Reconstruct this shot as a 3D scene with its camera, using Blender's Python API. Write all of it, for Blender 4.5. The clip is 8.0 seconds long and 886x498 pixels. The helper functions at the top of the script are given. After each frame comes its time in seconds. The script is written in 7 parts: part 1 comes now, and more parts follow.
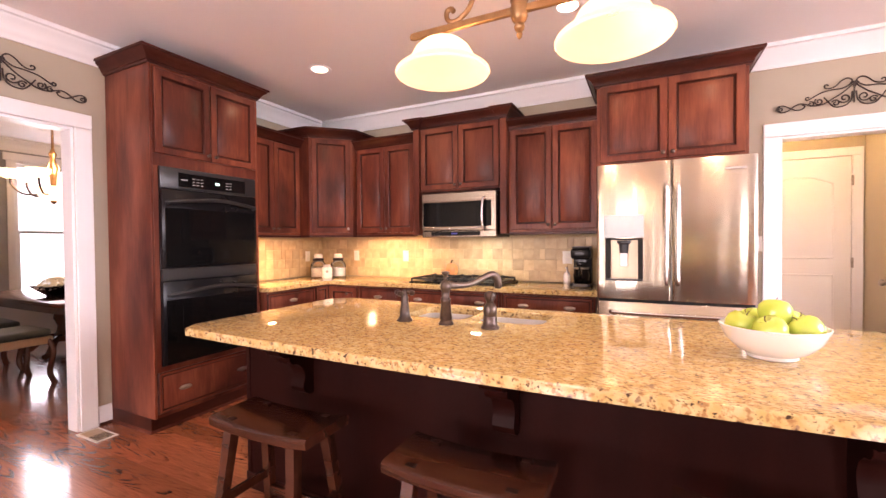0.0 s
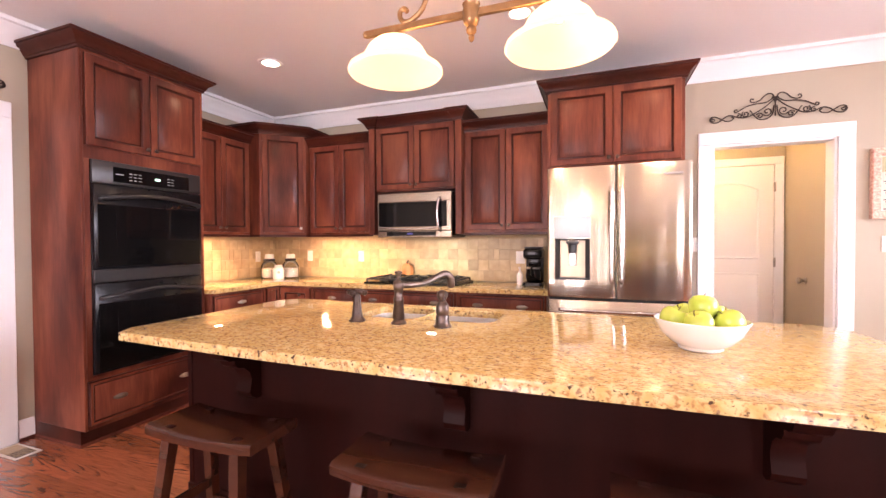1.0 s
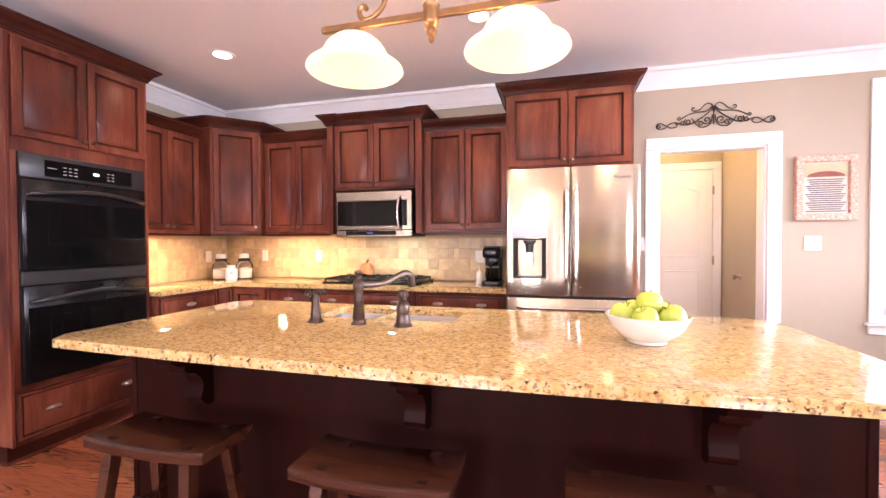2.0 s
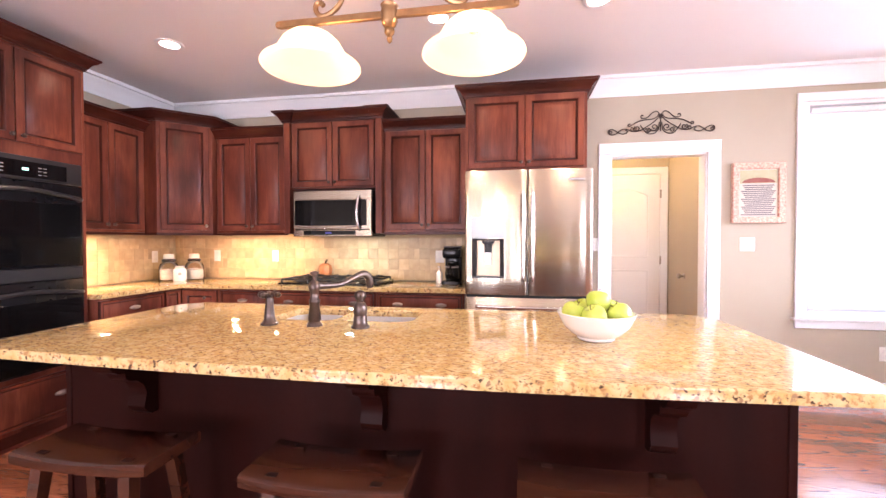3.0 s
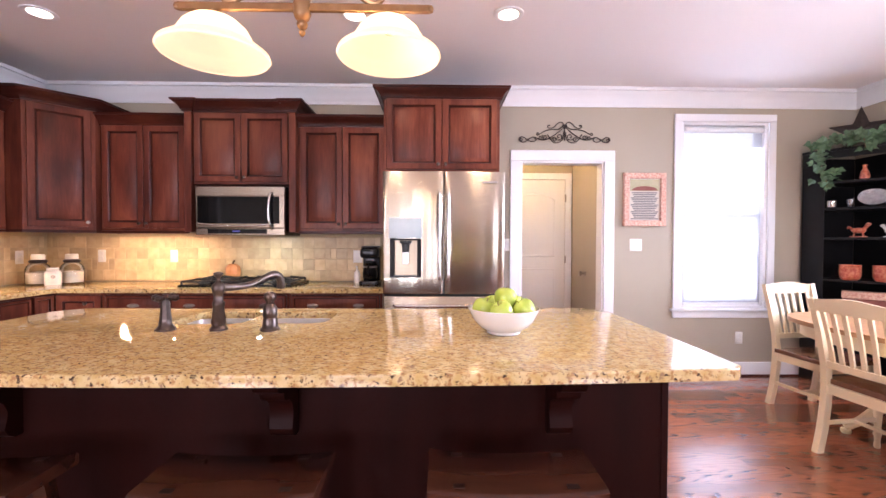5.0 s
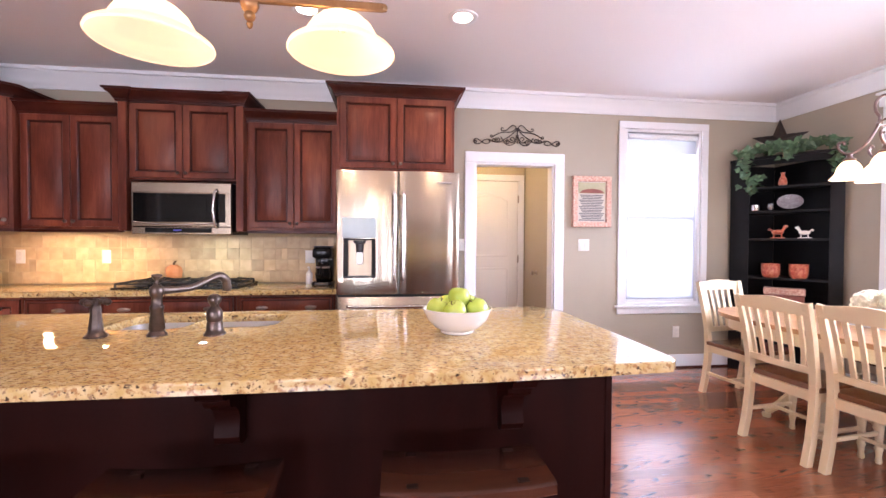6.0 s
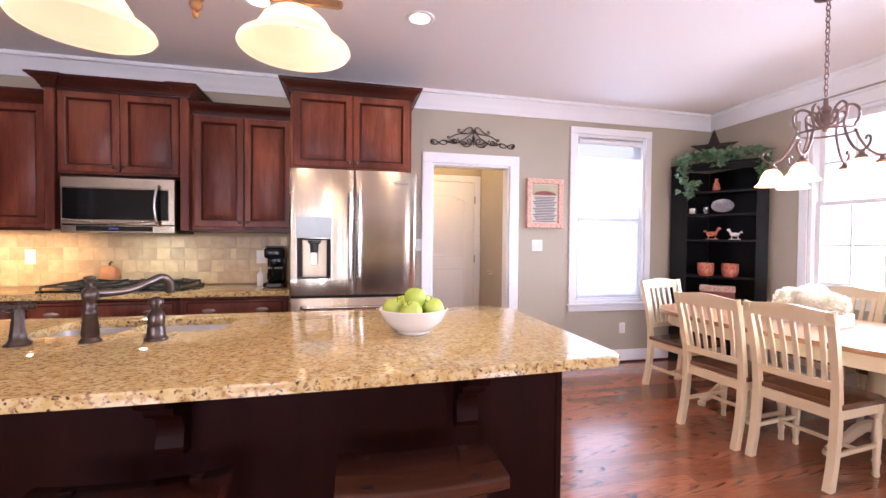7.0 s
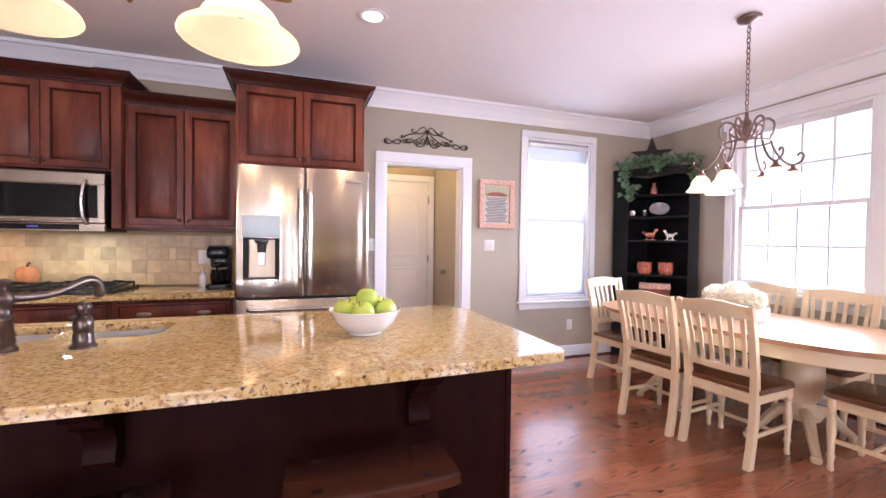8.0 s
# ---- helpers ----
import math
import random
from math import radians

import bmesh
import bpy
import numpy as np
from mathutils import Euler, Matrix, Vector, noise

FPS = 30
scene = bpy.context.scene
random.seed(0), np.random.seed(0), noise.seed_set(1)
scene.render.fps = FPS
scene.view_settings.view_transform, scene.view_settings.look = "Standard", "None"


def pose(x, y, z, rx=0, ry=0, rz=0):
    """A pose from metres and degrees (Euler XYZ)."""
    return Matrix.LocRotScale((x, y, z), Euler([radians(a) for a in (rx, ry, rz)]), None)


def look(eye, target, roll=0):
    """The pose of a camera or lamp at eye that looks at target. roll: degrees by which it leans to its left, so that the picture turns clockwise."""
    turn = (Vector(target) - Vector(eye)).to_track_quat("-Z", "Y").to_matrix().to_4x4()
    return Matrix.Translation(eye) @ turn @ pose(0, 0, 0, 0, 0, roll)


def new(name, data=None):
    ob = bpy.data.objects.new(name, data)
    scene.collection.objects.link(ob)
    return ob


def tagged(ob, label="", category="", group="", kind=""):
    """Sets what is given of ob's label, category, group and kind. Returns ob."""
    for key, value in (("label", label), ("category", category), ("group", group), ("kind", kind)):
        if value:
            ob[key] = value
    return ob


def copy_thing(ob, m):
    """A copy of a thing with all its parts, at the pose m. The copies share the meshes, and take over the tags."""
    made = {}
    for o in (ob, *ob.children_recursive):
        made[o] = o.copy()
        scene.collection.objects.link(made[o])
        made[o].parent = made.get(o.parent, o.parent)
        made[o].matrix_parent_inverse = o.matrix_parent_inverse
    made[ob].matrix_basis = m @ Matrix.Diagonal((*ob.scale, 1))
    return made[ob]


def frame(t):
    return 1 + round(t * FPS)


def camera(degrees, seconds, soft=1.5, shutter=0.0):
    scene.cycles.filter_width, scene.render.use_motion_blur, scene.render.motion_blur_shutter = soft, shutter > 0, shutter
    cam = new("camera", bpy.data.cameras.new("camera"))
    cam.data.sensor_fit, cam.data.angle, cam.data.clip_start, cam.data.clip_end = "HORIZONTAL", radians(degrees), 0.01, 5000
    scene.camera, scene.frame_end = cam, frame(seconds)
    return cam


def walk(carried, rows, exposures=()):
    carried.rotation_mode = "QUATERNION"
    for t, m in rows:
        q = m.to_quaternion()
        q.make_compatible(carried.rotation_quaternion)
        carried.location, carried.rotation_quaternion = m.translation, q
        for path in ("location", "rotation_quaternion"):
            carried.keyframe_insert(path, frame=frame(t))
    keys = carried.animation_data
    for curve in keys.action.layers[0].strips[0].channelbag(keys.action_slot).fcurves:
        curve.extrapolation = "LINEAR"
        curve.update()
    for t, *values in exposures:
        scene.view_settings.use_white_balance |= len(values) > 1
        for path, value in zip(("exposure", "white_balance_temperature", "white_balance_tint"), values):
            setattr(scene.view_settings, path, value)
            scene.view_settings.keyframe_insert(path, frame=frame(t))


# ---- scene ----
cam = camera(93.6, 8.0)
PATH = [
    (0, (0.636, 0.073, 1.309), (-0.244, 1.869, 1.273), -0.5),
    (0.5, (0.648, 0.073, 1.305), (-0.141, 1.911, 1.27), -0.4),
    (1, (0.663, 0.076, 1.302), (-0.034, 1.951, 1.269), -0.3),
    (1.5, (0.661, 0.069, 1.303), (0.056, 1.974, 1.267), -0.3),
    (3, (0.687, 0.06, 1.308), (0.349, 2.031, 1.268), -0.1),
    (3.5, (0.697, 0.053, 1.309), (0.444, 2.037, 1.268), -0.0),
    (4, (0.703, 0.049, 1.307), (0.543, 2.042, 1.266), 0.0),
    (4.5, (0.71, 0.039, 1.305), (0.648, 2.038, 1.266), 0.1),
    (6, (0.723, 0.026, 1.309), (0.972, 2.01, 1.269), 0.3),
    (6.5, (0.725, 0.023, 1.311), (1.082, 1.99, 1.271), 0.4),
    (7, (0.727, 0.015, 1.313), (1.176, 1.963, 1.273), 0.5),
    (7.5, (0.732, 0.003, 1.316), (1.284, 1.925, 1.274), 0.6),
    (8, (0.731, 0.002, 1.318), (1.391, 1.889, 1.277), 0.7),
]
walk(cam, [(t, look(eye, target, roll)) for t, eye, target, roll in PATH],
     exposures=[(0.0, 1.00, 7450, 36), (1.5, 1.16, 6850, 33), (3.0, 1.18, 6450, 30), (4.5, 0.75, 6150, 28), (6.5, 0.65, 6100, 27), (8.0, 0.46, 6050, 27)])

# ---------------------------------------------------------------- light
world = bpy.data.worlds.new("sky")
scene.world = world
world.use_nodes = True
wn = world.node_tree.nodes
sky = wn.new("ShaderNodeTexSky")
sky.sky_type = "NISHITA"
sky.sun_disc = False
sky.sun_elevation, sky.sun_rotation = radians(48), radians(150)
sky.air_density, sky.dust_density = 1.0, 3.0
world.node_tree.links.new(sky.outputs[0], wn["Background"].inputs[0])
wn["Background"].inputs[1].default_value = 0.15

sun_data = bpy.data.lights.new("sun", "SUN")
sun_data.energy, sun_data.angle, sun_data.color = 1.2, radians(12), (1.0, 0.96, 0.9)
sun = new("sun", sun_data)
sun.matrix_world = look((3, -8, 9), (0, 0, 0))


def area_light(name, m, sx, sy, power, color, spread=180):
    d = bpy.data.lights.new(name, "AREA")
    d.shape, d.size, d.size_y, d.energy, d.color, d.spread = "RECTANGLE", sx, sy, power, color, radians(spread)
    ob = new(name, d)
    ob.matrix_world = m
    return ob


def point_light(name, p, power, color, radius=0.04):
    d = bpy.data.lights.new(name, "POINT")
    d.energy, d.color, d.shadow_soft_size = power, color, radius
    ob = new(name, d)
    ob.location = p
    return ob


def spot_light(name, p, power, color, angle=120, radius=0.06):
    d = bpy.data.lights.new(name, "SPOT")
    d.energy, d.color, d.spot_size, d.spot_blend, d.shadow_soft_size = power, color, radians(angle), 0.6, radius
    ob = new(name, d)
    ob.location = p
    return ob


WARM = (1.0, 0.72, 0.42)
DAY = (0.78, 0.88, 1.0)
# daylight standing in the window openings
area_light("window_daylight_north", look((3.5, 4.125, 1.56), (3.5, 0, 0.9)), 0.84, 1.78, 16, DAY, 150)
area_light("window_daylight_east", look((4.93, 2.405, 1.66), (0, 2.2, -0.5)), 0.96, 1.6, 56, DAY, 125)
area_light("window_daylight_east_b", look((4.93, 1.215, 1.66), (0, 1.2, -0.5)), 0.96, 1.6, 56, DAY, 125)
area_light("window_daylight_dining", look((-7.25, 3.1, 1.5), (-3, 2.4, 0.6)), 1.0, 1.9, 22, DAY)
# tall windows behind the camera
SOUTH = (-2.6, -0.8, 3.25)
for wx in SOUTH:
    area_light("window_daylight_south", look((wx + 0.45, -4.06, 1.45), (wx + 0.45, 3, 2.4)), 0.86, 1.95, 58, (0.95, 0.96, 1.0), 160)
# lamps
for px in (-0.228, 0.515):
    point_light("pendant_bulb", (px, 1.85, 2.165), 4.5, (1.0, 0.80, 0.56), 0.05)
for cx, cy in ((-1.805, 2.755), (0.2, 2.735), (1.18, 2.70)):
    spot_light("downlight_lamp", (cx, cy, 2.735), 16, WARM, 150)
area_light("under_cabinet_lamp_west", pose(-2.66, 2.95, 1.362), 0.06, 0.06, 5.0, WARM)
for ux in (-1.98, -1.60):
    area_light("under_cabinet_lamp_north", pose(ux, 3.73, 1.362), 0.05, 0.05, 3.0, WARM)
area_light("hood_lamp", pose(-0.80, 3.70, 1.34), 0.08, 0.05, 2.2, (0.86, 1.0, 0.88))
point_light("hall_lamp", (1.45, 4.50, 2.45), 18, (1.0, 0.72, 0.33), 0.08)
for a in range(3):
    point_light("dining_bulb", (-5.0 + 0.22 * math.cos(a * 2.1), 2.225 + 0.22 * math.sin(a * 2.1), 2.13), 9, WARM, 0.05)

# ---------------------------------------------------------------- materials
def mat(name, color, rough=0.5, metal=0.0, second=None, scale=(6, 6, 6), amount=0.5, detail=4.0, bump=0.0, bump_scale=None,
        rough_var=0.0, island=False, coat=0.0, spec=0.5, vary=0.0, emit=None, emit_power=0.0):
    m = bpy.data.materials.new(name)
    m.use_nodes = True
    t = m.node_tree
    n, l = t.nodes, t.links
    b = n["Principled BSDF"]
    b.inputs["Base Color"].default_value = (*color, 1)
    b.inputs["Roughness"].default_value = rough
    b.inputs["Metallic"].default_value = metal
    b.inputs["Coat Weight"].default_value = coat
    b.inputs["Coat Roughness"].default_value = 0.08
    b.inputs["Specular IOR Level"].default_value = spec
    tc = n.new("ShaderNodeTexCoord")
    mp = n.new("ShaderNodeMapping")
    mp.inputs["Scale"].default_value = scale
    l.new(tc.outputs["Object"], mp.inputs["Vector"])
    nz = n.new("ShaderNodeTexNoise")
    nz.inputs["Scale"].default_value = 1.0
    nz.inputs["Detail"].default_value = detail
    l.new(mp.outputs[0], nz.inputs["Vector"])
    col = None
    if second:
        mx = n.new("ShaderNodeMix")
        mx.data_type = "RGBA"
        mx.inputs[6].default_value, mx.inputs[7].default_value = (*color, 1), (*second, 1)
        mr = n.new("ShaderNodeMapRange")
        mr.inputs[1].default_value, mr.inputs[2].default_value = 0.5 - amount / 2, 0.5 + amount / 2
        l.new(nz.outputs[0], mr.inputs[0])
        l.new(mr.outputs[0], mx.inputs[0])
        col = mx.outputs[2]
    if vary:
        oi = n.new("ShaderNodeObjectInfo")
        hs = n.new("ShaderNodeHueSaturation")
        mv = n.new("ShaderNodeMapRange")
        mv.inputs[3].default_value, mv.inputs[4].default_value = 1 - vary, 1 + vary
        if island:
            ge = n.new("ShaderNodeNewGeometry")
            l.new(ge.outputs["Random Per Island"], mv.inputs[0])
        else:
            l.new(oi.outputs["Random"], mv.inputs[0])
        l.new(mv.outputs[0], hs.inputs["Value"])
        if col:
            l.new(col, hs.inputs["Color"])
        else:
            hs.inputs["Color"].default_value = (*color, 1)
        col = hs.outputs[0]
        # shift the grain from piece to piece
        ad = n.new("ShaderNodeVectorMath")
        ad.operation = "MULTIPLY_ADD"
        ad.inputs[1].default_value = (1, 1, 1)
        sc = n.new("ShaderNodeVectorMath")
        sc.operation = "SCALE"
        sc.inputs[0].default_value = (37.0, 19.0, 11.0)
        l.new((ge.outputs["Random Per Island"] if island else oi.outputs["Random"]), sc.inputs["Scale"])
        l.new(tc.outputs["Object"], ad.inputs[0])
        l.new(sc.outputs[0], ad.inputs[2])
        l.new(ad.outputs[0], mp.inputs["Vector"])
    if col:
        l.new(col, b.inputs["Base Color"])
    if rough_var:
        rr = n.new("ShaderNodeMapRange")
        rr.inputs[3].default_value, rr.inputs[4].default_value = max(0.02, rough - rough_var), rough + rough_var
        l.new(nz.outputs[0], rr.inputs[0])
        l.new(rr.outputs[0], b.inputs["Roughness"])
    if bump:
        bp = n.new("ShaderNodeBump")
        bp.inputs["Strength"].default_value = bump
        bp.inputs["Distance"].default_value = 0.004
        src = nz
        if bump_scale:
            src = n.new("ShaderNodeTexNoise")
            src.inputs["Scale"].default_value = bump_scale
            src.inputs["Detail"].default_value = 3
            l.new(tc.outputs["Object"], src.inputs["Vector"])
        l.new(src.outputs[0], bp.inputs["Height"])
        l.new(bp.outputs[0], b.inputs["Normal"])
    if emit:
        b.inputs["Emission Color"].default_value = (*emit, 1)
        b.inputs["Emission Strength"].default_value = emit_power
    return m


def granite():
    """Golden granite: buff ground, grey and rust clouds, dark mica flecks."""
    m = bpy.data.materials.new("golden_granite")
    m.use_nodes = True
    n, l = m.node_tree.nodes, m.node_tree.links
    b = n["Principled BSDF"]
    b.inputs["Roughness"].default_value = 0.045
    tc = n.new("ShaderNodeTexCoord")

    def layer(scale, lo, hi, stretch=(1, 1, 1), detail=3.0):
        mp = n.new("ShaderNodeMapping")
        mp.inputs["Scale"].default_value = stretch
        nz = n.new("ShaderNodeTexNoise")
        nz.inputs["Scale"].default_value, nz.inputs["Detail"].default_value = scale, detail
        mr = n.new("ShaderNodeMapRange")
        mr.inputs[1].default_value, mr.inputs[2].default_value = lo, hi
        l.new(tc.outputs["Object"], mp.inputs[0])
        l.new(mp.outputs[0], nz.inputs["Vector"])
        l.new(nz.outputs[0], mr.inputs[0])
        return mr.outputs[0]

    def mix(f, a, c):
        x = n.new("ShaderNodeMix")
        x.data_type = "RGBA"
        l.new(f, x.inputs[0])
        if isinstance(a, tuple):
            x.inputs[6].default_value = (*a, 1)
        else:
            l.new(a, x.inputs[6])
        x.inputs[7].default_value = (*c, 1)
        return x.outputs[2]

    c = mix(layer(26, 0.38, 0.64), (0.57, 0.395, 0.15), (0.67, 0.53, 0.27))
    c = mix(layer(60, 0.53, 0.645, (1, 1.7, 1)), c, (0.40, 0.22, 0.085))
    c = mix(layer(47, 0.60, 0.68, (1, 1.3, 1)), c, (0.33, 0.21, 0.115))
    c = mix(layer(76, 0.59, 0.665, (0.8, 1.8, 1)), c, (0.07, 0.042, 0.026))
    l.new(c, b.inputs["Base Color"])
    return m


def oak(name, base, dark, vary=0.25, rough=0.2):
    """Stained red oak: nested cathedral arches along each board, open pores, colour shifting from board to board.
    The map named plank holds metres along the board and 0 to 1 across it."""
    m = bpy.data.materials.new(name)
    m.use_nodes = True
    n, l = m.node_tree.nodes, m.node_tree.links
    b = n["Principled BSDF"]
    b.inputs["Coat Weight"].default_value = 0.9
    b.inputs["Coat Roughness"].default_value = 0.11

    def calc(op, a, c, d=None):
        x = n.new("ShaderNodeMath")
        x.operation = op
        for k, v in enumerate((a, c, d)):
            if v is None:
                continue
            if isinstance(v, (int, float)):
                x.inputs[k].default_value = v
            else:
                l.new(v, x.inputs[k])
        return x.outputs[0]

    def ramp(v, lo, hi, a=0.0, c=1.0):
        x = n.new("ShaderNodeMapRange")
        x.interpolation_type = "SMOOTHSTEP"
        for k, q in enumerate((lo, hi, a, c)):
            x.inputs[k + 1].default_value = q
        l.new(v, x.inputs[0])
        return x.outputs[0]

    uv, oi, ge = n.new("ShaderNodeUVMap"), n.new("ShaderNodeObjectInfo"), n.new("ShaderNodeNewGeometry")
    uv.uv_map = "plank"
    rnd = calc("FRACT", calc("ADD", oi.outputs["Random"], ge.outputs["Random Per Island"]), 0.0)
    rnd2 = calc("FRACT", calc("MULTIPLY", rnd, 17.31), 0.0)
    sp = n.new("ShaderNodeSeparateXYZ")
    l.new(uv.outputs[0], sp.inputs[0])
    along = calc("MULTIPLY_ADD", rnd, 41.0, sp.outputs[0])

    def field(su, sv, detail=3.0, shift=0.0):
        cb = n.new("ShaderNodeCombineXYZ")
        l.new(calc("MULTIPLY", along, su), cb.inputs[0])
        l.new(calc("MULTIPLY", sp.outputs[1], sv), cb.inputs[1])
        cb.inputs[2].default_value = shift
        nz = n.new("ShaderNodeTexNoise")
        nz.inputs["Scale"].default_value, nz.inputs["Detail"].default_value = 1.0, detail
        l.new(cb.outputs[0], nz.inputs["Vector"])
        return nz.outputs[0]

    # the heart of the arches wanders across the board
    off = calc("MULTIPLY_ADD", field(1.3, 0.0, 1.0, 3.0), 1.5, -0.75)
    v = calc("SUBTRACT", calc("ADD", sp.outputs[1], calc("MULTIPLY_ADD", rnd2, 0.7, -0.85)), off)
    bend = calc("MULTIPLY", calc("MULTIPLY", v, v), calc("MULTIPLY_ADD", rnd2, 4.0, 3.0))
    wob = calc("MULTIPLY", field(4.0, 2.0, 2.0, 7.0), 0.9)
    ring = calc("FRACT", calc("ADD", calc("MULTIPLY_ADD", along, 6.5, bend), wob), 0.0)
    line = calc("MULTIPLY", ramp(ring, 0.50, 0.88), ramp(ring, 1.0, 0.94))
    pores = ramp(field(22.0, 12.0, 3.0, 11.0), 0.40, 0.60)
    patch = ramp(field(4.5, 1.6, 2.0, 5.0), 0.42, 0.60)
    fine = field(6.0, 30.0, 4.0, 17.0)
    some = ramp(calc("FRACT", calc("MULTIPLY", rnd, 7.77), 0.0), 0.25, 0.70, 0.25, 1.15)
    line = calc("MULTIPLY", line, some)
    f = calc("MULTIPLY", calc("MULTIPLY", line, calc("MULTIPLY_ADD", pores, 0.3, 0.75)), calc("MULTIPLY_ADD", patch, 0.85, 0.1))
    f = calc("ADD", f, calc("MULTIPLY", ramp(fine, 0.42, 0.72), 0.65))
    mx = n.new("ShaderNodeMix")
    mx.data_type = "RGBA"
    mx.inputs[6].default_value, mx.inputs[7].default_value = (*base, 1), (*dark, 1)
    l.new(f, mx.inputs[0])
    hs = n.new("ShaderNodeHueSaturation")
    l.new(ramp(rnd, 0.0, 1.0, 1 - vary, 1 + vary), hs.inputs["Value"])
    l.new(mx.outputs[2], hs.inputs["Color"])
    l.new(hs.outputs[0], b.inputs["Base Color"])
    l.new(ramp(patch, 0.0, 1.0, rough, rough + 0.06), b.inputs["Roughness"])
    return m


def cherry(name, dark, mid, light, rough=0.3, grain=(1.0, 1.0, 0.09)):
    """Stained cherry or maple: blotchy stain, flowing grain along the long axis, fine pores, satin lacquer."""
    m = bpy.data.materials.new(name)
    m.use_nodes = True
    n, l = m.node_tree.nodes, m.node_tree.links
    b = n["Principled BSDF"]
    b.inputs["Specular IOR Level"].default_value = 0.16
    b.inputs["Coat Weight"].default_value = 0.04
    b.inputs["Coat Roughness"].default_value = 0.2
    tc, oi = n.new("ShaderNodeTexCoord"), n.new("ShaderNodeObjectInfo")
    sc, ad = n.new("ShaderNodeVectorMath"), n.new("ShaderNodeVectorMath")
    sc.operation = "SCALE"
    sc.inputs[0].default_value = (37.0, 19.0, 11.0)
    l.new(oi.outputs["Random"], sc.inputs["Scale"])
    l.new(tc.outputs["Object"], ad.inputs[0])
    l.new(sc.outputs[0], ad.inputs[1])

    def field(scale, stretch, detail, wobble=0.0):
        mp, nz = n.new("ShaderNodeMapping"), n.new("ShaderNodeTexNoise")
        mp.inputs["Scale"].default_value = [scale * q for q in stretch]
        nz.inputs["Scale"].default_value, nz.inputs["Detail"].default_value, nz.inputs["Distortion"].default_value = 1.0, detail, wobble
        l.new(ad.outputs[0], mp.inputs[0])
        l.new(mp.outputs[0], nz.inputs["Vector"])
        return nz.outputs[0]

    flow = field(15.0, grain, 5.0, 0.7)
    pores = field(120.0, [q if q < 0.5 else 1.0 for q in grain], 2.0)
    blotch = field(3.4, [max(q, 0.35) for q in grain], 3.0, 0.4)
    tot = None
    for src, k in ((flow, 0.55), (pores, 0.3), (blotch, 1.65)):
        x = n.new("ShaderNodeMath")
        x.operation = "MULTIPLY_ADD"
        x.inputs[1].default_value = k
        l.new(src, x.inputs[0])
        if tot is not None:
            l.new(tot, x.inputs[2])
        else:
            x.inputs[2].default_value = -0.75
        tot = x.outputs[0]
    cr = n.new("ShaderNodeValToRGB")
    cr.color_ramp.elements[0].position, cr.color_ramp.elements[0].color = 0.18, (*dark, 1)
    cr.color_ramp.elements[1].position, cr.color_ramp.elements[1].color = 0.85, (*light, 1)
    e = cr.color_ramp.elements.new(0.5)
    e.color = (*mid, 1)
    l.new(tot, cr.inputs[0])
    hs, mv = n.new("ShaderNodeHueSaturation"), n.new("ShaderNodeMapRange")
    mv.inputs[3].default_value, mv.inputs[4].default_value = 0.88, 1.12
    l.new(oi.outputs["Random"], mv.inputs[0])
    l.new(mv.outputs[0], hs.inputs["Value"])
    l.new(cr.outputs[0], hs.inputs["Color"])
    l.new(hs.outputs[0], b.inputs["Base Color"])
    rr, bp = n.new("ShaderNodeMapRange"), n.new("ShaderNodeBump")
    rr.inputs[3].default_value, rr.inputs[4].default_value = rough + 0.08, rough - 0.06
    l.new(blotch, rr.inputs[0])
    l.new(rr.outputs[0], b.inputs["Roughness"])
    bp.inputs["Strength"].default_value, bp.inputs["Distance"].default_value = 0.04, 0.002
    l.new(flow, bp.inputs["Height"])
    l.new(bp.outputs[0], b.inputs["Normal"])
    return m


def pane_glass():
    m = bpy.data.materials.new("window_glass")
    m.use_nodes = True
    n, l = m.node_tree.nodes, m.node_tree.links
    n.remove(n["Principled BSDF"])
    tr, gl, mx, fz = n.new("ShaderNodeBsdfTransparent"), n.new("ShaderNodeBsdfGlossy"), n.new("ShaderNodeMixShader"), n.new("ShaderNodeFresnel")
    gl.inputs["Roughness"].default_value = 0.02
    fz.inputs[0].default_value = 1.45
    l.new(fz.outputs[0], mx.inputs[0])
    l.new(tr.outputs[0], mx.inputs[1])
    l.new(gl.outputs[0], mx.inputs[2])
    l.new(mx.outputs[0], n["Material Output"].inputs[0])
    return m


def sheer(name, color, clear):
    """Thin cloth or frosted glass that lets light through."""
    m = bpy.data.materials.new(name)
    m.use_nodes = True
    n, l = m.node_tree.nodes, m.node_tree.links
    n.remove(n["Principled BSDF"])
    tr, tl, df = n.new("ShaderNodeBsdfTransparent"), n.new("ShaderNodeBsdfTranslucent"), n.new("ShaderNodeBsdfDiffuse")
    tl.inputs[0].default_value = df.inputs[0].default_value = (*color, 1)
    a, b = n.new("ShaderNodeMixShader"), n.new("ShaderNodeMixShader")
    a.inputs[0].default_value, b.inputs[0].default_value = 0.35, clear
    l.new(tl.outputs[0], a.inputs[1])
    l.new(df.outputs[0], a.inputs[2])
    l.new(a.outputs[0], b.inputs[1])
    l.new(tr.outputs[0], b.inputs[2])
    l.new(b.outputs[0], n["Material Output"].inputs[0])
    return m


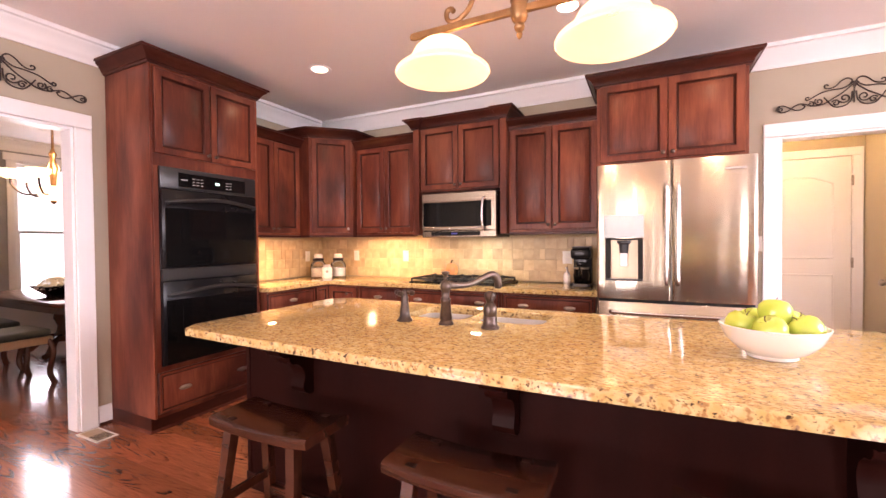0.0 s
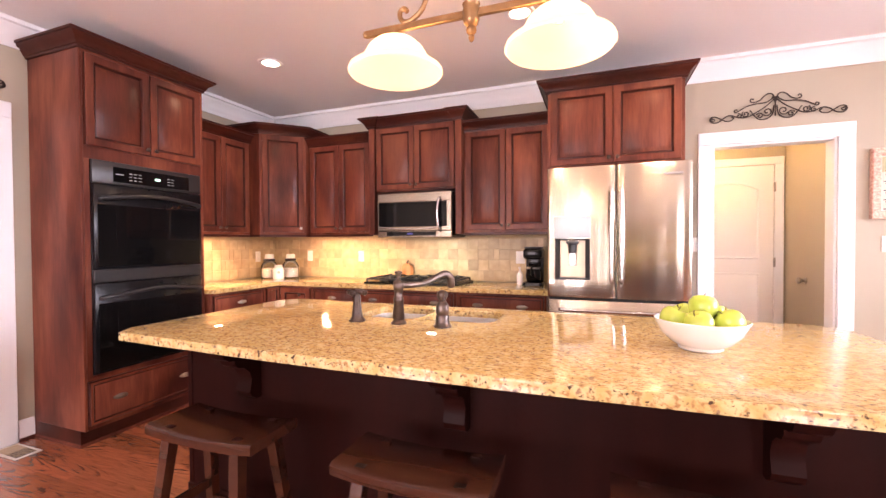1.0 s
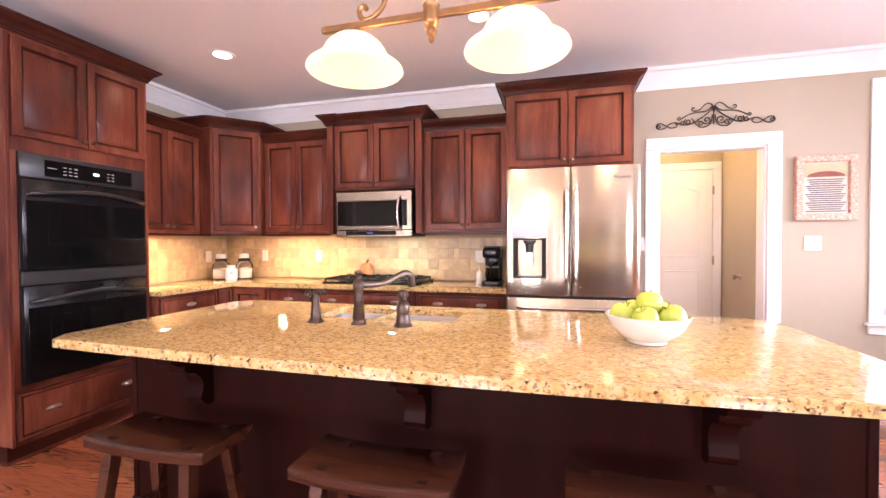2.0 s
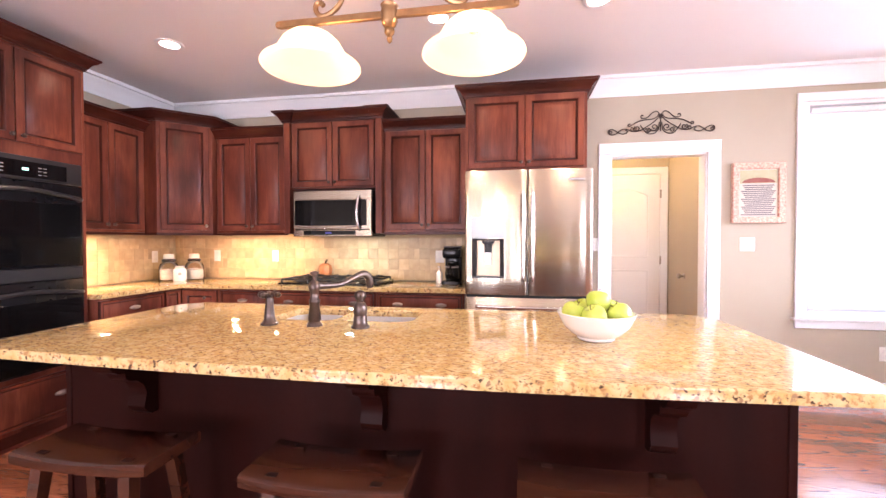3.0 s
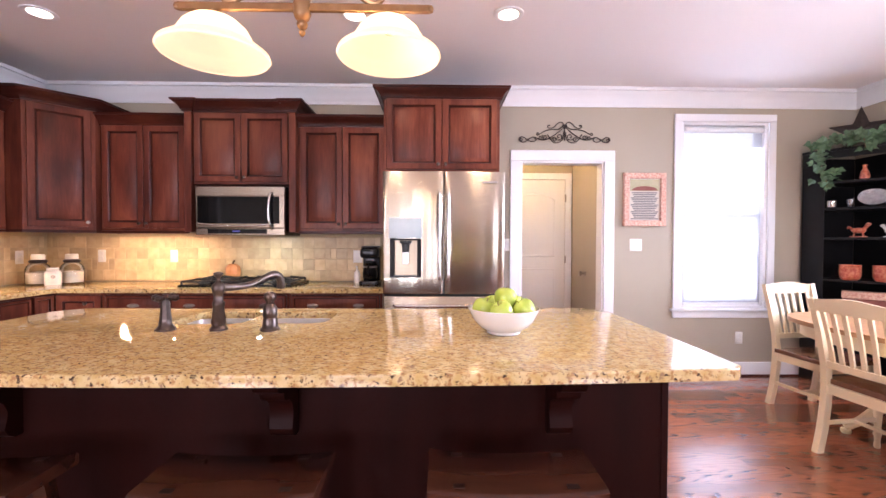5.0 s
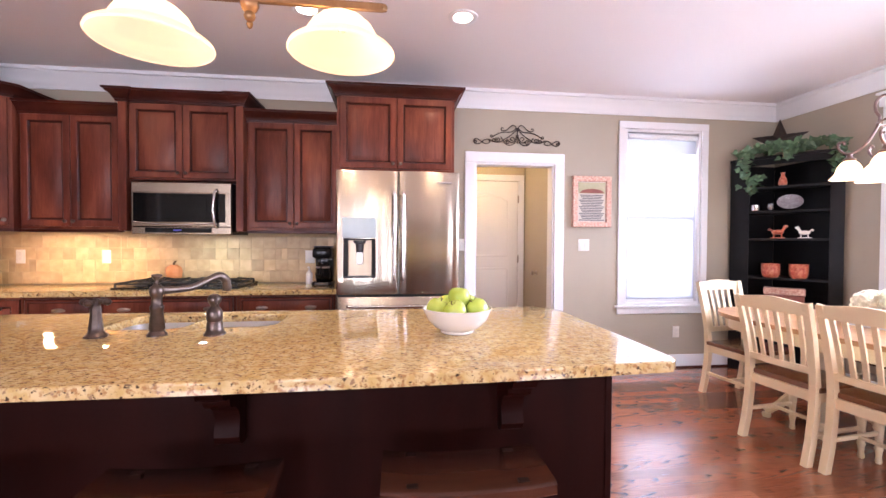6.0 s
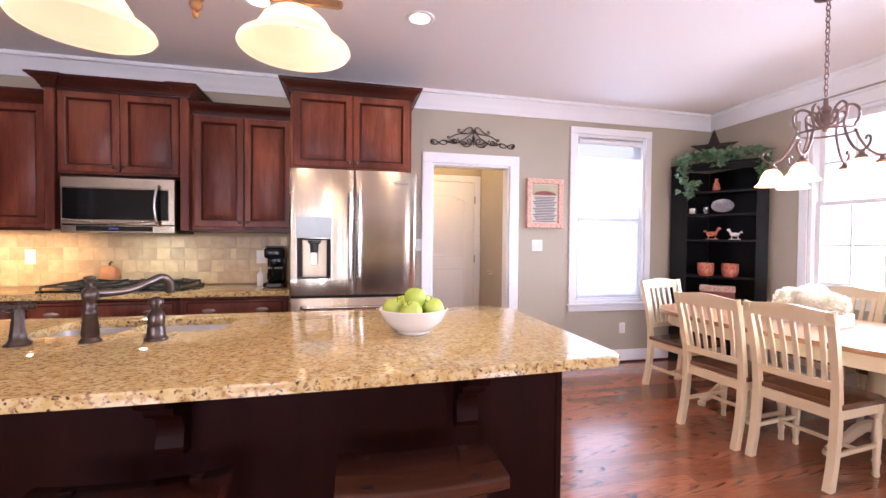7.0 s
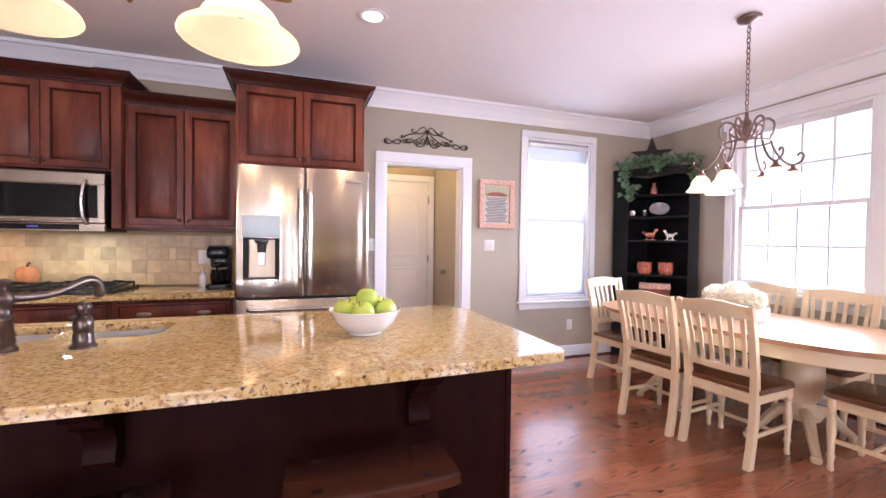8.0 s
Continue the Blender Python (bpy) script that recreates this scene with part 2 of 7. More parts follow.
def lit_shade(name, color, power):
    """Frosted glass lamp shade, glowing from the bulb inside it."""
    m = bpy.data.materials.new(name)
    m.use_nodes = True
    n, l = m.node_tree.nodes, m.node_tree.links
    n.remove(n["Principled BSDF"])
    tl, em, ad = n.new("ShaderNodeBsdfTranslucent"), n.new("ShaderNodeEmission"), n.new("ShaderNodeAddShader")
    tl.inputs[0].default_value = (0.93, 0.80, 0.61, 1)
    em.inputs[0].default_value, em.inputs[1].default_value = (*color, 1), power
    l.new(tl.outputs[0], ad.inputs[0])
    l.new(em.outputs[0], ad.inputs[1])
    l.new(ad.outputs[0], n["Material Output"].inputs[0])
    return m


M_WALL = mat("tan_wall_paint", (0.405, 0.350, 0.262), 0.6, second=(0.43, 0.375, 0.285), scale=(1.5, 1.5, 1.5), bump=0.05, bump_scale=180)
M_WALL_GREY = mat("grey_wall_paint", (0.28, 0.28, 0.28), 0.6, second=(0.31, 0.31, 0.31), scale=(1.5, 1.5, 1.5), bump=0.05, bump_scale=180)
M_CEIL = mat("ceiling_paint", (0.83, 0.79, 0.775), 0.75, second=(0.85, 0.81, 0.795), scale=(1, 1, 1), bump=0.04, bump_scale=150)
M_TRIM = mat("white_trim_paint", (0.82, 0.82, 0.82), 0.32, second=(0.79, 0.79, 0.79), scale=(3, 3, 3), bump=0.02, bump_scale=60)
M_DOOR = mat("white_door_paint", (0.80, 0.79, 0.76), 0.34, second=(0.77, 0.76, 0.73), scale=(3, 3, 3), bump=0.02, bump_scale=60)
M_CHERRY = cherry("cherry_cabinet_wood", (0.052, 0.0128, 0.0090), (0.120, 0.0315, 0.0190), (0.220, 0.068, 0.038), 0.36)
# Darker cherry for mouldings, toe kicks, door edges and panel grooves.
M_CHERRY_DARK = cherry("cherry_moulding_wood", (0.032, 0.0072, 0.0050), (0.048, 0.0110, 0.0070), (0.066, 0.0155, 0.0095), 0.3, (1.0, 1.0, 1.0))
# Base lowered to near-black to offset strong south window light on the front.
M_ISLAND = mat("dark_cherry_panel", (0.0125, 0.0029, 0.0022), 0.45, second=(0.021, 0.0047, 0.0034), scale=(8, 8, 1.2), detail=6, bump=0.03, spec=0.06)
M_STOOL = mat("walnut_stool_wood", (0.036, 0.0110, 0.0060), 0.24, second=(0.072, 0.0225, 0.0115), scale=(2, 16, 16), detail=6, bump=0.04, coat=0.25, spec=0.4, vary=0.1)
M_STOOL_DARK = mat("stool_end_grain", (0.022, 0.009, 0.006), 0.5, second=(0.03, 0.013, 0.008), scale=(60, 60, 60), spec=0.1)
M_GRANITE = granite()
M_TILE = mat("travertine_tile", (0.40, 0.265, 0.125), 0.42, second=(0.58, 0.43, 0.235), scale=(12, 12, 12), amount=0.5, detail=7, bump=0.15, vary=0.18)
M_GROUT = mat("tile_grout", (0.50, 0.37, 0.20), 0.85, second=(0.45, 0.33, 0.18), scale=(40, 40, 40), bump=0.1)
M_STEEL = mat("brushed_steel", (0.60, 0.575, 0.55), 0.24, 1.0, second=(0.66, 0.635, 0.61), scale=(14, 14, 0.5), amount=0.6, bump=0.05, detail=2.0)
M_STEEL_DOOR = mat("brushed_steel_door", (0.55, 0.50, 0.40), 0.25, 1.0, second=(0.63, 0.58, 0.48), scale=(7, 7, 0.12), amount=0.6, bump=0.7, detail=1.5)
M_STEEL_DOOR.node_tree.nodes["Principled BSDF"].inputs["Anisotropic"].default_value = 0.9
for nd in M_STEEL_DOOR.node_tree.nodes:
    if nd.type == "BUMP":
        nd.inputs["Distance"].default_value = 0.011
tg = M_STEEL_DOOR.node_tree.nodes.new("ShaderNodeTangent")
tg.direction_type, tg.uv_map = "UV_MAP", "grain"
M_STEEL_DOOR.node_tree.links.new(tg.outputs[0], M_STEEL_DOOR.node_tree.nodes["Principled BSDF"].inputs["Tangent"])
M_STEEL_DARK = mat("warm_brushed_steel", (0.33, 0.275, 0.215), 0.22, 1.0, second=(0.40, 0.34, 0.27), scale=(0.5, 14, 14), amount=0.6, bump=0.04, detail=2.0)
M_SATIN = mat("satin_steel", (0.66, 0.64, 0.61), 0.42, 1.0, second=(0.70, 0.68, 0.65), scale=(30, 30, 30), rough_var=0.06)
M_NICHE = mat("dispenser_steel", (0.34, 0.28, 0.20), 0.35, 0.7, second=(0.40, 0.33, 0.24), scale=(20, 20, 2))
M_STEEL_SIDE = mat("grey_steel_side", (0.42, 0.41, 0.40), 0.4, 0.6, second=(0.46, 0.45, 0.44), scale=(30, 30, 30))
M_SILVER = mat("silver_plastic", (0.44, 0.54, 0.58), 0.35, 0.0, second=(0.48, 0.58, 0.62), scale=(20, 20, 20))
M_BLACK = mat("black_enamel", (0.006, 0.006, 0.007), 0.18, second=(0.009, 0.009, 0.010), scale=(30, 30, 30), coat=0.03, spec=0.2)
M_BLACKGLASS = mat("black_oven_glass", (0.004, 0.004, 0.0045), 0.05, second=(0.006, 0.0055, 0.0055), scale=(4, 4, 4), spec=0.22)
M_CHARCOAL = mat("charcoal_enamel", (0.018, 0.018, 0.020), 0.3, second=(0.024, 0.024, 0.025), scale=(30, 30, 30))
M_IRON = mat("wrought_iron", (0.035, 0.026, 0.022), 0.45, 0.6, second=(0.06, 0.042, 0.033), scale=(40, 40, 40), bump=0.15)
M_CASTIRON = mat("cast_iron_grate", (0.018, 0.018, 0.018), 0.55, 0.2, second=(0.03, 0.03, 0.03), scale=(60, 60, 60), bump=0.2)
M_BRONZE = mat("oil_rubbed_bronze", (0.075, 0.055, 0.048), 0.3, 0.85, second=(0.13, 0.10, 0.085), scale=(35, 35, 35), rough_var=0.08)
M_AGED = mat("aged_copper_iron", (0.16, 0.115, 0.10), 0.4, 0.7, second=(0.30, 0.19, 0.15), scale=(12, 12, 12), rough_var=0.08)
M_PEWTER = mat("antique_pewter", (0.30, 0.27, 0.24), 0.28, 0.95, second=(0.46, 0.42, 0.38), scale=(60, 60, 60))
M_BRASS = mat("antique_brass", (0.42, 0.26, 0.13), 0.34, 0.85, second=(0.30, 0.17, 0.08), scale=(20, 20, 20), rough_var=0.08)
M_PORCELAIN = mat("white_porcelain", (0.80, 0.77, 0.72), 0.14, second=(0.78, 0.75, 0.70), scale=(8, 8, 8), coat=0.4)
M_PLASTIC = mat("ivory_plastic", (0.78, 0.75, 0.68), 0.35, second=(0.76, 0.73, 0.66), scale=(30, 30, 30))
M_APPLE = mat("green_apple_skin", (0.42, 0.56, 0.06), 0.25, second=(0.56, 0.64, 0.13), scale=(18, 18, 18), amount=0.5, vary=0.1, coat=0.2)
M_STEM = mat("apple_stem", (0.10, 0.06, 0.02), 0.7, second=(0.14, 0.08, 0.03), scale=(60, 60, 60))
M_CREAM = mat("cream_painted_wood", (0.77, 0.61, 0.37), 0.36, second=(0.81, 0.67, 0.44), scale=(6, 6, 6), bump=0.04, bump_scale=80, coat=0.15)
M_HONEY = mat("honey_oak_top", (0.33, 0.16, 0.07), 0.32, second=(0.46, 0.25, 0.115), scale=(22, 1.6, 22), detail=6, bump=0.03, coat=0.0, spec=0.35)
M_SEAT = mat("brown_oak_seat", (0.13, 0.055, 0.027), 0.22, second=(0.19, 0.085, 0.04), scale=(18, 1.8, 18), detail=6, bump=0.03, coat=0.4)
M_BLACKWOOD = mat("black_painted_wood", (0.006, 0.0055, 0.006), 0.45, second=(0.010, 0.0095, 0.0095), scale=(5, 5, 5), bump=0.04, bump_scale=90, spec=0.2)
M_LEAF = mat("ivy_leaf", (0.05, 0.115, 0.045), 0.5, second=(0.12, 0.20, 0.10), scale=(30, 30, 30), amount=0.5, vary=0.3, island=True)
M_RED = mat("red_glazed_pottery", (0.36, 0.055, 0.03), 0.3, second=(0.55, 0.20, 0.11), scale=(45, 45, 45), amount=0.25, coat=0.3)
M_ORANGE = mat("orange_pumpkin_glaze", (0.60, 0.21, 0.065), 0.35, second=(0.68, 0.30, 0.12), scale=(20, 20, 20), coat=0.2)
M_PEWTER_DISH = mat("old_silver", (0.20, 0.20, 0.21), 0.25, 0.95, second=(0.36, 0.36, 0.37), scale=(40, 40, 40))
M_CREAM_PETAL = mat("cream_petals", (0.88, 0.85, 0.79), 0.7, second=(0.84, 0.79, 0.70), scale=(25, 25, 25), vary=0.08, island=True)
M_GLASSJAR = pane_glass()
M_FLOUR = mat("flour", (0.80, 0.74, 0.64), 0.9, second=(0.74, 0.66, 0.55), scale=(40, 40, 40), bump=0.1)
M_FRAME = mat("mottled_rose_frame", (0.56, 0.25, 0.19), 0.5, second=(0.74, 0.52, 0.38), scale=(55, 55, 55), amount=0.3, bump=0.2)
M_PAPER = mat("printed_paper", (0.66, 0.58, 0.48), 0.7, second=(0.60, 0.54, 0.46), scale=(9, 9, 9))
M_PAPER_ARCH = mat("olive_print", (0.40, 0.38, 0.22), 0.7, second=(0.50, 0.46, 0.30), scale=(20, 20, 20))
M_PAPER_RED = mat("maroon_print", (0.22, 0.06, 0.045), 0.7, second=(0.30, 0.10, 0.07), scale=(20, 20, 20))
M_INK = mat("ink_bars", (0.12, 0.11, 0.12), 0.7, second=(0.16, 0.15, 0.16), scale=(60, 60, 60))
M_WHITE_INK = mat("pale_print", (0.6, 0.62, 0.62), 0.5)
M_CLOCK = mat("oven_clock_digits", (0.2, 0.5, 0.45), 0.4, emit=(0.45, 1.0, 0.8), emit_power=1.5)
M_BLUELED = mat("blue_display", (0.05, 0.06, 0.3), 0.4, emit=(0.2, 0.2, 1.0), emit_power=0.12)
M_GLASS = pane_glass()
M_SHEER = sheer("sheer_shade_cloth", (0.74, 0.77, 0.82), 0.5)
M_PETAL = sheer("white_petals", (0.92, 0.88, 0.76), 0.0)
M_SHADE = lit_shade("alabaster_glass_shade", (1.0, 0.80, 0.53), 0.30)
M_SHADE2 = lit_shade("frosted_glass_shade", (1.0, 0.82, 0.60), 0.8)
M_CANLENS = mat("downlight_lens", (0.9, 0.85, 0.75), 0.5, emit=(1.0, 0.86, 0.66), emit_power=5.0)
M_OAK = oak("red_oak_floor", (0.41, 0.138, 0.064), (0.125, 0.034, 0.018), vary=0.22, rough=0.2)
M_SUBFLOOR = mat("floor_joint_dark", (0.03, 0.012, 0.008), 0.8, second=(0.04, 0.016, 0.01), scale=(10, 10, 10))
M_DARKTABLE = mat("mahogany_table", (0.065, 0.023, 0.015), 0.24, second=(0.10, 0.036, 0.021), scale=(3, 20, 20), coat=0.2)
M_GREEN_SEAT = mat("dark_green_seat_cloth", (0.03, 0.04, 0.036), 0.6, second=(0.05, 0.06, 0.05), scale=(60, 60, 60), bump=0.2)
M_TANCLOTH = mat("tan_upholstery", (0.42, 0.29, 0.17), 0.7, second=(0.48, 0.34, 0.21), scale=(60, 60, 60), bump=0.2)
M_GRASS = mat("lawn", (0.20, 0.24, 0.12), 0.9, second=(0.28, 0.30, 0.18), scale=(2, 2, 2), bump=0.3)
M_DECK = mat("weathered_deck", (0.45, 0.43, 0.41), 0.7, second=(0.52, 0.50, 0.48), scale=(3, 20, 20))
M_VENT = mat("tan_painted_vent", (0.50, 0.39, 0.25), 0.4, 0.1, second=(0.56, 0.44, 0.30), scale=(30, 30, 30))
M_DARKGAP = mat("dark_recess", (0.01, 0.01, 0.01), 0.8, second=(0.014, 0.014, 0.014), scale=(20, 20, 20))


def glow(name, color, power):
    """The white overcast sky behind the windows."""
    m = bpy.data.materials.new(name)
    m.use_nodes = True
    n, l = m.node_tree.nodes, m.node_tree.links
    n.remove(n["Principled BSDF"])
    em = n.new("ShaderNodeEmission")
    em.inputs[0].default_value, em.inputs[1].default_value = (*color, 1), power
    l.new(em.outputs[0], n["Material Output"].inputs[0])
    return m


M_BACKDROP = glow("overcast_backdrop", (0.86, 0.93, 1.0), 1.45)

# ---------------------------------------------------------------- building helpers
def mesh_of(name, bm, material):
    me = bpy.data.meshes.new(name)
    bmesh.ops.recalc_face_normals(bm, faces=bm.faces)
    bm.to_mesh(me)
    bm.free()
    if material:
        me.materials.append(material)
    return me


def smooth(me, angle=40):
    me.polygons.foreach_set("use_smooth", [True] * len(me.polygons))
    me.set_sharp_from_angle(angle=radians(angle))
    return me


def part(name, bm, material, parent=None, label="", soft=True):
    me = mesh_of(name, bm, material)
    if soft:
        smooth(me)
    ob = new(name, me)
    if parent:
        ob.parent = parent
    return tagged(ob, label)


def thing(name, label, category, group="", m=None, kind=""):
    ob = new(name)
    ob.empty_display_size = 0.1
    if m is not None:
        ob.matrix_basis = m
    return tagged(ob, label, category, group, kind)


def setting(name, bm, material, label="", category="", soft=False):
    ob = part(name, bm, material, None, label, soft)
    return tagged(ob, label, category or name.split("_")[0], kind="structure")


def box(x0, x1, y0, y1, z0, z1, bev=0.0, bm=None, seg=1):
    bm = bm or bmesh.new()
    xs, ys, zs = sorted((x0, x1)), sorted((y0, y1)), sorted((z0, z1))
    v = [bm.verts.new((x, y, z)) for x in xs for y in ys for z in zs]
    faces = [bm.faces.new([v[i] for i in q]) for q in ((0, 1, 3, 2), (4, 6, 7, 5), (0, 4, 5, 1), (2, 3, 7, 6), (0, 2, 6, 4), (1, 5, 7, 3))]
    if bev:
        es = {e for f in faces for e in f.edges}
        bmesh.ops.bevel(bm, geom=list(es), offset=bev, segments=seg, affect="EDGES", profile=0.5)
    return bm


def move(bm, m):
    bmesh.ops.transform(bm, matrix=m, verts=bm.verts)
    return bm


def merge(a, b):
    """b's geometry added to a."""
    tmp = bpy.data.meshes.new("tmp")
    b.to_mesh(tmp)
    b.free()
    a.from_mesh(tmp)
    bpy.data.meshes.remove(tmp)
    return a


def lathe(prof, n=24, bm=None, cap=True):
    """prof: (radius, z) from bottom to top."""
    bm = bm or bmesh.new()
    rings = []
    for r, z in prof:
        if r < 1e-5:
            rings.append([bm.verts.new((0, 0, z))])
        else:
            rings.append([bm.verts.new((r * math.cos(2 * math.pi * i / n), r * math.sin(2 * math.pi * i / n), z)) for i in range(n)])
    for a, b in zip(rings, rings[1:]):
        for i in range(n):
            j = (i + 1) % n
            q = [a[i % len(a)], a[j % len(a)], b[j % len(b)], b[i % len(b)]]
            q = list(dict.fromkeys(q))
            if len(q) > 2:
                bm.faces.new(q)
    if cap:
        for r in (rings[0], rings[-1]):
            if len(r) > 2:
                bm.faces.new(r)
    return bm


def tube(pts, r, n=8, bm=None, taper=None):
    """A round bar along the points."""
    bm = bm or bmesh.new()
    pts = [Vector(p) for p in pts]
    rings, up = [], None
    for i, p in enumerate(pts):
        d = (pts[min(i + 1, len(pts) - 1)] - pts[max(i - 1, 0)]).normalized()
        if up is None:
            up = d.orthogonal().normalized()
        up = (up - d * up.dot(d)).normalized()
        side = d.cross(up)
        rr = r * (taper[i] if taper else 1)
        rings.append([bm.verts.new(p + rr * (math.cos(2 * math.pi * k / n) * up + math.sin(2 * math.pi * k / n) * side)) for k in range(n)])
    for a, b in zip(rings, rings[1:]):
        for k in range(n):
            bm.faces.new((a[k], a[(k + 1) % n], b[(k + 1) % n], b[k]))
    bm.faces.new(rings[0])
    bm.faces.new(rings[-1])
    return bm


def smooth_path(pts, k=5):
    """A Catmull-Rom curve through the points."""
    p = [Vector(q) for q in pts]
    p = [2 * p[0] - p[1]] + p + [2 * p[-1] - p[-2]]
    out = []
    for i in range(1, len(p) - 2):
        for s in range(k):
            t = s / k
            out.append(0.5 * (2 * p[i] + (p[i + 1] - p[i - 1]) * t + (2 * p[i - 1] - 5 * p[i] + 4 * p[i + 1] - p[i + 2]) * t * t
                              + (3 * p[i] - p[i - 1] - 3 * p[i + 1] + p[i + 2]) * t ** 3))
    out.append(p[-2])
    return out


def spiral(cx, cz, r0, r1, a0, a1, n=16):
    """Points of a scroll in the x-z plane."""
    return [(cx + (r0 + (r1 - r0) * i / n) * math.cos(a0 + (a1 - a0) * i / n), 0, cz + (r0 + (r1 - r0) * i / n) * math.sin(a0 + (a1 - a0) * i / n)) for i in range(n + 1)]


def plate(poly, y0, y1):
    """A flat shape in the x-z plane between two depths."""
    bm = bmesh.new()
    a = [bm.verts.new((x, y0, z)) for x, z in poly]
    b = [bm.verts.new((x, y1, z)) for x, z in poly]
    bm.faces.new(a)
    bm.faces.new(b)
    for i in range(len(poly)):
        j = (i + 1) % len(poly)
        bm.faces.new((a[i], a[j], b[j], b[i]))
    return bm


def sweep(path, prof, closed=False, side=1, bm=None):
    """A moulding: prof (out, z) carried along the plan path, mitred; out is to the right of the path for side 1."""
    bm = bm or bmesh.new()
    n = len(path)
    rings = []
    for i in range(n):
        p = Vector(path[i])
        a = Vector(path[i - 1]) if (closed or i) else None
        b = Vector(path[(i + 1) % n]) if (closed or i < n - 1) else None
        ns = []
        for q, w in ((a, p), (p, b)):
            if q is not None and w is not None:
                d = (w - q).normalized()
                ns.append(Vector((d.y, -d.x)) * side)
        o = ns[0] if len(ns) == 1 else (ns[0] + ns[1]) / (1 + ns[0].dot(ns[1]))
        rings.append([bm.verts.new((p.x + o.x * u, p.y + o.y * u, z)) for u, z in prof])
    pairs = list(zip(rings, rings[1:])) + ([(rings[-1], rings[0])] if closed else [])
    for a, b in pairs:
        for k in range(len(prof)):
            j = (k + 1) % len(prof)
            bm.faces.new((a[k], a[j], b[j], b[k]))
    if not closed:
        bm.faces.new(rings[0])
        bm.faces.new(rings[-1])
    return bm


def prism(poly, z0, z1, bm=None, bev=0.0, seg=2):
    bm = bm or bmesh.new()
    a = [bm.verts.new((x, y, z0)) for x, y in poly]
    b = [bm.verts.new((x, y, z1)) for x, y in poly]
    n = len(poly)
    bm.faces.new(a)
    top = bm.faces.new(b)
    for i in range(n):
        bm.faces.new((a[i], a[(i + 1) % n], b[(i + 1) % n], b[i]))
    if bev:
        bmesh.ops.bevel(bm, geom=list(top.edges), offset=bev, segments=seg, affect="EDGES", profile=0.6)
    return bm


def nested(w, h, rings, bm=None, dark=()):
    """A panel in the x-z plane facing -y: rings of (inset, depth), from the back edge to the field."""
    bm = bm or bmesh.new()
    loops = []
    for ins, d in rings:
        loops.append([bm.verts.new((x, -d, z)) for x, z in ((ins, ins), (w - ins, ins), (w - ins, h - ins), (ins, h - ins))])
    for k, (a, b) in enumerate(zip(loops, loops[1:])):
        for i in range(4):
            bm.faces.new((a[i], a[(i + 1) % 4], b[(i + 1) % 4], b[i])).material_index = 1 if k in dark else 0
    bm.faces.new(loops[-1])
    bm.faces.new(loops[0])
    return bm


RAISED = [(0, 0), (0, 0.016), (0.005, 0.021), (0.047, 0.021), (0.051, 0.0170), (0.057, 0.005), (0.062, 0.005), (0.066, 0.008), (0.098, 0.0200), (0.101, 0.0212)]
# Rings at the door edge and panel groove that take the darker cherry.
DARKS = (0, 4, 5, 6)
DRAWER = [(0, 0), (0, 0.014), (0.006, 0.020), (0.020, 0.021), (0.024, 0.016), (0.030, 0.016), (0.036, 0.020)]


def pull(parent, x, z, y=-0.021):
    """A cup-like oval bin pull on a drawer."""
    bm = lathe([(0.0, 0.0), (0.012, 0.004), (0.016, 0.012), (0.011, 0.02), (0.0, 0.023)], 12)
    move(bm, pose(x, y, z, 90) @ Matrix.Diagonal((2.7, 1.0, 1.0, 1)))
    merge(bm, move(lathe([(0.02, -0.002), (0.02, 0.003)], 12), pose(x, y, z, 90) @ Matrix.Diagonal((2.3, 0.8, 1.0, 1))))
    return part("handle", bm, M_PEWTER, parent, "antique pewter oval pull")


def knob(parent, x, z, y=-0.021):
    bm = lathe([(0.006, 0.0), (0.006, 0.010), (0.013, 0.016), (0.015, 0.022), (0.010, 0.028), (0.0, 0.03)], 12)
    return part("knob", move(bm, pose(x, y, z, 90)), M_BRONZE, parent, "dark bronze knob")


def leaf_door(parent, x0, x1, z0, z1, y, knob_side=0, name="door"):
    """A raised-panel cabinet door; knob_side 1: knob at its right foot, -1: left foot, 0: none."""
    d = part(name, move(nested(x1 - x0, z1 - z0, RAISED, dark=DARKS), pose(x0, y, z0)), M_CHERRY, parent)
    d.data.materials.append(M_CHERRY_DARK)
    if knob_side:
        kx = (x1 - 0.028) if knob_side > 0 else (x0 + 0.028)
        knob(d, kx, z0 + 0.04, y - 0.021)
    return d


def drawer_front(parent, x0, x1, z0, z1, y, pulls):
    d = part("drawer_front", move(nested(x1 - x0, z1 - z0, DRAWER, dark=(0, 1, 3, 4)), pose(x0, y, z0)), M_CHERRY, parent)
    d.data.materials.append(M_CHERRY_DARK)
    for px in pulls:
        pull(d, px, (z0 + z1) / 2, y - 0.02)
    return d


CABCROWN = [(0.0, 0.0), (0.012, 0.0), (0.014, 0.014), (0.022, 0.018), (0.026, 0.032), (0.040, 0.052), (0.060, 0.066), (0.064, 0.078), (0.076, 0.080), (0.076, 0.094), (0.0, 0.094)]


def cabinet_crown(parent, path, z, scale=1.0):
    return part("crown_moulding", sweep(path, [(u * scale, z + w * scale) for u, w in CABCROWN]), M_CHERRY_DARK, parent, "dark cherry stepped crown moulding")

# ---------------------------------------------------------------- the rooms
WX, EX, NY, SY, CEIL = -2.92, 4.78, 4.0, -4.0, 2.75
T = 0.12


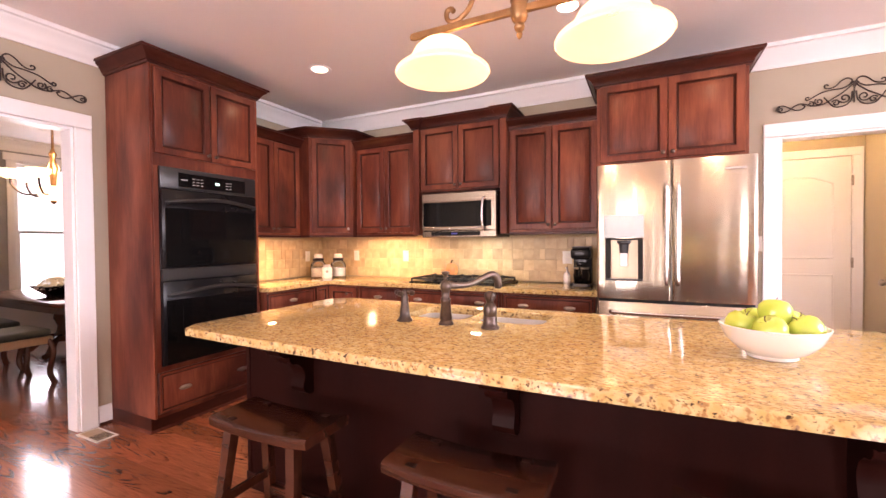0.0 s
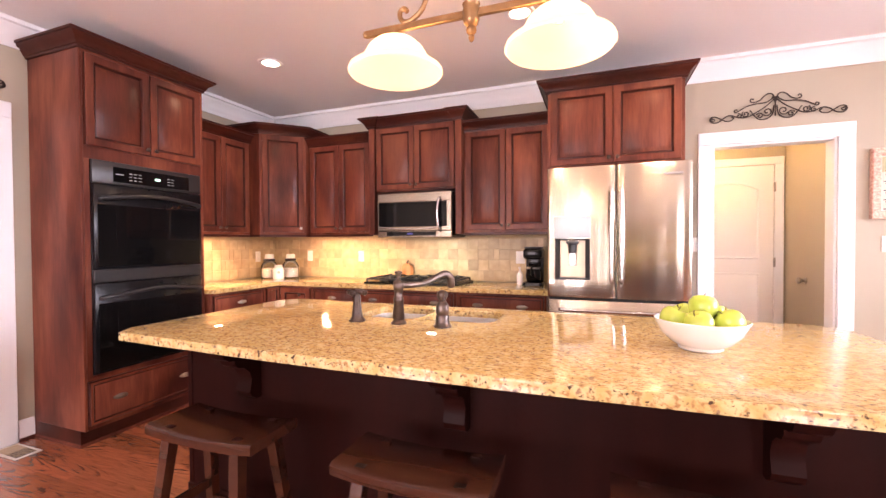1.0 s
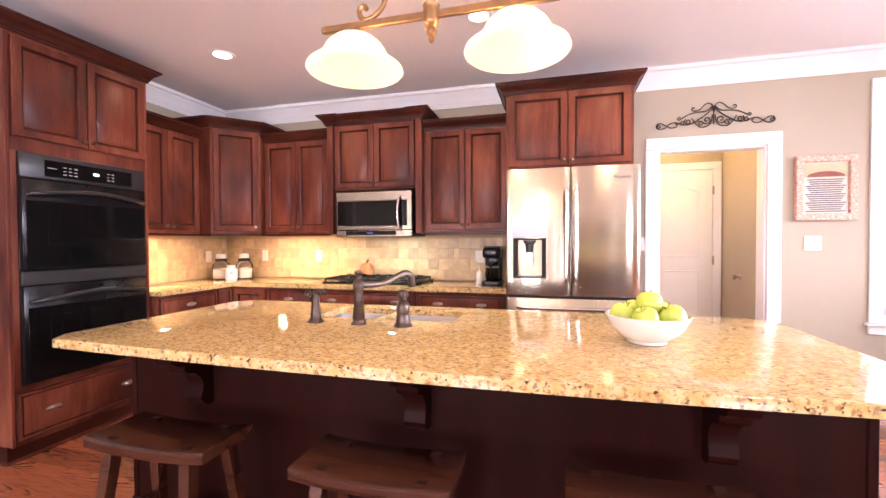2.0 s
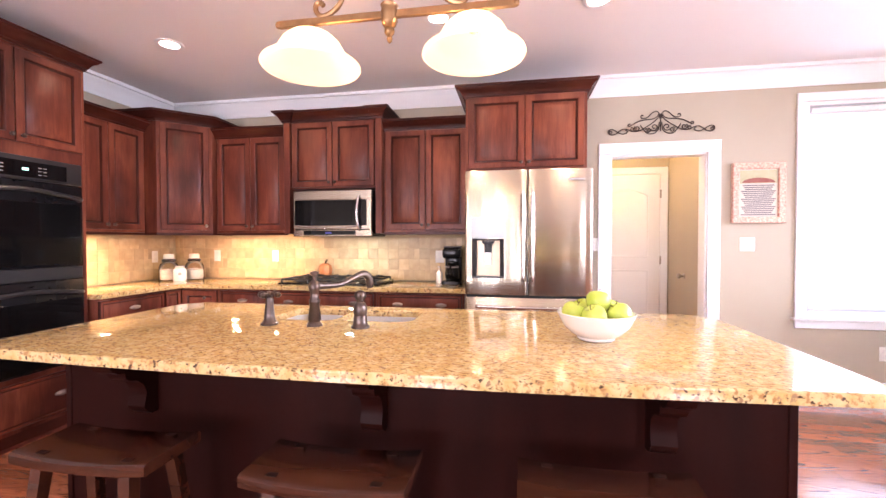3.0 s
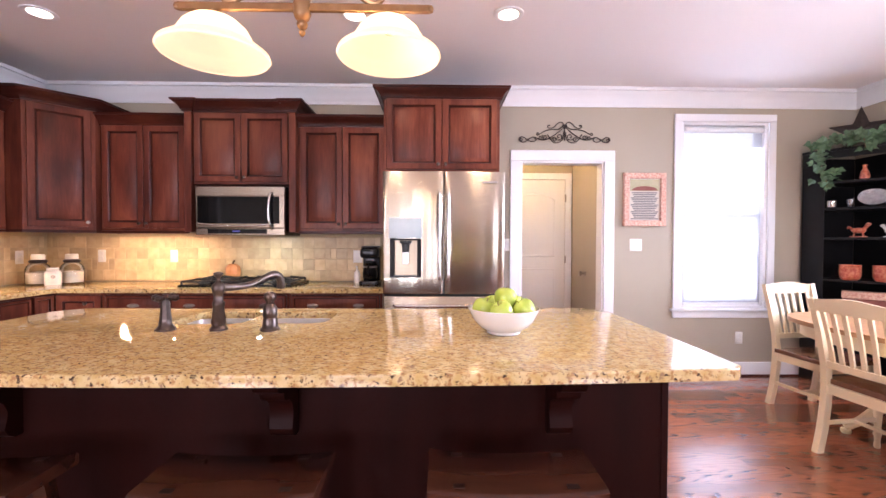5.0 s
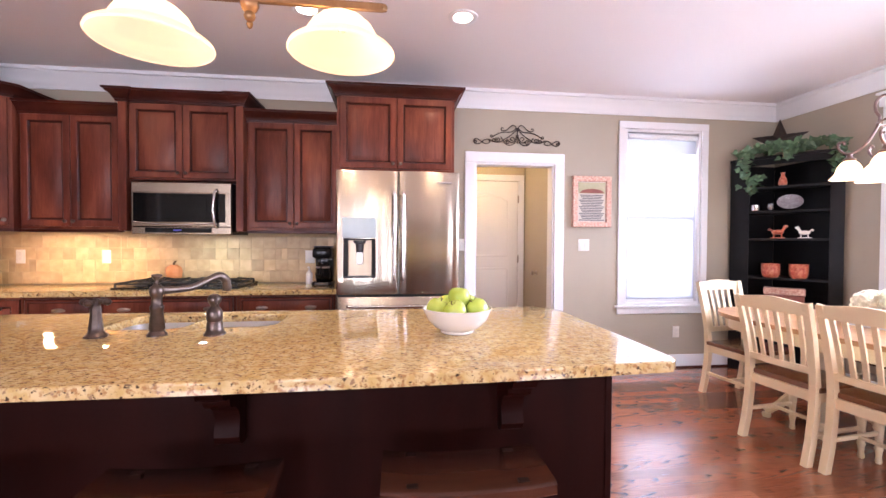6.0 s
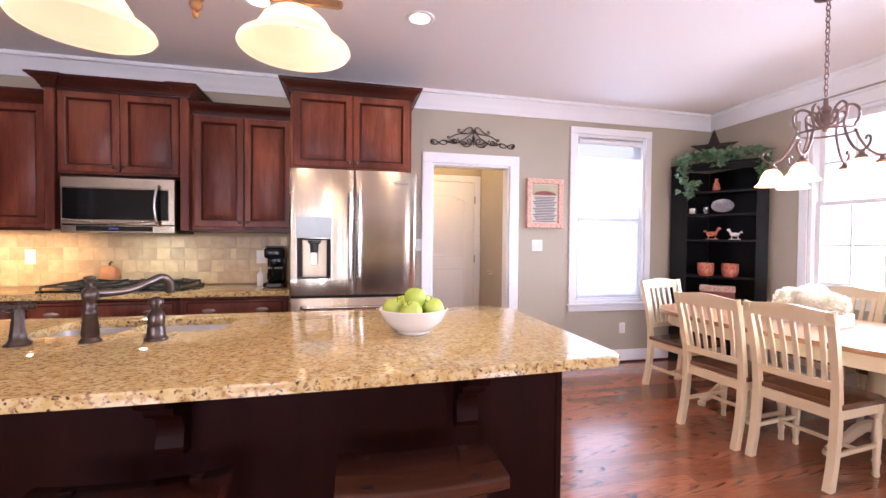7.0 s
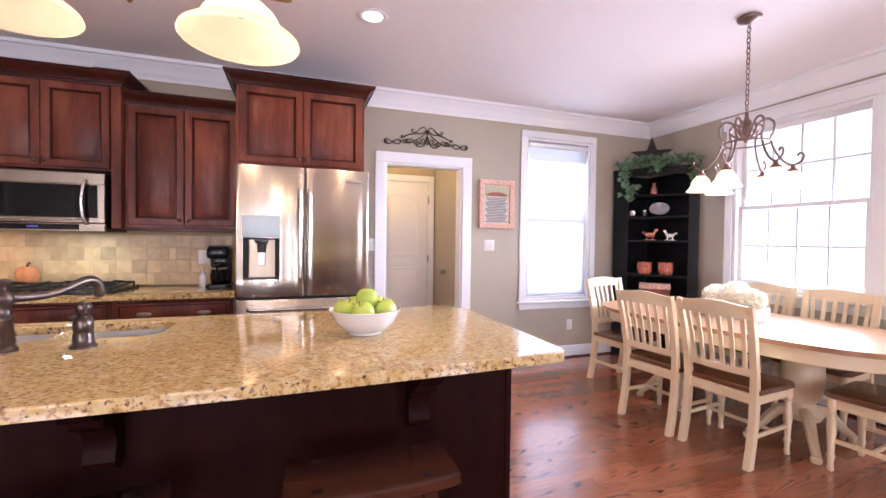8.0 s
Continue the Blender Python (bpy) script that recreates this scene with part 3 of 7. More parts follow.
def wall_with_holes(name, axis, at, thick, u0, u1, holes, material, label):
    """A wall along x (axis 'x', face at y=at) or y, built round its openings (u0, u1, z0, z1)."""
    bm = bmesh.new()
    cuts = sorted({u0, u1, *[h[0] for h in holes], *[h[1] for h in holes]})
    for a, b in zip(cuts, cuts[1:]):
        zs = [(0.0, CEIL)]
        for h in holes:
            if h[0] <= a and h[1] >= b:
                zs = [(z0, z1) for z0, z1 in ((0.0, h[2]), (h[3], CEIL)) if z1 - z0 > 0.001]
        for z0, z1 in zs:
            lo, hi = sorted((at, at + thick))
            if axis == "x":
                box(a, b, lo, hi, z0, z1, bm=bm)
            else:
                box(lo, hi, a, b, z0, z1, bm=bm)
    return setting(name, bm, material, label, "wall")


DOOR_N = (1.53, 2.33, 0.0, 2.07)
WIN_N = (3.075, 3.92, 0.66, 2.455)
WIN_E1 = (1.87, 2.94, 0.89, 2.44)
WIN_E2 = (0.68, 1.75, 0.89, 2.44)
DOOR_W = (0.1, 1.545, 0.0, 2.12)
wall_with_holes("wall_north", "x", NY, T, WX - T, EX + T, [DOOR_N, WIN_N], M_WALL, "tan painted kitchen wall with a doorway and a window")
wall_with_holes("wall_east", "y", EX, T, SY, NY, [WIN_E1, WIN_E2], M_WALL, "tan painted wall with a wide double window")
wall_with_holes("wall_west", "y", WX, -T, SY, NY, [DOOR_W], M_WALL, "tan painted wall with the dining room opening")
wall_with_holes("wall_south", "x", SY, -T, WX - T, EX + T, [(q, q + 0.9, 0.45, 2.45) for q in SOUTH], M_WALL, "tan wall with tall windows closing the room")
setting("ceiling", box(WX - T, EX + T, SY - T, NY + T, CEIL, CEIL + 0.1), M_CEIL, "smooth pale pinkish white ceiling", "ceiling")
setting("floor", box(-7.3, EX + T, SY - T, 5.3, -0.12, -0.014), M_SUBFLOOR, "red oak strip floor with a glossy finish", "floor")

CROWN = [(0, 2.585), (0.012, 2.585), (0.014, 2.605), (0.026, 2.618), (0.032, 2.645), (0.058, 2.685), (0.074, 2.698), (0.080, 2.715), (0.098, 2.722), (0.098, 2.749), (0, 2.749)]
room = [(WX, NY), (EX, NY), (EX, SY), (WX, SY)]
tagged(part("crown_moulding_trim", sweep(room, CROWN, closed=True), M_TRIM), "white stepped crown moulding under the ceiling", "trim", kind="structure")
BASE = [(0, 0), (0.016, 0), (0.016, 0.105), (0.011, 0.118), (0.007, 0.135), (0, 0.138)]
SHOE = [(0.016, 0), (0.03, 0), (0.028, 0.012), (0.016, 0.02)]
for i, run in enumerate(([(2.452, NY), (EX, NY), (EX, SY)], [(WX, 0.0), (WX, SY + 0.02)][::-1], [(WX, 1.65), (WX, 1.733)], [(1.236, NY), (1.438, NY)])):
    tagged(part(f"baseboard_{i + 1}", sweep(run, BASE), M_TRIM), "white moulded baseboard along the wall", "baseboard", kind="structure")
    tagged(part(f"baseboard_shoe_{i + 1}", sweep(run, SHOE), M_CHERRY_DARK), "stained wooden shoe moulding on the floor", "trim", kind="structure")



def casing(name, m, u0, u1, z1, z0=0.0, w=0.1, label="white painted door casing"):
    """Flat casing round an opening; local x along the wall, -y out of it."""
    e = tagged(new(name), label, "trim", kind="structure")
    e.matrix_basis = m
    f = 0.02
    part("side_casing", box(u0 - w, u0, -f, 0.0, z0, z1, 0.003), M_TRIM, e)
    part("side_casing", box(u1, u1 + w, -f, 0.0, z0, z1, 0.003), M_TRIM, e)
    part("head_casing", box(u0 - w, u1 + w, -f - 0.002, 0.0, z1, z1 + w, 0.003), M_TRIM, e)
    return e


def jamb(e, u0, u1, z1, depth):
    part("jamb", box(u0, u0 + 0.018, 0.0, depth, 0, z1, 0.002), M_TRIM, e)
    part("jamb", box(u1 - 0.018, u1, 0.0, depth, 0, z1, 0.002), M_TRIM, e)
    part("jamb", box(u0 + 0.018, u1 - 0.018, 0.0, depth, z1 - 0.018, z1, 0.002), M_TRIM, e)


e = casing("door_casing_1", pose(0, NY, 0), DOOR_N[0], DOOR_N[1], DOOR_N[3])
jamb(e, DOOR_N[0], DOOR_N[1], DOOR_N[3], T + 0.01)
e = casing("door_casing_2", pose(WX, 0, 0, 0, 0, 90), DOOR_W[0], DOOR_W[1], DOOR_W[3], label="white painted casing of the dining room opening")
jamb(e, DOOR_W[0], DOOR_W[1], DOOR_W[3], T + 0.01)


def sash_window(name, m, w, z0, z1, cols, rows, label, trim_left=True, trim_right=True):
    """A double-hung window; local x from 0 to w, -y into the room, wall face at y=0."""
    e = tagged(new(name), label, "window", kind="structure")
    e.matrix_basis = m
    part("window_frame", box(0, 0.03, 0.0, T, z0, z1, 0.002), M_TRIM, e)
    part("window_frame", box(w - 0.03, w, 0.0, T, z0, z1, 0.002), M_TRIM, e)
    part("window_frame", box(0.03, w - 0.03, 0.0, T, z1 - 0.03, z1, 0.002), M_TRIM, e)
    part("window_frame", box(0.03, w - 0.03, 0.0, T, z0, z0 + 0.03, 0.002), M_TRIM, e)
    zm = (z0 + z1) / 2
    for k, (a, b, y) in enumerate(((z0 + 0.03, zm + 0.02, 0.045), (zm - 0.02, z1 - 0.03, 0.078))):
        s = part("sash", box(0.03, 0.07, y, y + 0.03, a, b, 0.003), M_TRIM, e)
        part("stile", box(w - 0.07, w - 0.03, y, y + 0.03, a, b, 0.003), M_TRIM, s)
        part("rail", box(0.07, w - 0.07, y, y + 0.03, a, a + (0.06 if k == 0 else 0.04), 0.003), M_TRIM, s)
        part("rail", box(0.07, w - 0.07, y, y + 0.03, b - 0.04, b, 0.003), M_TRIM, s)
        g = part("pane", box(0.07, w - 0.07, y + 0.014, y + 0.017, a + 0.04, b - 0.04), M_GLASS, s, "clear window glass")
        g.visible_shadow = False
        for c in range(1, cols):
            x = 0.07 + (w - 0.14) * c / cols
            part("muntin", box(x - 0.008, x + 0.008, y + 0.004, y + 0.026, a + 0.04, b - 0.04, 0.002), M_TRIM, s)
        for r in range(1, rows):
            z = a + 0.04 + (b - a - 0.08) * r / rows
            part("muntin", box(0.07, w - 0.07, y + 0.006, y + 0.024, z - 0.008, z + 0.008, 0.002), M_TRIM, s)
    if trim_left:
        part("side_casing", box(-0.07, 0, -0.02, 0.0, z0, z1, 0.003), M_TRIM, e)
    if trim_right:
        part("side_casing", box(w, w + 0.07, -0.02, 0.0, z0, z1, 0.003), M_TRIM, e)
    return e


w = WIN_N[1] - WIN_N[0]
e = sash_window("window_1", pose(WIN_N[0], NY, 0), w, WIN_N[2], WIN_N[3], 1, 1, "white double-hung window with a sheer roller shade")
part("head_casing", box(-0.07, w + 0.07, -0.022, 0, WIN_N[3], WIN_N[3] + 0.07, 0.003), M_TRIM, e)
part("window_sill", box(-0.095, w + 0.095, -0.05, 0.0, WIN_N[2] - 0.025, WIN_N[2], 0.006), M_TRIM, e)
part("apron", box(-0.07, w + 0.07, -0.018, 0.0, WIN_N[2] - 0.09, WIN_N[2] - 0.025, 0.004), M_TRIM, e)
w = WIN_E1[1] - WIN_E1[0]
e = sash_window("window_2", pose(EX, WIN_E1[1], 0, 0, 0, -90), w, WIN_E1[2], WIN_E1[3], 4, 2, "wide white double-hung window with small panes", True, False)
part("head_casing", box(-0.10, 2.36, -0.022, 0, WIN_E1[3], WIN_E1[3] + 0.10, 0.003), M_TRIM, e)
part("head_cap", box(-0.12, 2.38, -0.034, 0, WIN_E1[3] + 0.10, WIN_E1[3] + 0.12, 0.004), M_TRIM, e)
part("window_sill", box(-0.12, 2.38, -0.06, 0.0, WIN_E1[2] - 0.03, WIN_E1[2], 0.006), M_TRIM, e)
part("apron", box(-0.09, 2.35, -0.018, 0.0, WIN_E1[2] - 0.11, WIN_E1[2] - 0.03, 0.004), M_TRIM, e)
part("mullion", box(w, w + 0.12, -0.02, 0.0, WIN_E1[2], WIN_E1[3], 0.003), M_TRIM, e)
sash_window("window_3", pose(EX, WIN_E2[1], 0, 0, 0, -90), w, WIN_E2[2], WIN_E2[3], 4, 2, "second half of the wide white window", False, True)

# the hall behind the doorway
HX, HY = 2.36, 5.0
setting("wall_hall_east", box(HX, HX + 0.1, NY + T, HY + 0.1, 0, CEIL), M_WALL, "tan hall wall lit by a warm lamp", "wall")
setting("wall_hall_north", box(0.3, HX, HY, HY + 0.1, 0, CEIL), M_WALL, "tan wall at the end of the hall", "wall")
setting("wall_hall_west", box(0.2, 0.3, NY + T, HY + 0.1, 0, CEIL), M_WALL, "plain wall closing the hall", "wall")
setting("ceiling_hall", box(0.2, HX + 0.1, NY + T, HY + 0.1, CEIL, CEIL + 0.1), M_CEIL, "hall ceiling", "ceiling")
e = casing("door_casing_3", pose(0, HY, 0), 1.50, 2.27, 2.04, w=0.075, label="white casing of the closet door in the hall")
door = tagged(new("door_1"), "closed white two-panel door with an arched top panel", "door", kind="structure")
door.matrix_basis = pose(1.50, HY - 0.012, 0.0)
dw = 0.77
part("door_leaf", box(0.004, dw - 0.004, 0.0, 0.035, 0.008, 2.035, 0.002), M_DOOR, door)
n_arc = 12
arch = [(0.12, 1.12)] + [(dw - 0.12, 1.12)] + [(dw - 0.12 - (dw - 0.24) * i / n_arc, 1.80 + 0.075 * math.sin(math.pi * i / n_arc)) for i in range(n_arc + 1)]


def outline_panel(poly, y, grow):
    """A raised field with a sunk moulding round it, from an outline in x-z."""
    bm = bmesh.new()
    cx, cz = sum(p[0] for p in poly) / len(poly), sum(p[1] for p in poly) / len(poly)
    rings = []
    for k, d in ((1.0, 0.0), (0.985, 0.007), (0.95, 0.003), (0.90, 0.004), (0.83, 0.010)):
        rings.append([bm.verts.new((cx + (x - cx) * (1 - (1 - k) * grow), y - d, cz + (z - cz) * (1 - (1 - k) * 0.55 * grow))) for x, z in poly])
    for a, b in zip(rings, rings[1:]):
        for i in range(len(poly)):
            bm.faces.new((a[i], a[(i + 1) % len(poly)], b[(i + 1) % len(poly)], b[i]))
    bm.faces.new(rings[-1])
    return bm


part("panel", outline_panel(arch, 0.0, 1.0), M_DOOR, door)
part("panel", outline_panel([(0.12, 0.2), (dw - 0.12, 0.2), (dw - 0.12, 0.98), (0.12, 0.98)], 0.0, 1.0), M_DOOR, door)
for hz in (0.25, 1.09, 1.82):
    part("hinge", box(dw - 0.006, dw + 0.012, -0.010, 0.004, hz - 0.045, hz + 0.045, 0.002), M_PEWTER, door, "dark metal hinge")

# the dining room beyond the opening
DX, DN, DS = -7.1, 4.0, -1.5
DW = (2.60, 3.60, 0.52, 2.46)
wall_with_holes("wall_dining_west", "y", DX, -T, DS, DN, [DW], M_WALL_GREY, "grey dining room wall with a tall window")
setting("wall_dining_north", box(DX, WX - T, DN, DN + T, 0, CEIL), M_WALL_GREY, "grey dining room wall", "wall")
setting("wall_dining_south", box(DX, WX - T, DS - T, DS, 0, CEIL), M_WALL_GREY, "grey dining room wall", "wall")
setting("ceiling_dining", box(DX - T, WX - T, DS - T, DN + T, CEIL, CEIL + 0.1), M_CEIL, "pale dining room ceiling", "ceiling")
droom = [(DX, DN), (WX - T, DN), (WX - T, DS), (DX, DS)]
tagged(part("crown_moulding_trim_dining", sweep(droom, CROWN, closed=True), M_TRIM), "white crown moulding of the dining room", "trim", kind="structure")
e = sash_window("window_4", pose(DX, DW[0], 0, 0, 0, 90), DW[1] - DW[0], DW[2], DW[3], 1, 1, "tall white dining room window")
part("head_casing", box(-0.1, 1.1, -0.022, 0, DW[3], DW[3] + 0.1, 0.003), M_TRIM, e)
part("window_sill", box(-0.1, 1.1, -0.05, 0.0, DW[2] - 0.03, DW[2], 0.006), M_TRIM, e)

# outdoors
for q, ip in enumerate(SOUTH):
    sash_window(f"window_{q + 5}", pose(ip + 0.9, SY, 0, 0, 0, 180), 0.9, 0.45, 2.45, 1, 1, "tall white window of the living area")
for nm, bx in (("backdrop_east", (14, 14.1, -30, 40, -0.6, 14)), ("backdrop_north", (-40, 14, 16, 16.1, -0.6, 14)), ("backdrop_west", (-18.1, -18, -30, 16, -0.6, 14))):
    setting(nm, box(*bx), M_BACKDROP, "white overcast distance beyond the windows", "backdrop")
rail = thing("deck_railing", "pale weathered deck railing outside the window", "railing")
part("top_rail", box(0.5, 8.0, 6.95, 7.09, 0.44, 0.48, 0.006), M_DECK, rail)
part("bottom_rail", box(0.5, 8.0, 6.99, 7.05, -0.24, -0.20, 0.004), M_DECK, rail)
for i in range(58):
    part("baluster", box(0.55 + 0.13 * i, 0.585 + 0.13 * i, 7.0, 7.035, -0.2, 0.44), M_DECK, rail)
for i in range(5):
    part("post", box(0.5 + 1.84 * i, 0.6 + 1.84 * i, 6.96, 7.06, -0.6, 0.58, 0.006), M_DECK, rail)
setting("ground", box(-400, 400, -400, 400, -0.9, -0.6), M_GRASS, "pale lawn outside the windows", "ground")

# ---------------------------------------------------------------- fitted kitchen
def wall_cabinet(m, w, depth, z0, z1, doors, label, crown=1.0, rail=True, crown_path=None, knobs=True):
    """A wall unit: local x from 0 to w, wall at y=0, front at -depth."""
    c = thing("wall_cabinet", label, "cabinet", "cherry kitchen cabinets", m)
    part("body", box(0, w, -depth, -0.004, z0, z1, 0.002), M_CHERRY, c)
    gap, edge = 0.004, 0.022
    dw = (w - 2 * edge - gap * (doors - 1)) / doors
    for i in range(doors):
        x = edge + i * (dw + gap)
        side = 0 if not knobs else (1 if (i % 2 == 0 and doors > 1) else -1)
        leaf_door(c, x, x + dw, z0 + 0.022, z1 - 0.018, -depth, side)
    if crown:
        cabinet_crown(c, crown_path or [(0, -0.004), (0, -depth), (w, -depth), (w, -0.004)], z1 - 0.018, crown)
    if rail:
        part("light_rail", box(0.0, w, -depth - 0.006, -depth + 0.018, z0 - 0.022, z0, 0.004), M_CHERRY_DARK, c)
    return c


# corner unit, set out in front of its neighbours
cc_l, cc_r = (-2.468, 3.306), (-2.158, 3.616)
c = thing("corner_wall_cabinet", "diagonal cherry corner cabinet taller than its neighbours", "cabinet", "cherry kitchen cabinets")
plan = [(WX + 0.004, 3.306), cc_l, cc_r, (-2.158, NY - 0.004), (WX + 0.004, NY - 0.004)]
part("body", prism(plan, 1.385, 2.40), M_CHERRY, c)
fm = pose(cc_l[0], cc_l[1], 0, 0, 0, 45)
fw = math.dist(cc_l, cc_r)
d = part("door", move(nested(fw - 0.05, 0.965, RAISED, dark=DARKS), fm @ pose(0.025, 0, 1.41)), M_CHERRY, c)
d.data.materials.append(M_CHERRY_DARK)
k = lathe([(0.006, 0.0), (0.006, 0.010), (0.013, 0.016), (0.015, 0.022), (0.010, 0.028), (0.0, 0.03)], 12)
part("knob", move(k, fm @ pose(fw - 0.055, -0.021, 1.45, 90)), M_PEWTER, d, "antique pewter knob")
cabinet_crown(c, [(WX + 0.004, 3.306), cc_l, cc_r, (-2.158, NY - 0.004)], 2.385)
part("light_rail", sweep([(WX + 0.2, 3.306), cc_l, cc_r, (-2.158, NY - 0.1)], [(-0.018, 1.363), (0.005, 1.363), (0.005, 1.385), (-0.018, 1.385)]), M_CHERRY_DARK, c)

wall_cabinet(pose(WX, 2.607, 0, 0, 0, 90), 0.695, 0.33, 1.385, 2.30, 2, "cherry wall cabinet with two raised-panel doors beside the oven tower",
             crown_path=[(0.0, -0.33), (0.695, -0.33)])
wall_cabinet(pose(-2.154, NY, 0), 0.742, 0.33, 1.385, 2.30, 2, "cherry wall cabinet with two raised-panel doors above the backsplash",
             crown_path=[(0.0, -0.33), (0.742, -0.33)])
wall_cabinet(pose(-0.468, NY, 0), 0.766, 0.33, 1.385, 2.30, 2, "cherry wall cabinet with two raised-panel doors next to the refrigerator",
             crown_path=[(0.0, -0.33), (0.766, -0.33)])

# the raised unit over the microwave, with pilasters
c = thing("hood_cabinet", "cherry cabinet over the microwave with side pilasters and a stepped crown", "cabinet", "cherry kitchen cabinets", pose(-1.41, NY, 0))
part("body", box(0.06, 0.88, -0.36, -0.004, 1.785, 2.405, 0.002), M_CHERRY, c)
for x in (0.0, 0.88):
    part("pilaster", box(x, x + 0.06, -0.395, -0.004, 1.375, 2.405, 0.003), M_CHERRY, c)
leaf_door(c, 0.073, 0.468, 1.80, 2.39, -0.36, 1)
leaf_door(c, 0.472, 0.867, 1.80, 2.39, -0.36, -1)
cabinet_crown(c, [(0, -0.004), (0, -0.395), (0.06, -0.395), (0.06, -0.372), (0.88, -0.372), (0.88, -0.395), (0.94, -0.395), (0.94, -0.004)], 2.392)

# over the refrigerator
c = thing("fridge_cabinet", "deep cherry cabinet with two doors above the refrigerator", "cabinet", "cherry kitchen cabinets", pose(0.302, NY, 0))
part("body", box(0, 0.930, -0.62, -0.004, 1.84, 2.455, 0.002), M_CHERRY, c)
leaf_door(c, 0.022, 0.463, 1.875, 2.435, -0.62, 1)
leaf_door(c, 0.467, 0.908, 1.875, 2.435, -0.62, -1)
cabinet_crown(c, [(0, -0.004), (0, -0.62), (0.930, -0.62), (0.930, -0.004)], 2.432)

# oven tower
TWY, TWW, TWD = 1.737, 0.868, 0.54
c = thing("oven_tower", "tall cherry oven cabinet with two upper doors and a drawer", "cabinet", "cherry kitchen cabinets", pose(WX, TWY, 0, 0, 0, 90))
part("toe_kick", box(0.0, TWW, -TWD + 0.045, -0.004, 0.0, 0.105), M_CHERRY_DARK, c)
part("shoe_moulding", sweep([(0, -0.01), (0, -TWD + 0.045), (TWW, -TWD + 0.045)], [(0, 0), (0.012, 0), (0.010, 0.012), (0, 0.018)]), M_CHERRY, c)
part("side_panel", box(0.0, 0.018, -TWD, -0.004, 0.105, 2.545, 0.002), M_CHERRY, c)
part("side_panel", box(TWW - 0.018, TWW, -TWD, -0.004, 0.105, 2.545, 0.002), M_CHERRY, c)
part("face_frame", box(0.018, TWW - 0.018, -TWD + 0.004, -TWD + 0.03, 0.105, 0.452), M_CHERRY, c)
part("face_frame", box(0.018, TWW - 0.018, -TWD + 0.004, -TWD + 0.03, 1.85, 2.545), M_CHERRY, c)
part("stile", box(0.0185, 0.05, -TWD - 0.001, -TWD + 0.03, 0.452, 1.85), M_CHERRY, c)
part("stile", box(TWW - 0.05, TWW - 0.0185, -TWD - 0.001, -TWD + 0.03, 0.452, 1.85), M_CHERRY, c)
leaf_door(c, 0.028, TWW / 2 - 0.002, 1.932, 2.515, -TWD + 0.003, 1)
leaf_door(c, TWW / 2 + 0.002, TWW - 0.028, 1.932, 2.515, -TWD + 0.003, -1)
drawer_front(c, 0.02, TWW - 0.02, 0.135, 0.418, -TWD + 0.003, (0.2, TWW - 0.2))
cabinet_crown(c, [(0, -0.004), (0, -TWD), (TWW, -TWD), (TWW, -0.004)], 2.535)

# double wall oven
o = thing("double_wall_oven", "black double wall oven built into the tower", "oven", m=pose(WX, TWY, 0, 0, 0, 90))
a, b, fy = 0.052, TWW - 0.052, -TWD
part("housing", box(a, b, fy - 0.008, fy + 0.45, 0.456, 1.846, 0.002), M_BLACK, o)
p = part("control_panel", box(a - 0.004, b + 0.004, fy - 0.028, fy - 0.009, 1.697, 1.846, 0.006, seg=2), M_CHARCOAL, o)
part("display_glass", box(a + 0.12, b - 0.10, fy - 0.031, fy - 0.0285, 1.715, 1.815, 0.002), M_BLACKGLASS, p)
part("clock", box(a + 0.40, a + 0.435, fy - 0.0335, fy - 0.0315, 1.757, 1.772), M_CLOCK, p, "small green clock display")
for gx, gz, gw in [(0.135, 1.765, 0.05)] + [(0.22 + 0.032 * (i % 3), 1.735 + 0.022 * (i // 3), 0.018) for i in range(9)] + [(0.49 + 0.03 * (i % 2), 1.735 + 0.022 * (i // 2), 0.018) for i in range(6)]:
    part("printed_mark", box(a + gx, a + gx + gw, fy - 0.033, fy - 0.0315, gz, gz + 0.004), M_WHITE_INK, p)
for z0, z1 in ((1.14, 1.69), (0.462, 1.045)):
    d = part("oven_door", box(a, b, fy - 0.034, fy - 0.009, z0, z1, 0.005, seg=2), M_BLACK, o)
    part("door_glass", box(a + 0.02, b - 0.02, fy - 0.038, fy - 0.0345, z0 + 0.015, z1 - 0.13, 0.002), M_BLACKGLASS, d)
    part("inner_window", box(a + 0.13, b - 0.13, fy - 0.0405, fy - 0.0385, z0 + 0.16, z1 - 0.19, 0.001), M_BLACKGLASS, d)
    hz = z1 - 0.075
    pts = smooth_path([(a + 0.03, fy - 0.036, hz - 0.022), (a + 0.07, fy - 0.075, hz - 0.012), ((a + b) / 2, fy - 0.088, hz + 0.018), (b - 0.07, fy - 0.075, hz - 0.012), (b - 0.03, fy - 0.036, hz - 0.022)], 8)
    part("handle", tube(pts, 0.013, 10), M_CHARCOAL, d, "bowed charcoal oven handle")
part("vent_trim", box(a, b, fy - 0.03, fy - 0.009, 1.05, 1.134, 0.004), M_CHARCOAL, o)

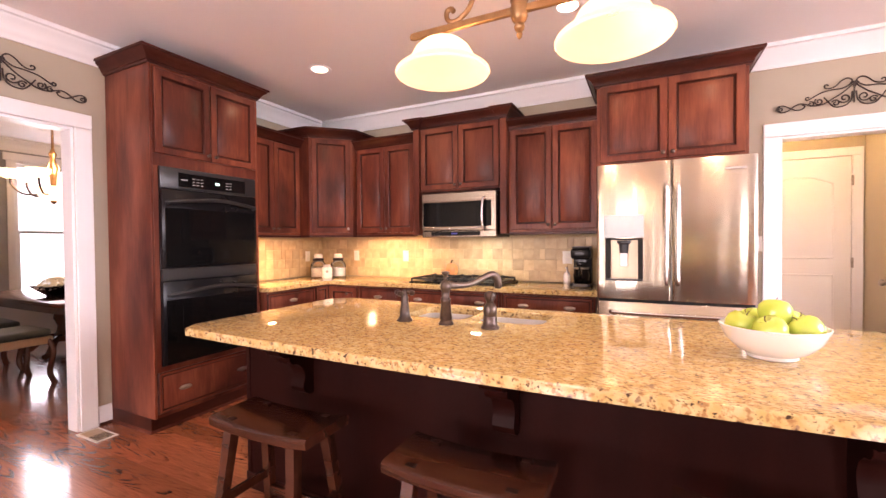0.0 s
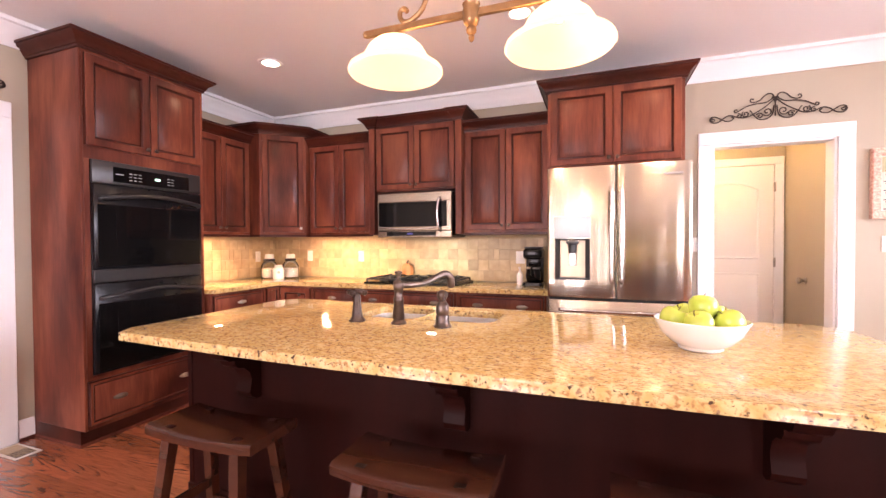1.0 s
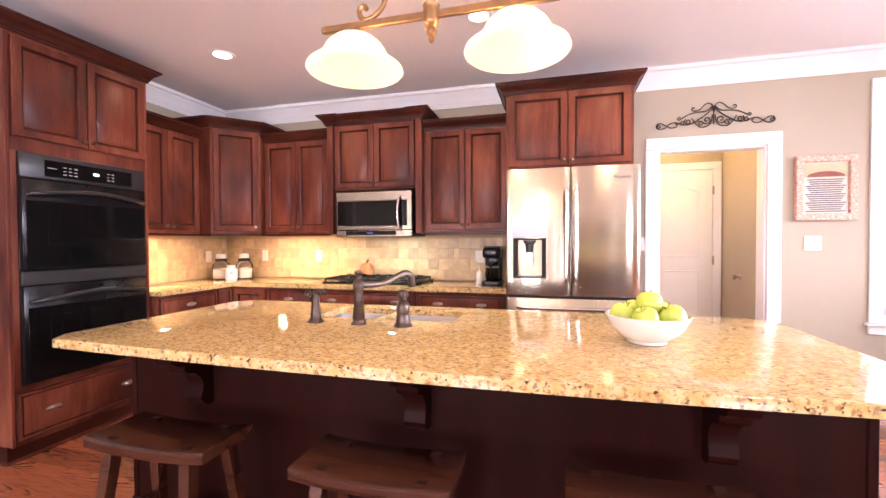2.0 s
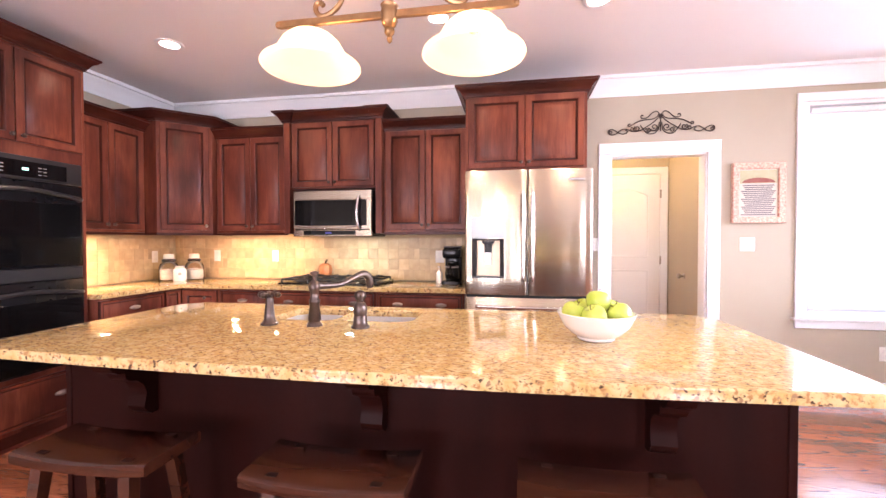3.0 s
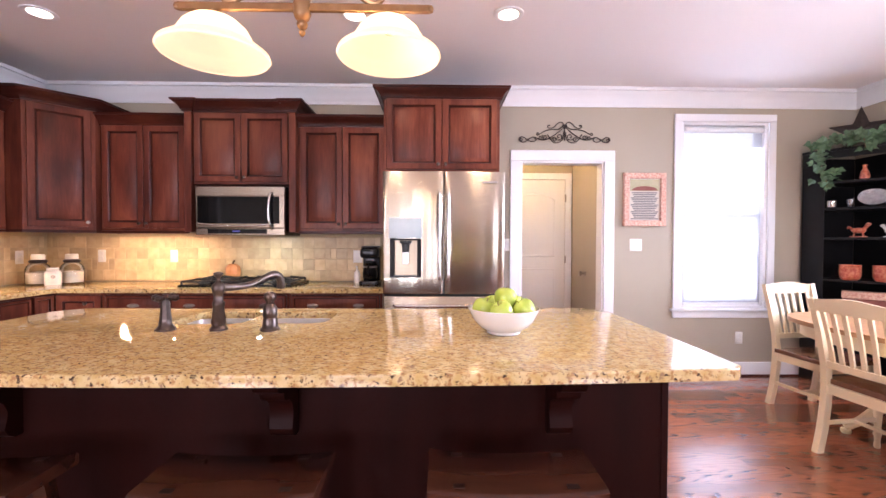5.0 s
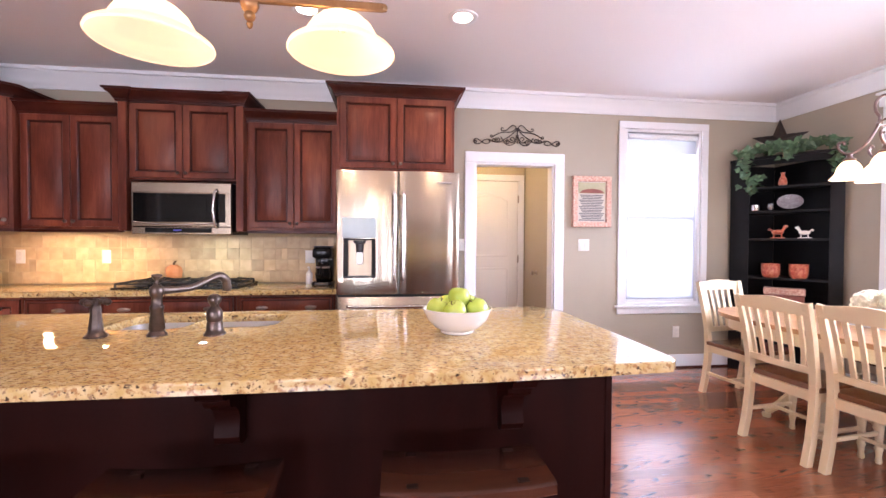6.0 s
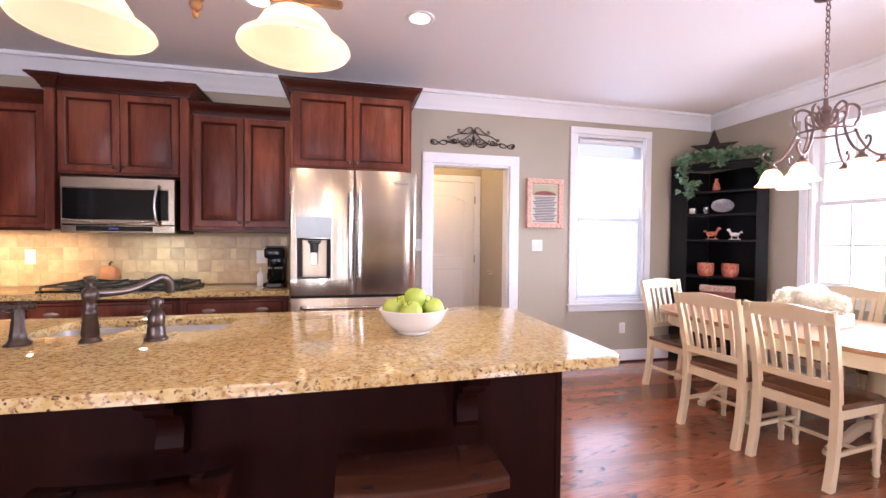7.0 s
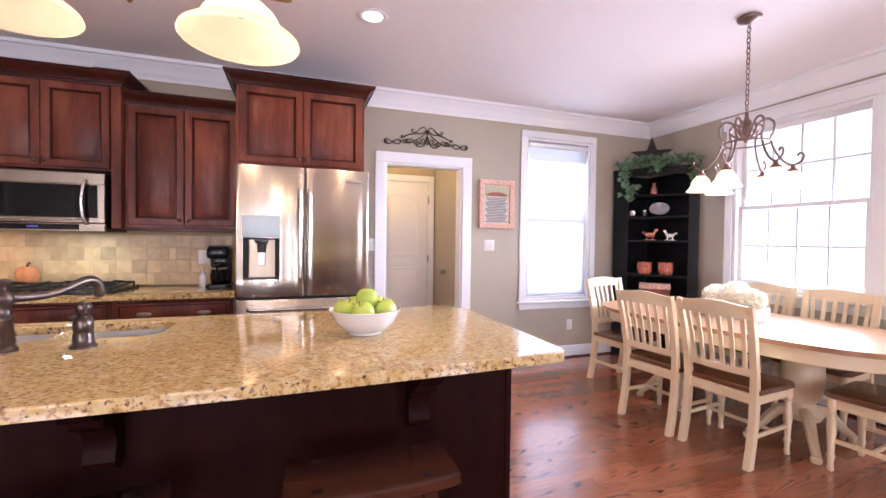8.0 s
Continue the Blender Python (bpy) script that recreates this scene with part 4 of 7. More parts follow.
# microwave
o = thing("microwave", "stainless over-the-range microwave with a black glass door", "microwave", m=pose(-1.300, 3.58, 1.348))
W_, H_ = 0.745, 0.415
part("body", box(0, W_, 0.03, 0.40, 0, H_, 0.004), M_BLACK, o)
d = part("door", box(0, W_ - 0.002, -0.004, 0.03, 0.062, H_, 0.004), M_STEEL_DARK, o)
part("door_glass", box(0.014, W_ - 0.045, -0.0075, -0.0035, 0.098, H_ - 0.088, 0.002), M_BLACKGLASS, d)
part("window_mesh", box(0.05, W_ - 0.185, -0.0095, -0.008, 0.125, H_ - 0.115, 0.001), M_BLACKGLASS, d)
lip = smooth_path([(0.012, -0.008, 0.100), (W_ * 0.25, -0.013, 0.082), (W_ * 0.47, -0.015, 0.076), (W_ * 0.7, -0.013, 0.082), (W_ - 0.13, -0.008, 0.094)], 6)
part("door_lip", tube(lip, 0.0055, 8), M_STEEL, d, "bright bowed steel lip")
part("top_trim", box(0.001, W_ - 0.001, -0.0075, 0.0, H_ - 0.084, H_ - 0.004, 0.004), M_STEEL_DARK, d)
part("bottom_trim", box(0, W_, -0.005, 0.03, 0.0, 0.060, 0.005), M_STEEL_DARK, o)
part("control_strip", box(0.10, W_ - 0.15, -0.0085, -0.0045, 0.014, 0.052, 0.002), M_BLACKGLASS, o, "black touch control strip")
part("display", box(0.31, 0.37, -0.0105, -0.009, 0.028, 0.038), M_BLUELED, o)
pts = smooth_path([(W_ - 0.105, -0.004, 0.055), (W_ - 0.113, -0.035, 0.085), (W_ - 0.122, -0.050, H_ / 2), (W_ - 0.113, -0.035, H_ - 0.085), (W_ - 0.105, -0.004, H_ - 0.055)], 6)
part("handle", tube(pts, 0.0115, 10), M_STEEL, d, "curved steel handle")

# base cabinets along both walls
def base_cabinet(m, w, label, drawers, toe=True):
    c = thing("base_cabinet", label, "cabinet", "cherry base cabinets", m)
    part("body", box(0, w, -0.60, -0.004, 0.10, 0.883, 0.002), M_CHERRY, c)
    part("toe_kick", box(0, w, -0.53, -0.01, 0.0, 0.10), M_CHERRY_DARK, c)
    for x0, x1, pulls in drawers:
        drawer_front(c, x0, x1, 0.70, 0.865, -0.60, pulls)
    n = max(1, round(w / 0.45))
    for i in range(n):
        leaf_door(c, 0.02 + i * (w - 0.04) / n + 0.002, 0.02 + (i + 1) * (w - 0.04) / n - 0.002, 0.125, 0.685, -0.60, 0)
    return c


base_cabinet(pose(-0.455, NY, 0), 0.745, "cherry base cabinet with a wide two-pull drawer", [(0.02, 0.725, (0.19, 0.555))])
base_cabinet(pose(-1.435, NY, 0), 0.978, "cherry base cabinet under the cooktop", [(0.02, 0.958, (0.19, 0.79))])
base_cabinet(pose(-1.93, NY, 0), 0.493, "narrow cherry base cabinet with one drawer", [(0.02, 0.473, (0.246,))])
base_cabinet(pose(WX, 2.607, 0, 0, 0, 90), 0.607, "cherry base cabinet beside the oven tower", [(0.02, 0.587, (0.303,))])
c = thing("corner_base_cabinet", "cherry corner base cabinet with two doors meeting inside", "cabinet", "cherry base cabinets")
plan = [(WX + 0.004, 3.216), (-2.32, 3.216), (-2.32, 3.40), (-1.934, 3.40), (-1.934, NY - 0.004), (WX + 0.004, NY - 0.004)]
part("body", prism(plan, 0.10, 0.883), M_CHERRY, c)
part("toe_kick", prism([(WX + 0.01, 3.25), (-2.39, 3.25), (-2.39, 3.47), (-1.94, 3.47), (-1.94, NY - 0.01), (WX + 0.01, NY - 0.01)], 0.0, 0.10), M_CHERRY_DARK, c)
for m_, w_ in ((pose(-2.32, 3.218, 0.125, 0, 0, 90), 0.158), (pose(-2.294, 3.40, 0.125), 0.350)):
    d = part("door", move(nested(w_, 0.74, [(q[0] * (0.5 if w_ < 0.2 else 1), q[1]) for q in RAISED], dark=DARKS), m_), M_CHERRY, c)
    d.data.materials.append(M_CHERRY_DARK)
knob(d, -2.05, 0.80, 3.379)

# countertop
ct = thing("countertop", "polished golden granite worktop along two walls", "countertop")
edge = [(WX + 0.012, 2.612), (-2.275, 2.612), (-2.275, 3.32), (-2.243, 3.352), (0.305, 3.352), (0.305, NY - 0.012), (WX + 0.012, NY - 0.012)]
part("slab", prism(edge, 0.885, 0.921, bev=0.006), M_GRANITE, ct)

# cooktop
o = thing("gas_cooktop", "black five-burner gas cooktop with cast iron grates", "cooktop", m=pose(-1.39, 3.46, 0.921))
part("plate", box(0, 0.93, 0, 0.48, 0.0, 0.016, 0.006, seg=2), M_BLACK, o)
for bx, by in ((0.16, 0.13), (0.16, 0.36), (0.465, 0.25), (0.77, 0.13), (0.77, 0.36)):
    part("burner", move(lathe([(0.055, 0), (0.055, 0.008), (0.04, 0.01), (0.04, 0.022), (0.03, 0.027), (0, 0.028)], 20), pose(bx, by, 0.016)), M_CASTIRON, o)
for i in range(3):
    g = bmesh.new()
    x0, x1 = 0.02 + 0.3 * i, 0.02 + 0.3 * i + 0.28
    for a, b in (((x0, 0.03), (x1, 0.03)), ((x0, 0.45), (x1, 0.45)), ((x0, 0.03), (x0, 0.45)), ((x1, 0.03), (x1, 0.45)), ((x0, 0.24), (x1, 0.24)), (((x0 + x1) / 2, 0.03), ((x0 + x1) / 2, 0.45))):
        tube([(a[0], a[1], 0.041), (b[0], b[1], 0.041)], 0.008, 6, g)
    for gx, gy in ((x0, 0.03), (x1, 0.03), (x0, 0.45), (x1, 0.45)):
        tube([(gx, gy, 0.012), (gx, gy, 0.041)], 0.009, 6, g)
    for k in range(4):
        cx, cy = (x0 + x1) / 2, 0.135 if k < 2 else 0.345
        sx = 0.09 if k % 2 else -0.09
        tube(smooth_path([(cx + sx, cy - 0.06, 0.05), (cx + sx * 0.5, cy, 0.062), (cx + sx, cy + 0.06, 0.05)], 4), 0.006, 6, g)
    part("grate", g, M_CASTIRON, o)
for i in range(5):
    part("knob", move(lathe([(0.02, 0), (0.019, 0.02), (0.014, 0.026), (0, 0.027)], 14), pose(0.265 + 0.1 * i, 0.045, 0.016)), M_BLACK, o)

# refrigerator
f = thing("refrigerator", "stainless french-door refrigerator with a water dispenser", "refrigerator", m=pose(0.328, 3.10, 0))
FW, FT = 0.905, 1.818
part("body", box(0.006, FW - 0.006, 0.075, 0.86, 0.02, 1.79, 0.006), M_STEEL_SIDE, f)
part("hinge_cover", box(0.02, FW - 0.02, 0.06, 0.16, 1.79, 1.815, 0.006), M_STEEL_SIDE, f)


def bow(x):
    """Slight outward curve of the door fronts."""
    u = (x - FW / 2) / (FW / 2)
    return 0.016 * u * u


def fridge_front(x0, x1, z0, z1, hole=None, back=0.07):
    """A bowed door skin with rounded rims, and a niche where hole = (x0, x1, z0, z1, depth)."""
    bm = bmesh.new()
    xs = sorted({x0, x1, *np.linspace(x0 + 0.012, x1 - 0.012, 10).round(4).tolist(), *(hole[:2] if hole else ())})
    zs = sorted({z0, z1, z0 + 0.008, z1 - 0.008, *(hole[2:4] if hole else ())})
    grid = {}
    for x in xs:
        for z in zs:
            rim = 0.012 if x in (x0, x1) else 0.0
            rim += 0.006 if z in (z0, z1) else 0.0
            grid[x, z] = bm.verts.new((x, bow(x) + rim, z))
    for xa, xb in zip(xs, xs[1:]):
        for za, zb in zip(zs, zs[1:]):
            if hole and xa >= hole[0] and xb <= hole[1] and za >= hole[2] and zb <= hole[3]:
                continue
            bm.faces.new((grid[xa, za], grid[xb, za], grid[xb, zb], grid[xa, zb]))
    loop = [(x, z0) for x in xs] + [(x1, z) for z in zs[1:]] + [(x, z1) for x in xs[::-1][1:]] + [(x0, z) for z in zs[::-1][1:-1]]
    rear = [bm.verts.new((x, back, z)) for x, z in loop]
    for i in range(len(loop)):
        j = (i + 1) % len(loop)
        bm.faces.new((grid[loop[i]], grid[loop[j]], rear[j], rear[i]))
    bm.faces.new(rear)
    uv = bm.loops.layers.uv.new("grain")
    for fc_ in bm.faces:
        for lp in fc_.loops:
            lp[uv].uv = (lp.vert.co.z, lp.vert.co.x + 0.3 * lp.vert.co.y)
    return bm


SPL = 0.452
HOLE = (0.052, 0.285, 1.035, 1.32, 0.06)
dl = part("door", fridge_front(0.0, SPL - 0.003, 0.912, FT, HOLE), M_STEEL_DOOR, f)
dr = part("door", fridge_front(SPL + 0.003, FW, 0.912, FT), M_STEEL_DOOR, f)
fz = part("freezer_drawer", fridge_front(0.0, FW, 0.10, 0.892), M_STEEL_DOOR, f)
# Dark strip set in the gap to give it the shade of its depth.
part("gap_strip", box(0.01, FW - 0.01, 0.035, 0.072, 0.8925, 0.9115), M_DARKGAP, f, "dark strip standing for the shade in the gap above the freezer drawer")
part("kick_grille", box(0.02, FW - 0.02, 0.05, 0.075, 0.02, 0.095), M_CHARCOAL, f)
for d, x in ((dl, SPL - 0.032), (dr, SPL + 0.032)):
    y = bow(x)
    pts = smooth_path([(x, y + 0.004, 1.66), (x, y - 0.045, 1.655), (x, y - 0.055, 1.60), (x, y - 0.058, 1.35), (x, y - 0.055, 1.08), (x, y - 0.045, 1.03), (x, y + 0.004, 1.025)], 6)
    part("handle", tube(pts, 0.0125, 10), M_STEEL, d, "long tubular steel handle")
pts = smooth_path([(0.09, 0.012, 0.83), (0.095, -0.04, 0.83), (0.16, -0.052, 0.83), (FW / 2, -0.06, 0.83), (FW - 0.16, -0.052, 0.83), (FW - 0.095, -0.04, 0.83), (FW - 0.09, 0.012, 0.83)], 6)
part("handle", tube(pts, 0.0125, 10), M_STEEL, fz, "long tubular steel handle")
n_ = bmesh.new()
box(HOLE[0] + 0.012, HOLE[1] - 0.012, 0.060, 0.066, HOLE[2], HOLE[3], bm=n_)
disp = part("dispenser", n_, M_NICHE, dl, "recessed ice and water dispenser")
part("niche_side", box(HOLE[0], HOLE[0] + 0.03, 0.012, 0.066, HOLE[2], HOLE[3]), M_DARKGAP, disp)
part("niche_side", box(HOLE[1] - 0.03, HOLE[1], 0.012, 0.066, HOLE[2], HOLE[3]), M_DARKGAP, disp)
part("niche_top", box(HOLE[0], HOLE[1], 0.008, 0.066, HOLE[3] - 0.012, HOLE[3] + 0.002), M_DARKGAP, disp)
part("drip_tray", box(HOLE[0], HOLE[1], 0.0, 0.066, HOLE[2] - 0.001, HOLE[2] + 0.012, 0.003), M_CHARCOAL, disp)
part("display", box(HOLE[0] - 0.006, HOLE[1] + 0.006, -0.002, 0.02, HOLE[3] + 0.003, HOLE[3] + 0.155, 0.008, seg=2), M_SILVER, disp, "silvery blue control panel")
part("nozzle", move(lathe([(0.026, 0.0), (0.03, 0.06), (0.045, 0.07), (0.045, 0.085)], 16), pose(0.168, 0.035, HOLE[3] - 0.10)), M_CHARCOAL, disp)
part("lever", box(0.145, 0.192, 0.03, 0.038, HOLE[3] - 0.19, HOLE[3] - 0.10, 0.004), M_PORCELAIN, disp)
part("badge", box(FW - 0.17, FW - 0.06, 0.0005, 0.0125, 1.735, 1.745), M_STEEL_SIDE, dr, "small plain name bar")

# island
isl = thing("kitchen_island", "dark cherry island with panelled sides and corbels", "island")
IB = (-1.285, 1.608, 1.60, 2.36)
# Front, ends and corbels take the lowered colour; the back stays cabinet cherry.
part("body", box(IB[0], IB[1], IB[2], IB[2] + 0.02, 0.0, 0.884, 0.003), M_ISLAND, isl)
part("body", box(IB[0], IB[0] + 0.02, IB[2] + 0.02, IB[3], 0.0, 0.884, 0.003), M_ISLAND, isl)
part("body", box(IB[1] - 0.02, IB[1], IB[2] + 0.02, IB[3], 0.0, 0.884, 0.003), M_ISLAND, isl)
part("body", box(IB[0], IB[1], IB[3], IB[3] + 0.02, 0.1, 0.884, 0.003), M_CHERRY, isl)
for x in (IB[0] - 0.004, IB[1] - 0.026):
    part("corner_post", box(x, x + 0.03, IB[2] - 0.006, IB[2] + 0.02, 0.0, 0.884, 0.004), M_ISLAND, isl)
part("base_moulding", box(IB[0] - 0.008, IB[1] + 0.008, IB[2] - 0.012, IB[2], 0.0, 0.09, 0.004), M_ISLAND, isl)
prof = [(0, 0), (0, -0.30), (-0.03, -0.30), (-0.055, -0.285), (-0.068, -0.26), (-0.06, -0.23), (-0.055, -0.20), (-0.07, -0.165), (-0.10, -0.14), (-0.135, -0.13), (-0.15, -0.112), (-0.15, -0.095), (-0.18, -0.09), (-0.205, -0.075), (-0.215, -0.055), (-0.225, -0.045), (-0.255, -0.043), (-0.265, -0.025), (-0.265, 0)]
for x in (-0.86, 0.16, 1.18):
    bm = bmesh.new()
    va = [bm.verts.new((x - 0.042, IB[2] + u, 0.884 + w)) for u, w in prof]
    vb = [bm.verts.new((x + 0.042, IB[2] + u, 0.884 + w)) for u, w in prof]
    bm.faces.new(va)
    bm.faces.new(vb)
    for i in range(len(prof)):
        j = (i + 1) % len(prof)
        bm.faces.new((va[i], va[j], vb[j], vb[i]))
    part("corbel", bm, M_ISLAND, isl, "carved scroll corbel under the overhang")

it = thing("island_countertop", "polished golden granite island top with a bowed front and clipped corners", "countertop")
xl, xr, nseg = -1.335, 1.672, 24
front = [(xl + 0.055 + (xr - xl - 0.09) * i / nseg, 1.268 - 0.048 * (1 - (2 * i / nseg - 1) ** 2)) for i in range(nseg + 1)]
outer = [(xl, 1.345)] + front + [(xr, 1.305), (xr, 2.30), (xr - 0.10, 2.405), (xl + 0.10, 2.405), (xl, 2.30)]
SINK = (-0.53, 0.20, 1.955, 2.285)


def rounded(x0, x1, y0, y1, r, n=5):
    out = []
    for cx, cy, a0 in ((x1 - r, y1 - r, 0), (x0 + r, y1 - r, 90), (x0 + r, y0 + r, 180), (x1 - r, y0 + r, 270)):
        out += [(cx + r * math.cos(radians(a0 + 90 * k / n)), cy + r * math.sin(radians(a0 + 90 * k / n))) for k in range(n + 1)]
    return out


bowls = [rounded(SINK[0], -0.185, SINK[2], SINK[3], 0.07), rounded(-0.165, SINK[1], SINK[2] + 0.02, SINK[3], 0.07)]
bm = bmesh.new()
loops = []
for poly in [outer] + bowls:
    vs = [bm.verts.new((x, y, 0.921)) for x, y in poly]
    loops.append([bm.edges.new((vs[i], vs[(i + 1) % len(vs)])) for i in range(len(vs))])
res = bmesh.ops.triangle_fill(bm, use_beauty=True, edges=[e for lp in loops for e in lp])
top_faces = [g for g in res["geom"] if isinstance(g, bmesh.types.BMFace)]
ext = bmesh.ops.extrude_face_region(bm, geom=top_faces)
low = [v for v in ext["geom"] if isinstance(v, bmesh.types.BMVert)]
bmesh.ops.translate(bm, verts=low, vec=(0, 0, -0.036))
rim = [e for lp in loops for e in lp if e.is_valid]
bmesh.ops.bevel(bm, geom=rim, offset=0.007, segments=3, affect="EDGES", profile=0.6)
part("slab", bm, M_GRANITE, it)

sk = thing("sink", "stainless double-bowl undermount sink in the island", "sink")
for poly, dep in zip(bowls, (0.20, 0.16)):
    bm = bmesh.new()
    cx, cy = sum(p[0] for p in poly) / len(poly), sum(p[1] for p in poly) / len(poly)
    rings = []
    for k, z in ((1.04, 0.884), (1.0, 0.8835), (0.995, 0.87), (0.97, 0.884 - dep + 0.03), (0.93, 0.884 - dep), (0.12, 0.884 - dep - 0.006)):
        rings.append([bm.verts.new((cx + (x - cx) * k, cy + (y - cy) * k, z)) for x, y in poly])
    for a, b in zip(rings, rings[1:]):
        for i in range(len(poly)):
            j = (i + 1) % len(poly)
            bm.faces.new((a[i], a[j], b[j], b[i]))
    bm.faces.new(rings[-1])
    bowl = part("bowl", bm, M_SATIN, sk)
    part("drain", move(lathe([(0.042, 0), (0.045, 0.003), (0.035, 0.005), (0.0, 0.002)], 16), pose(cx, cy, 0.884 - dep - 0.005)), M_PEWTER, bowl)

# faucet set
fa_ = thing("faucet", "oil-rubbed bronze bridge-style faucet with a low curved spout", "faucet", m=pose(-0.211, 1.826, 0.921))
part("base", lathe([(0.036, 0), (0.036, 0.008), (0.03, 0.014), (0.026, 0.02), (0.029, 0.03), (0.022, 0.10), (0.025, 0.106), (0.025, 0.118), (0.020, 0.124), (0.019, 0.155), (0.024, 0.163), (0.027, 0.18), (0.024, 0.195), (0.013, 0.204), (0.008, 0.212), (0.008, 0.222), (0.013, 0.232), (0.020, 0.240), (0.019, 0.245), (0.008, 0.249), (0, 0.250)], 20), M_BRONZE, fa_)
pts = smooth_path([(0, 0, 0.185), (0.03, 0.05, 0.178), (0.075, 0.13, 0.180), (0.115, 0.20, 0.206), (0.14, 0.245, 0.219), (0.158, 0.275, 0.202), (0.162, 0.283, 0.175)], 7)
part("spout", tube(pts, 0.0155, 12, taper=[1.25 - 0.35 * math.sin(math.pi * min(1, i / 30)) for i in range(len(pts))]), M_BRONZE, fa_)
part("nozzle", move(lathe([(0.014, -0.03), (0.02, -0.022), (0.02, 0.0)], 14), pose(0.162, 0.284, 0.175)), M_BRONZE, fa_)
h = thing("cross_tap", "oil-rubbed bronze cross-handle tap on the island top", "tap", m=pose(-0.433, 1.822, 0.921))
part("base", lathe([(0.041, 0), (0.041, 0.007), (0.033, 0.014), (0.027, 0.022), (0.023, 0.05), (0.018, 0.1), (0.020, 0.112), (0.016, 0.122), (0.018, 0.14), (0.012, 0.152), (0.0, 0.155)], 8), M_BRONZE, h)
cr = tube([(-0.040, 0, 0.139), (0.040, 0, 0.139)], 0.009, 8)
tube([(0, -0.040, 0.139), (0, 0.040, 0.139)], 0.009, 8, cr)
for q in ((-0.042, 0), (0.042, 0), (0, -0.042), (0, 0.042)):
    merge(cr, move(lathe([(0, -0.015), (0.011, -0.010), (0.015, 0), (0.011, 0.010), (0, 0.015)], 10), pose(q[0], q[1], 0.139)))
part("cross_handle", cr, M_BRONZE, h)
s_ = thing("side_sprayer", "oil-rubbed bronze side sprayer beside the faucet", "sprayer", m=pose(0.010, 1.822, 0.921))
part("body", lathe([(0.041, 0), (0.041, 0.008), (0.034, 0.014), (0.031, 0.03), (0.030, 0.05), (0.027, 0.056), (0.030, 0.062), (0.030, 0.092), (0.024, 0.106), (0.016, 0.114), (0.016, 0.122), (0.023, 0.132), (0.026, 0.145), (0.022, 0.158), (0.012, 0.165), (0, 0.167)], 18), M_BRONZE, s_)
part("trigger", tube(smooth_path([(0, 0, 0.15), (0.012, -0.02, 0.148), (0.018, -0.032, 0.125)], 4), 0.006, 8), M_BRONZE, s_)

# ---------------------------------------------------------------- things in the kitchen
def stool(m):
    s = thing("bar_stool", "dark walnut saddle-seat bar stool tucked under the island", "stool", "stools at the island", m)
    L, D = 0.512, 0.245
    bm = bmesh.new()
    n = 14
    rows = []
    for i in range(n + 1):
        u = i / n * 2 - 1
        z = 0.596 + 0.012 * u * u - 0.003 * (1 - u ** 4)
        x = u * L / 2
        th = 0.040
        rows.append([bm.verts.new(p) for p in ((x, -D / 2 + 0.004, z - th), (x, -D / 2, z - th + 0.006), (x, -D / 2, z - 0.008), (x, -D / 2 + 0.01, z),
                                                (x, D / 2 - 0.01, z), (x, D / 2, z - 0.008), (x, D / 2, z - th + 0.006), (x, D / 2 - 0.004, z - th))])
    for a, b in zip(rows, rows[1:]):
        for k in range(8):
            bm.faces.new((a[k], a[(k + 1) % 8], b[(k + 1) % 8], b[k]))
    bm.faces.new(rows[0])
    bm.faces.new(rows[-1])
    part("seat", bm, M_STOOL, s)
    legs = []
    for sx in (-1, 1):
        for sy in (-1, 1):
            top, foot = Vector((sx * 0.165, sy * 0.085, 0.572)), Vector((sx * 0.215, sy * 0.15, 0.0))
            b2 = bmesh.new()
            q = []
            for c, h in ((foot, 0.017), (top, 0.021)):
                q.append([b2.verts.new(c + Vector((dx * h, dy * h, 0))) for dx, dy in ((-1, -1), (1, -1), (1, 1), (-1, 1))])
            for k in range(4):
                b2.faces.new((q[0][k], q[0][(k + 1) % 4], q[1][(k + 1) % 4], q[1][k]))
            b2.faces.new(q[0])
            b2.faces.new(q[1])
            part("leg", b2, M_STOOL, s, soft=False)
            zz = 0.596 + 0.012 * 0.41 - 0.002
            part("tenon", box(sx * 0.165 - 0.017, sx * 0.165 + 0.017, sy * 0.088 - 0.011, sy * 0.088 + 0.011, zz - 0.01, zz + 0.002), M_STOOL_DARK, s, "dark square through-tenon")
    for sy in (-1, 1):
        part("stretcher", box(-0.19, 0.19, sy * 0.122 - 0.009, sy * 0.122 + 0.009, 0.175, 0.215, 0.003), M_STOOL, s)
    for sx in (-1, 1):
        part("stretcher", box(sx * 0.198 - 0.009, sx * 0.198 + 0.009, -0.115, 0.115, 0.25, 0.29, 0.003), M_STOOL, s)
    return s


st = stool(pose(-0.712, 1.288, 0, 0, 0, 1))
copy_thing(st, pose(0.127, 1.292, 0, 0, 0, 0.5))
copy_thing(st, pose(0.953, 1.300, 0, 0, 0, -1))

# bowl of apples
bw = thing("fruit_bowl", "white porcelain bowl holding green apples on the island", "bowl", m=pose(1.003, 1.760, 0.9215))
part("bowl", lathe([(0.0, 0.006), (0.064, 0.0), (0.070, 0.004), (0.072, 0.014), (0.098, 0.028), (0.126, 0.058), (0.146, 0.100), (0.148, 0.105), (0.144, 0.107), (0.142, 0.098), (0.124, 0.06), (0.098, 0.034), (0.06, 0.02), (0, 0.018)], 40), M_PORCELAIN, bw)


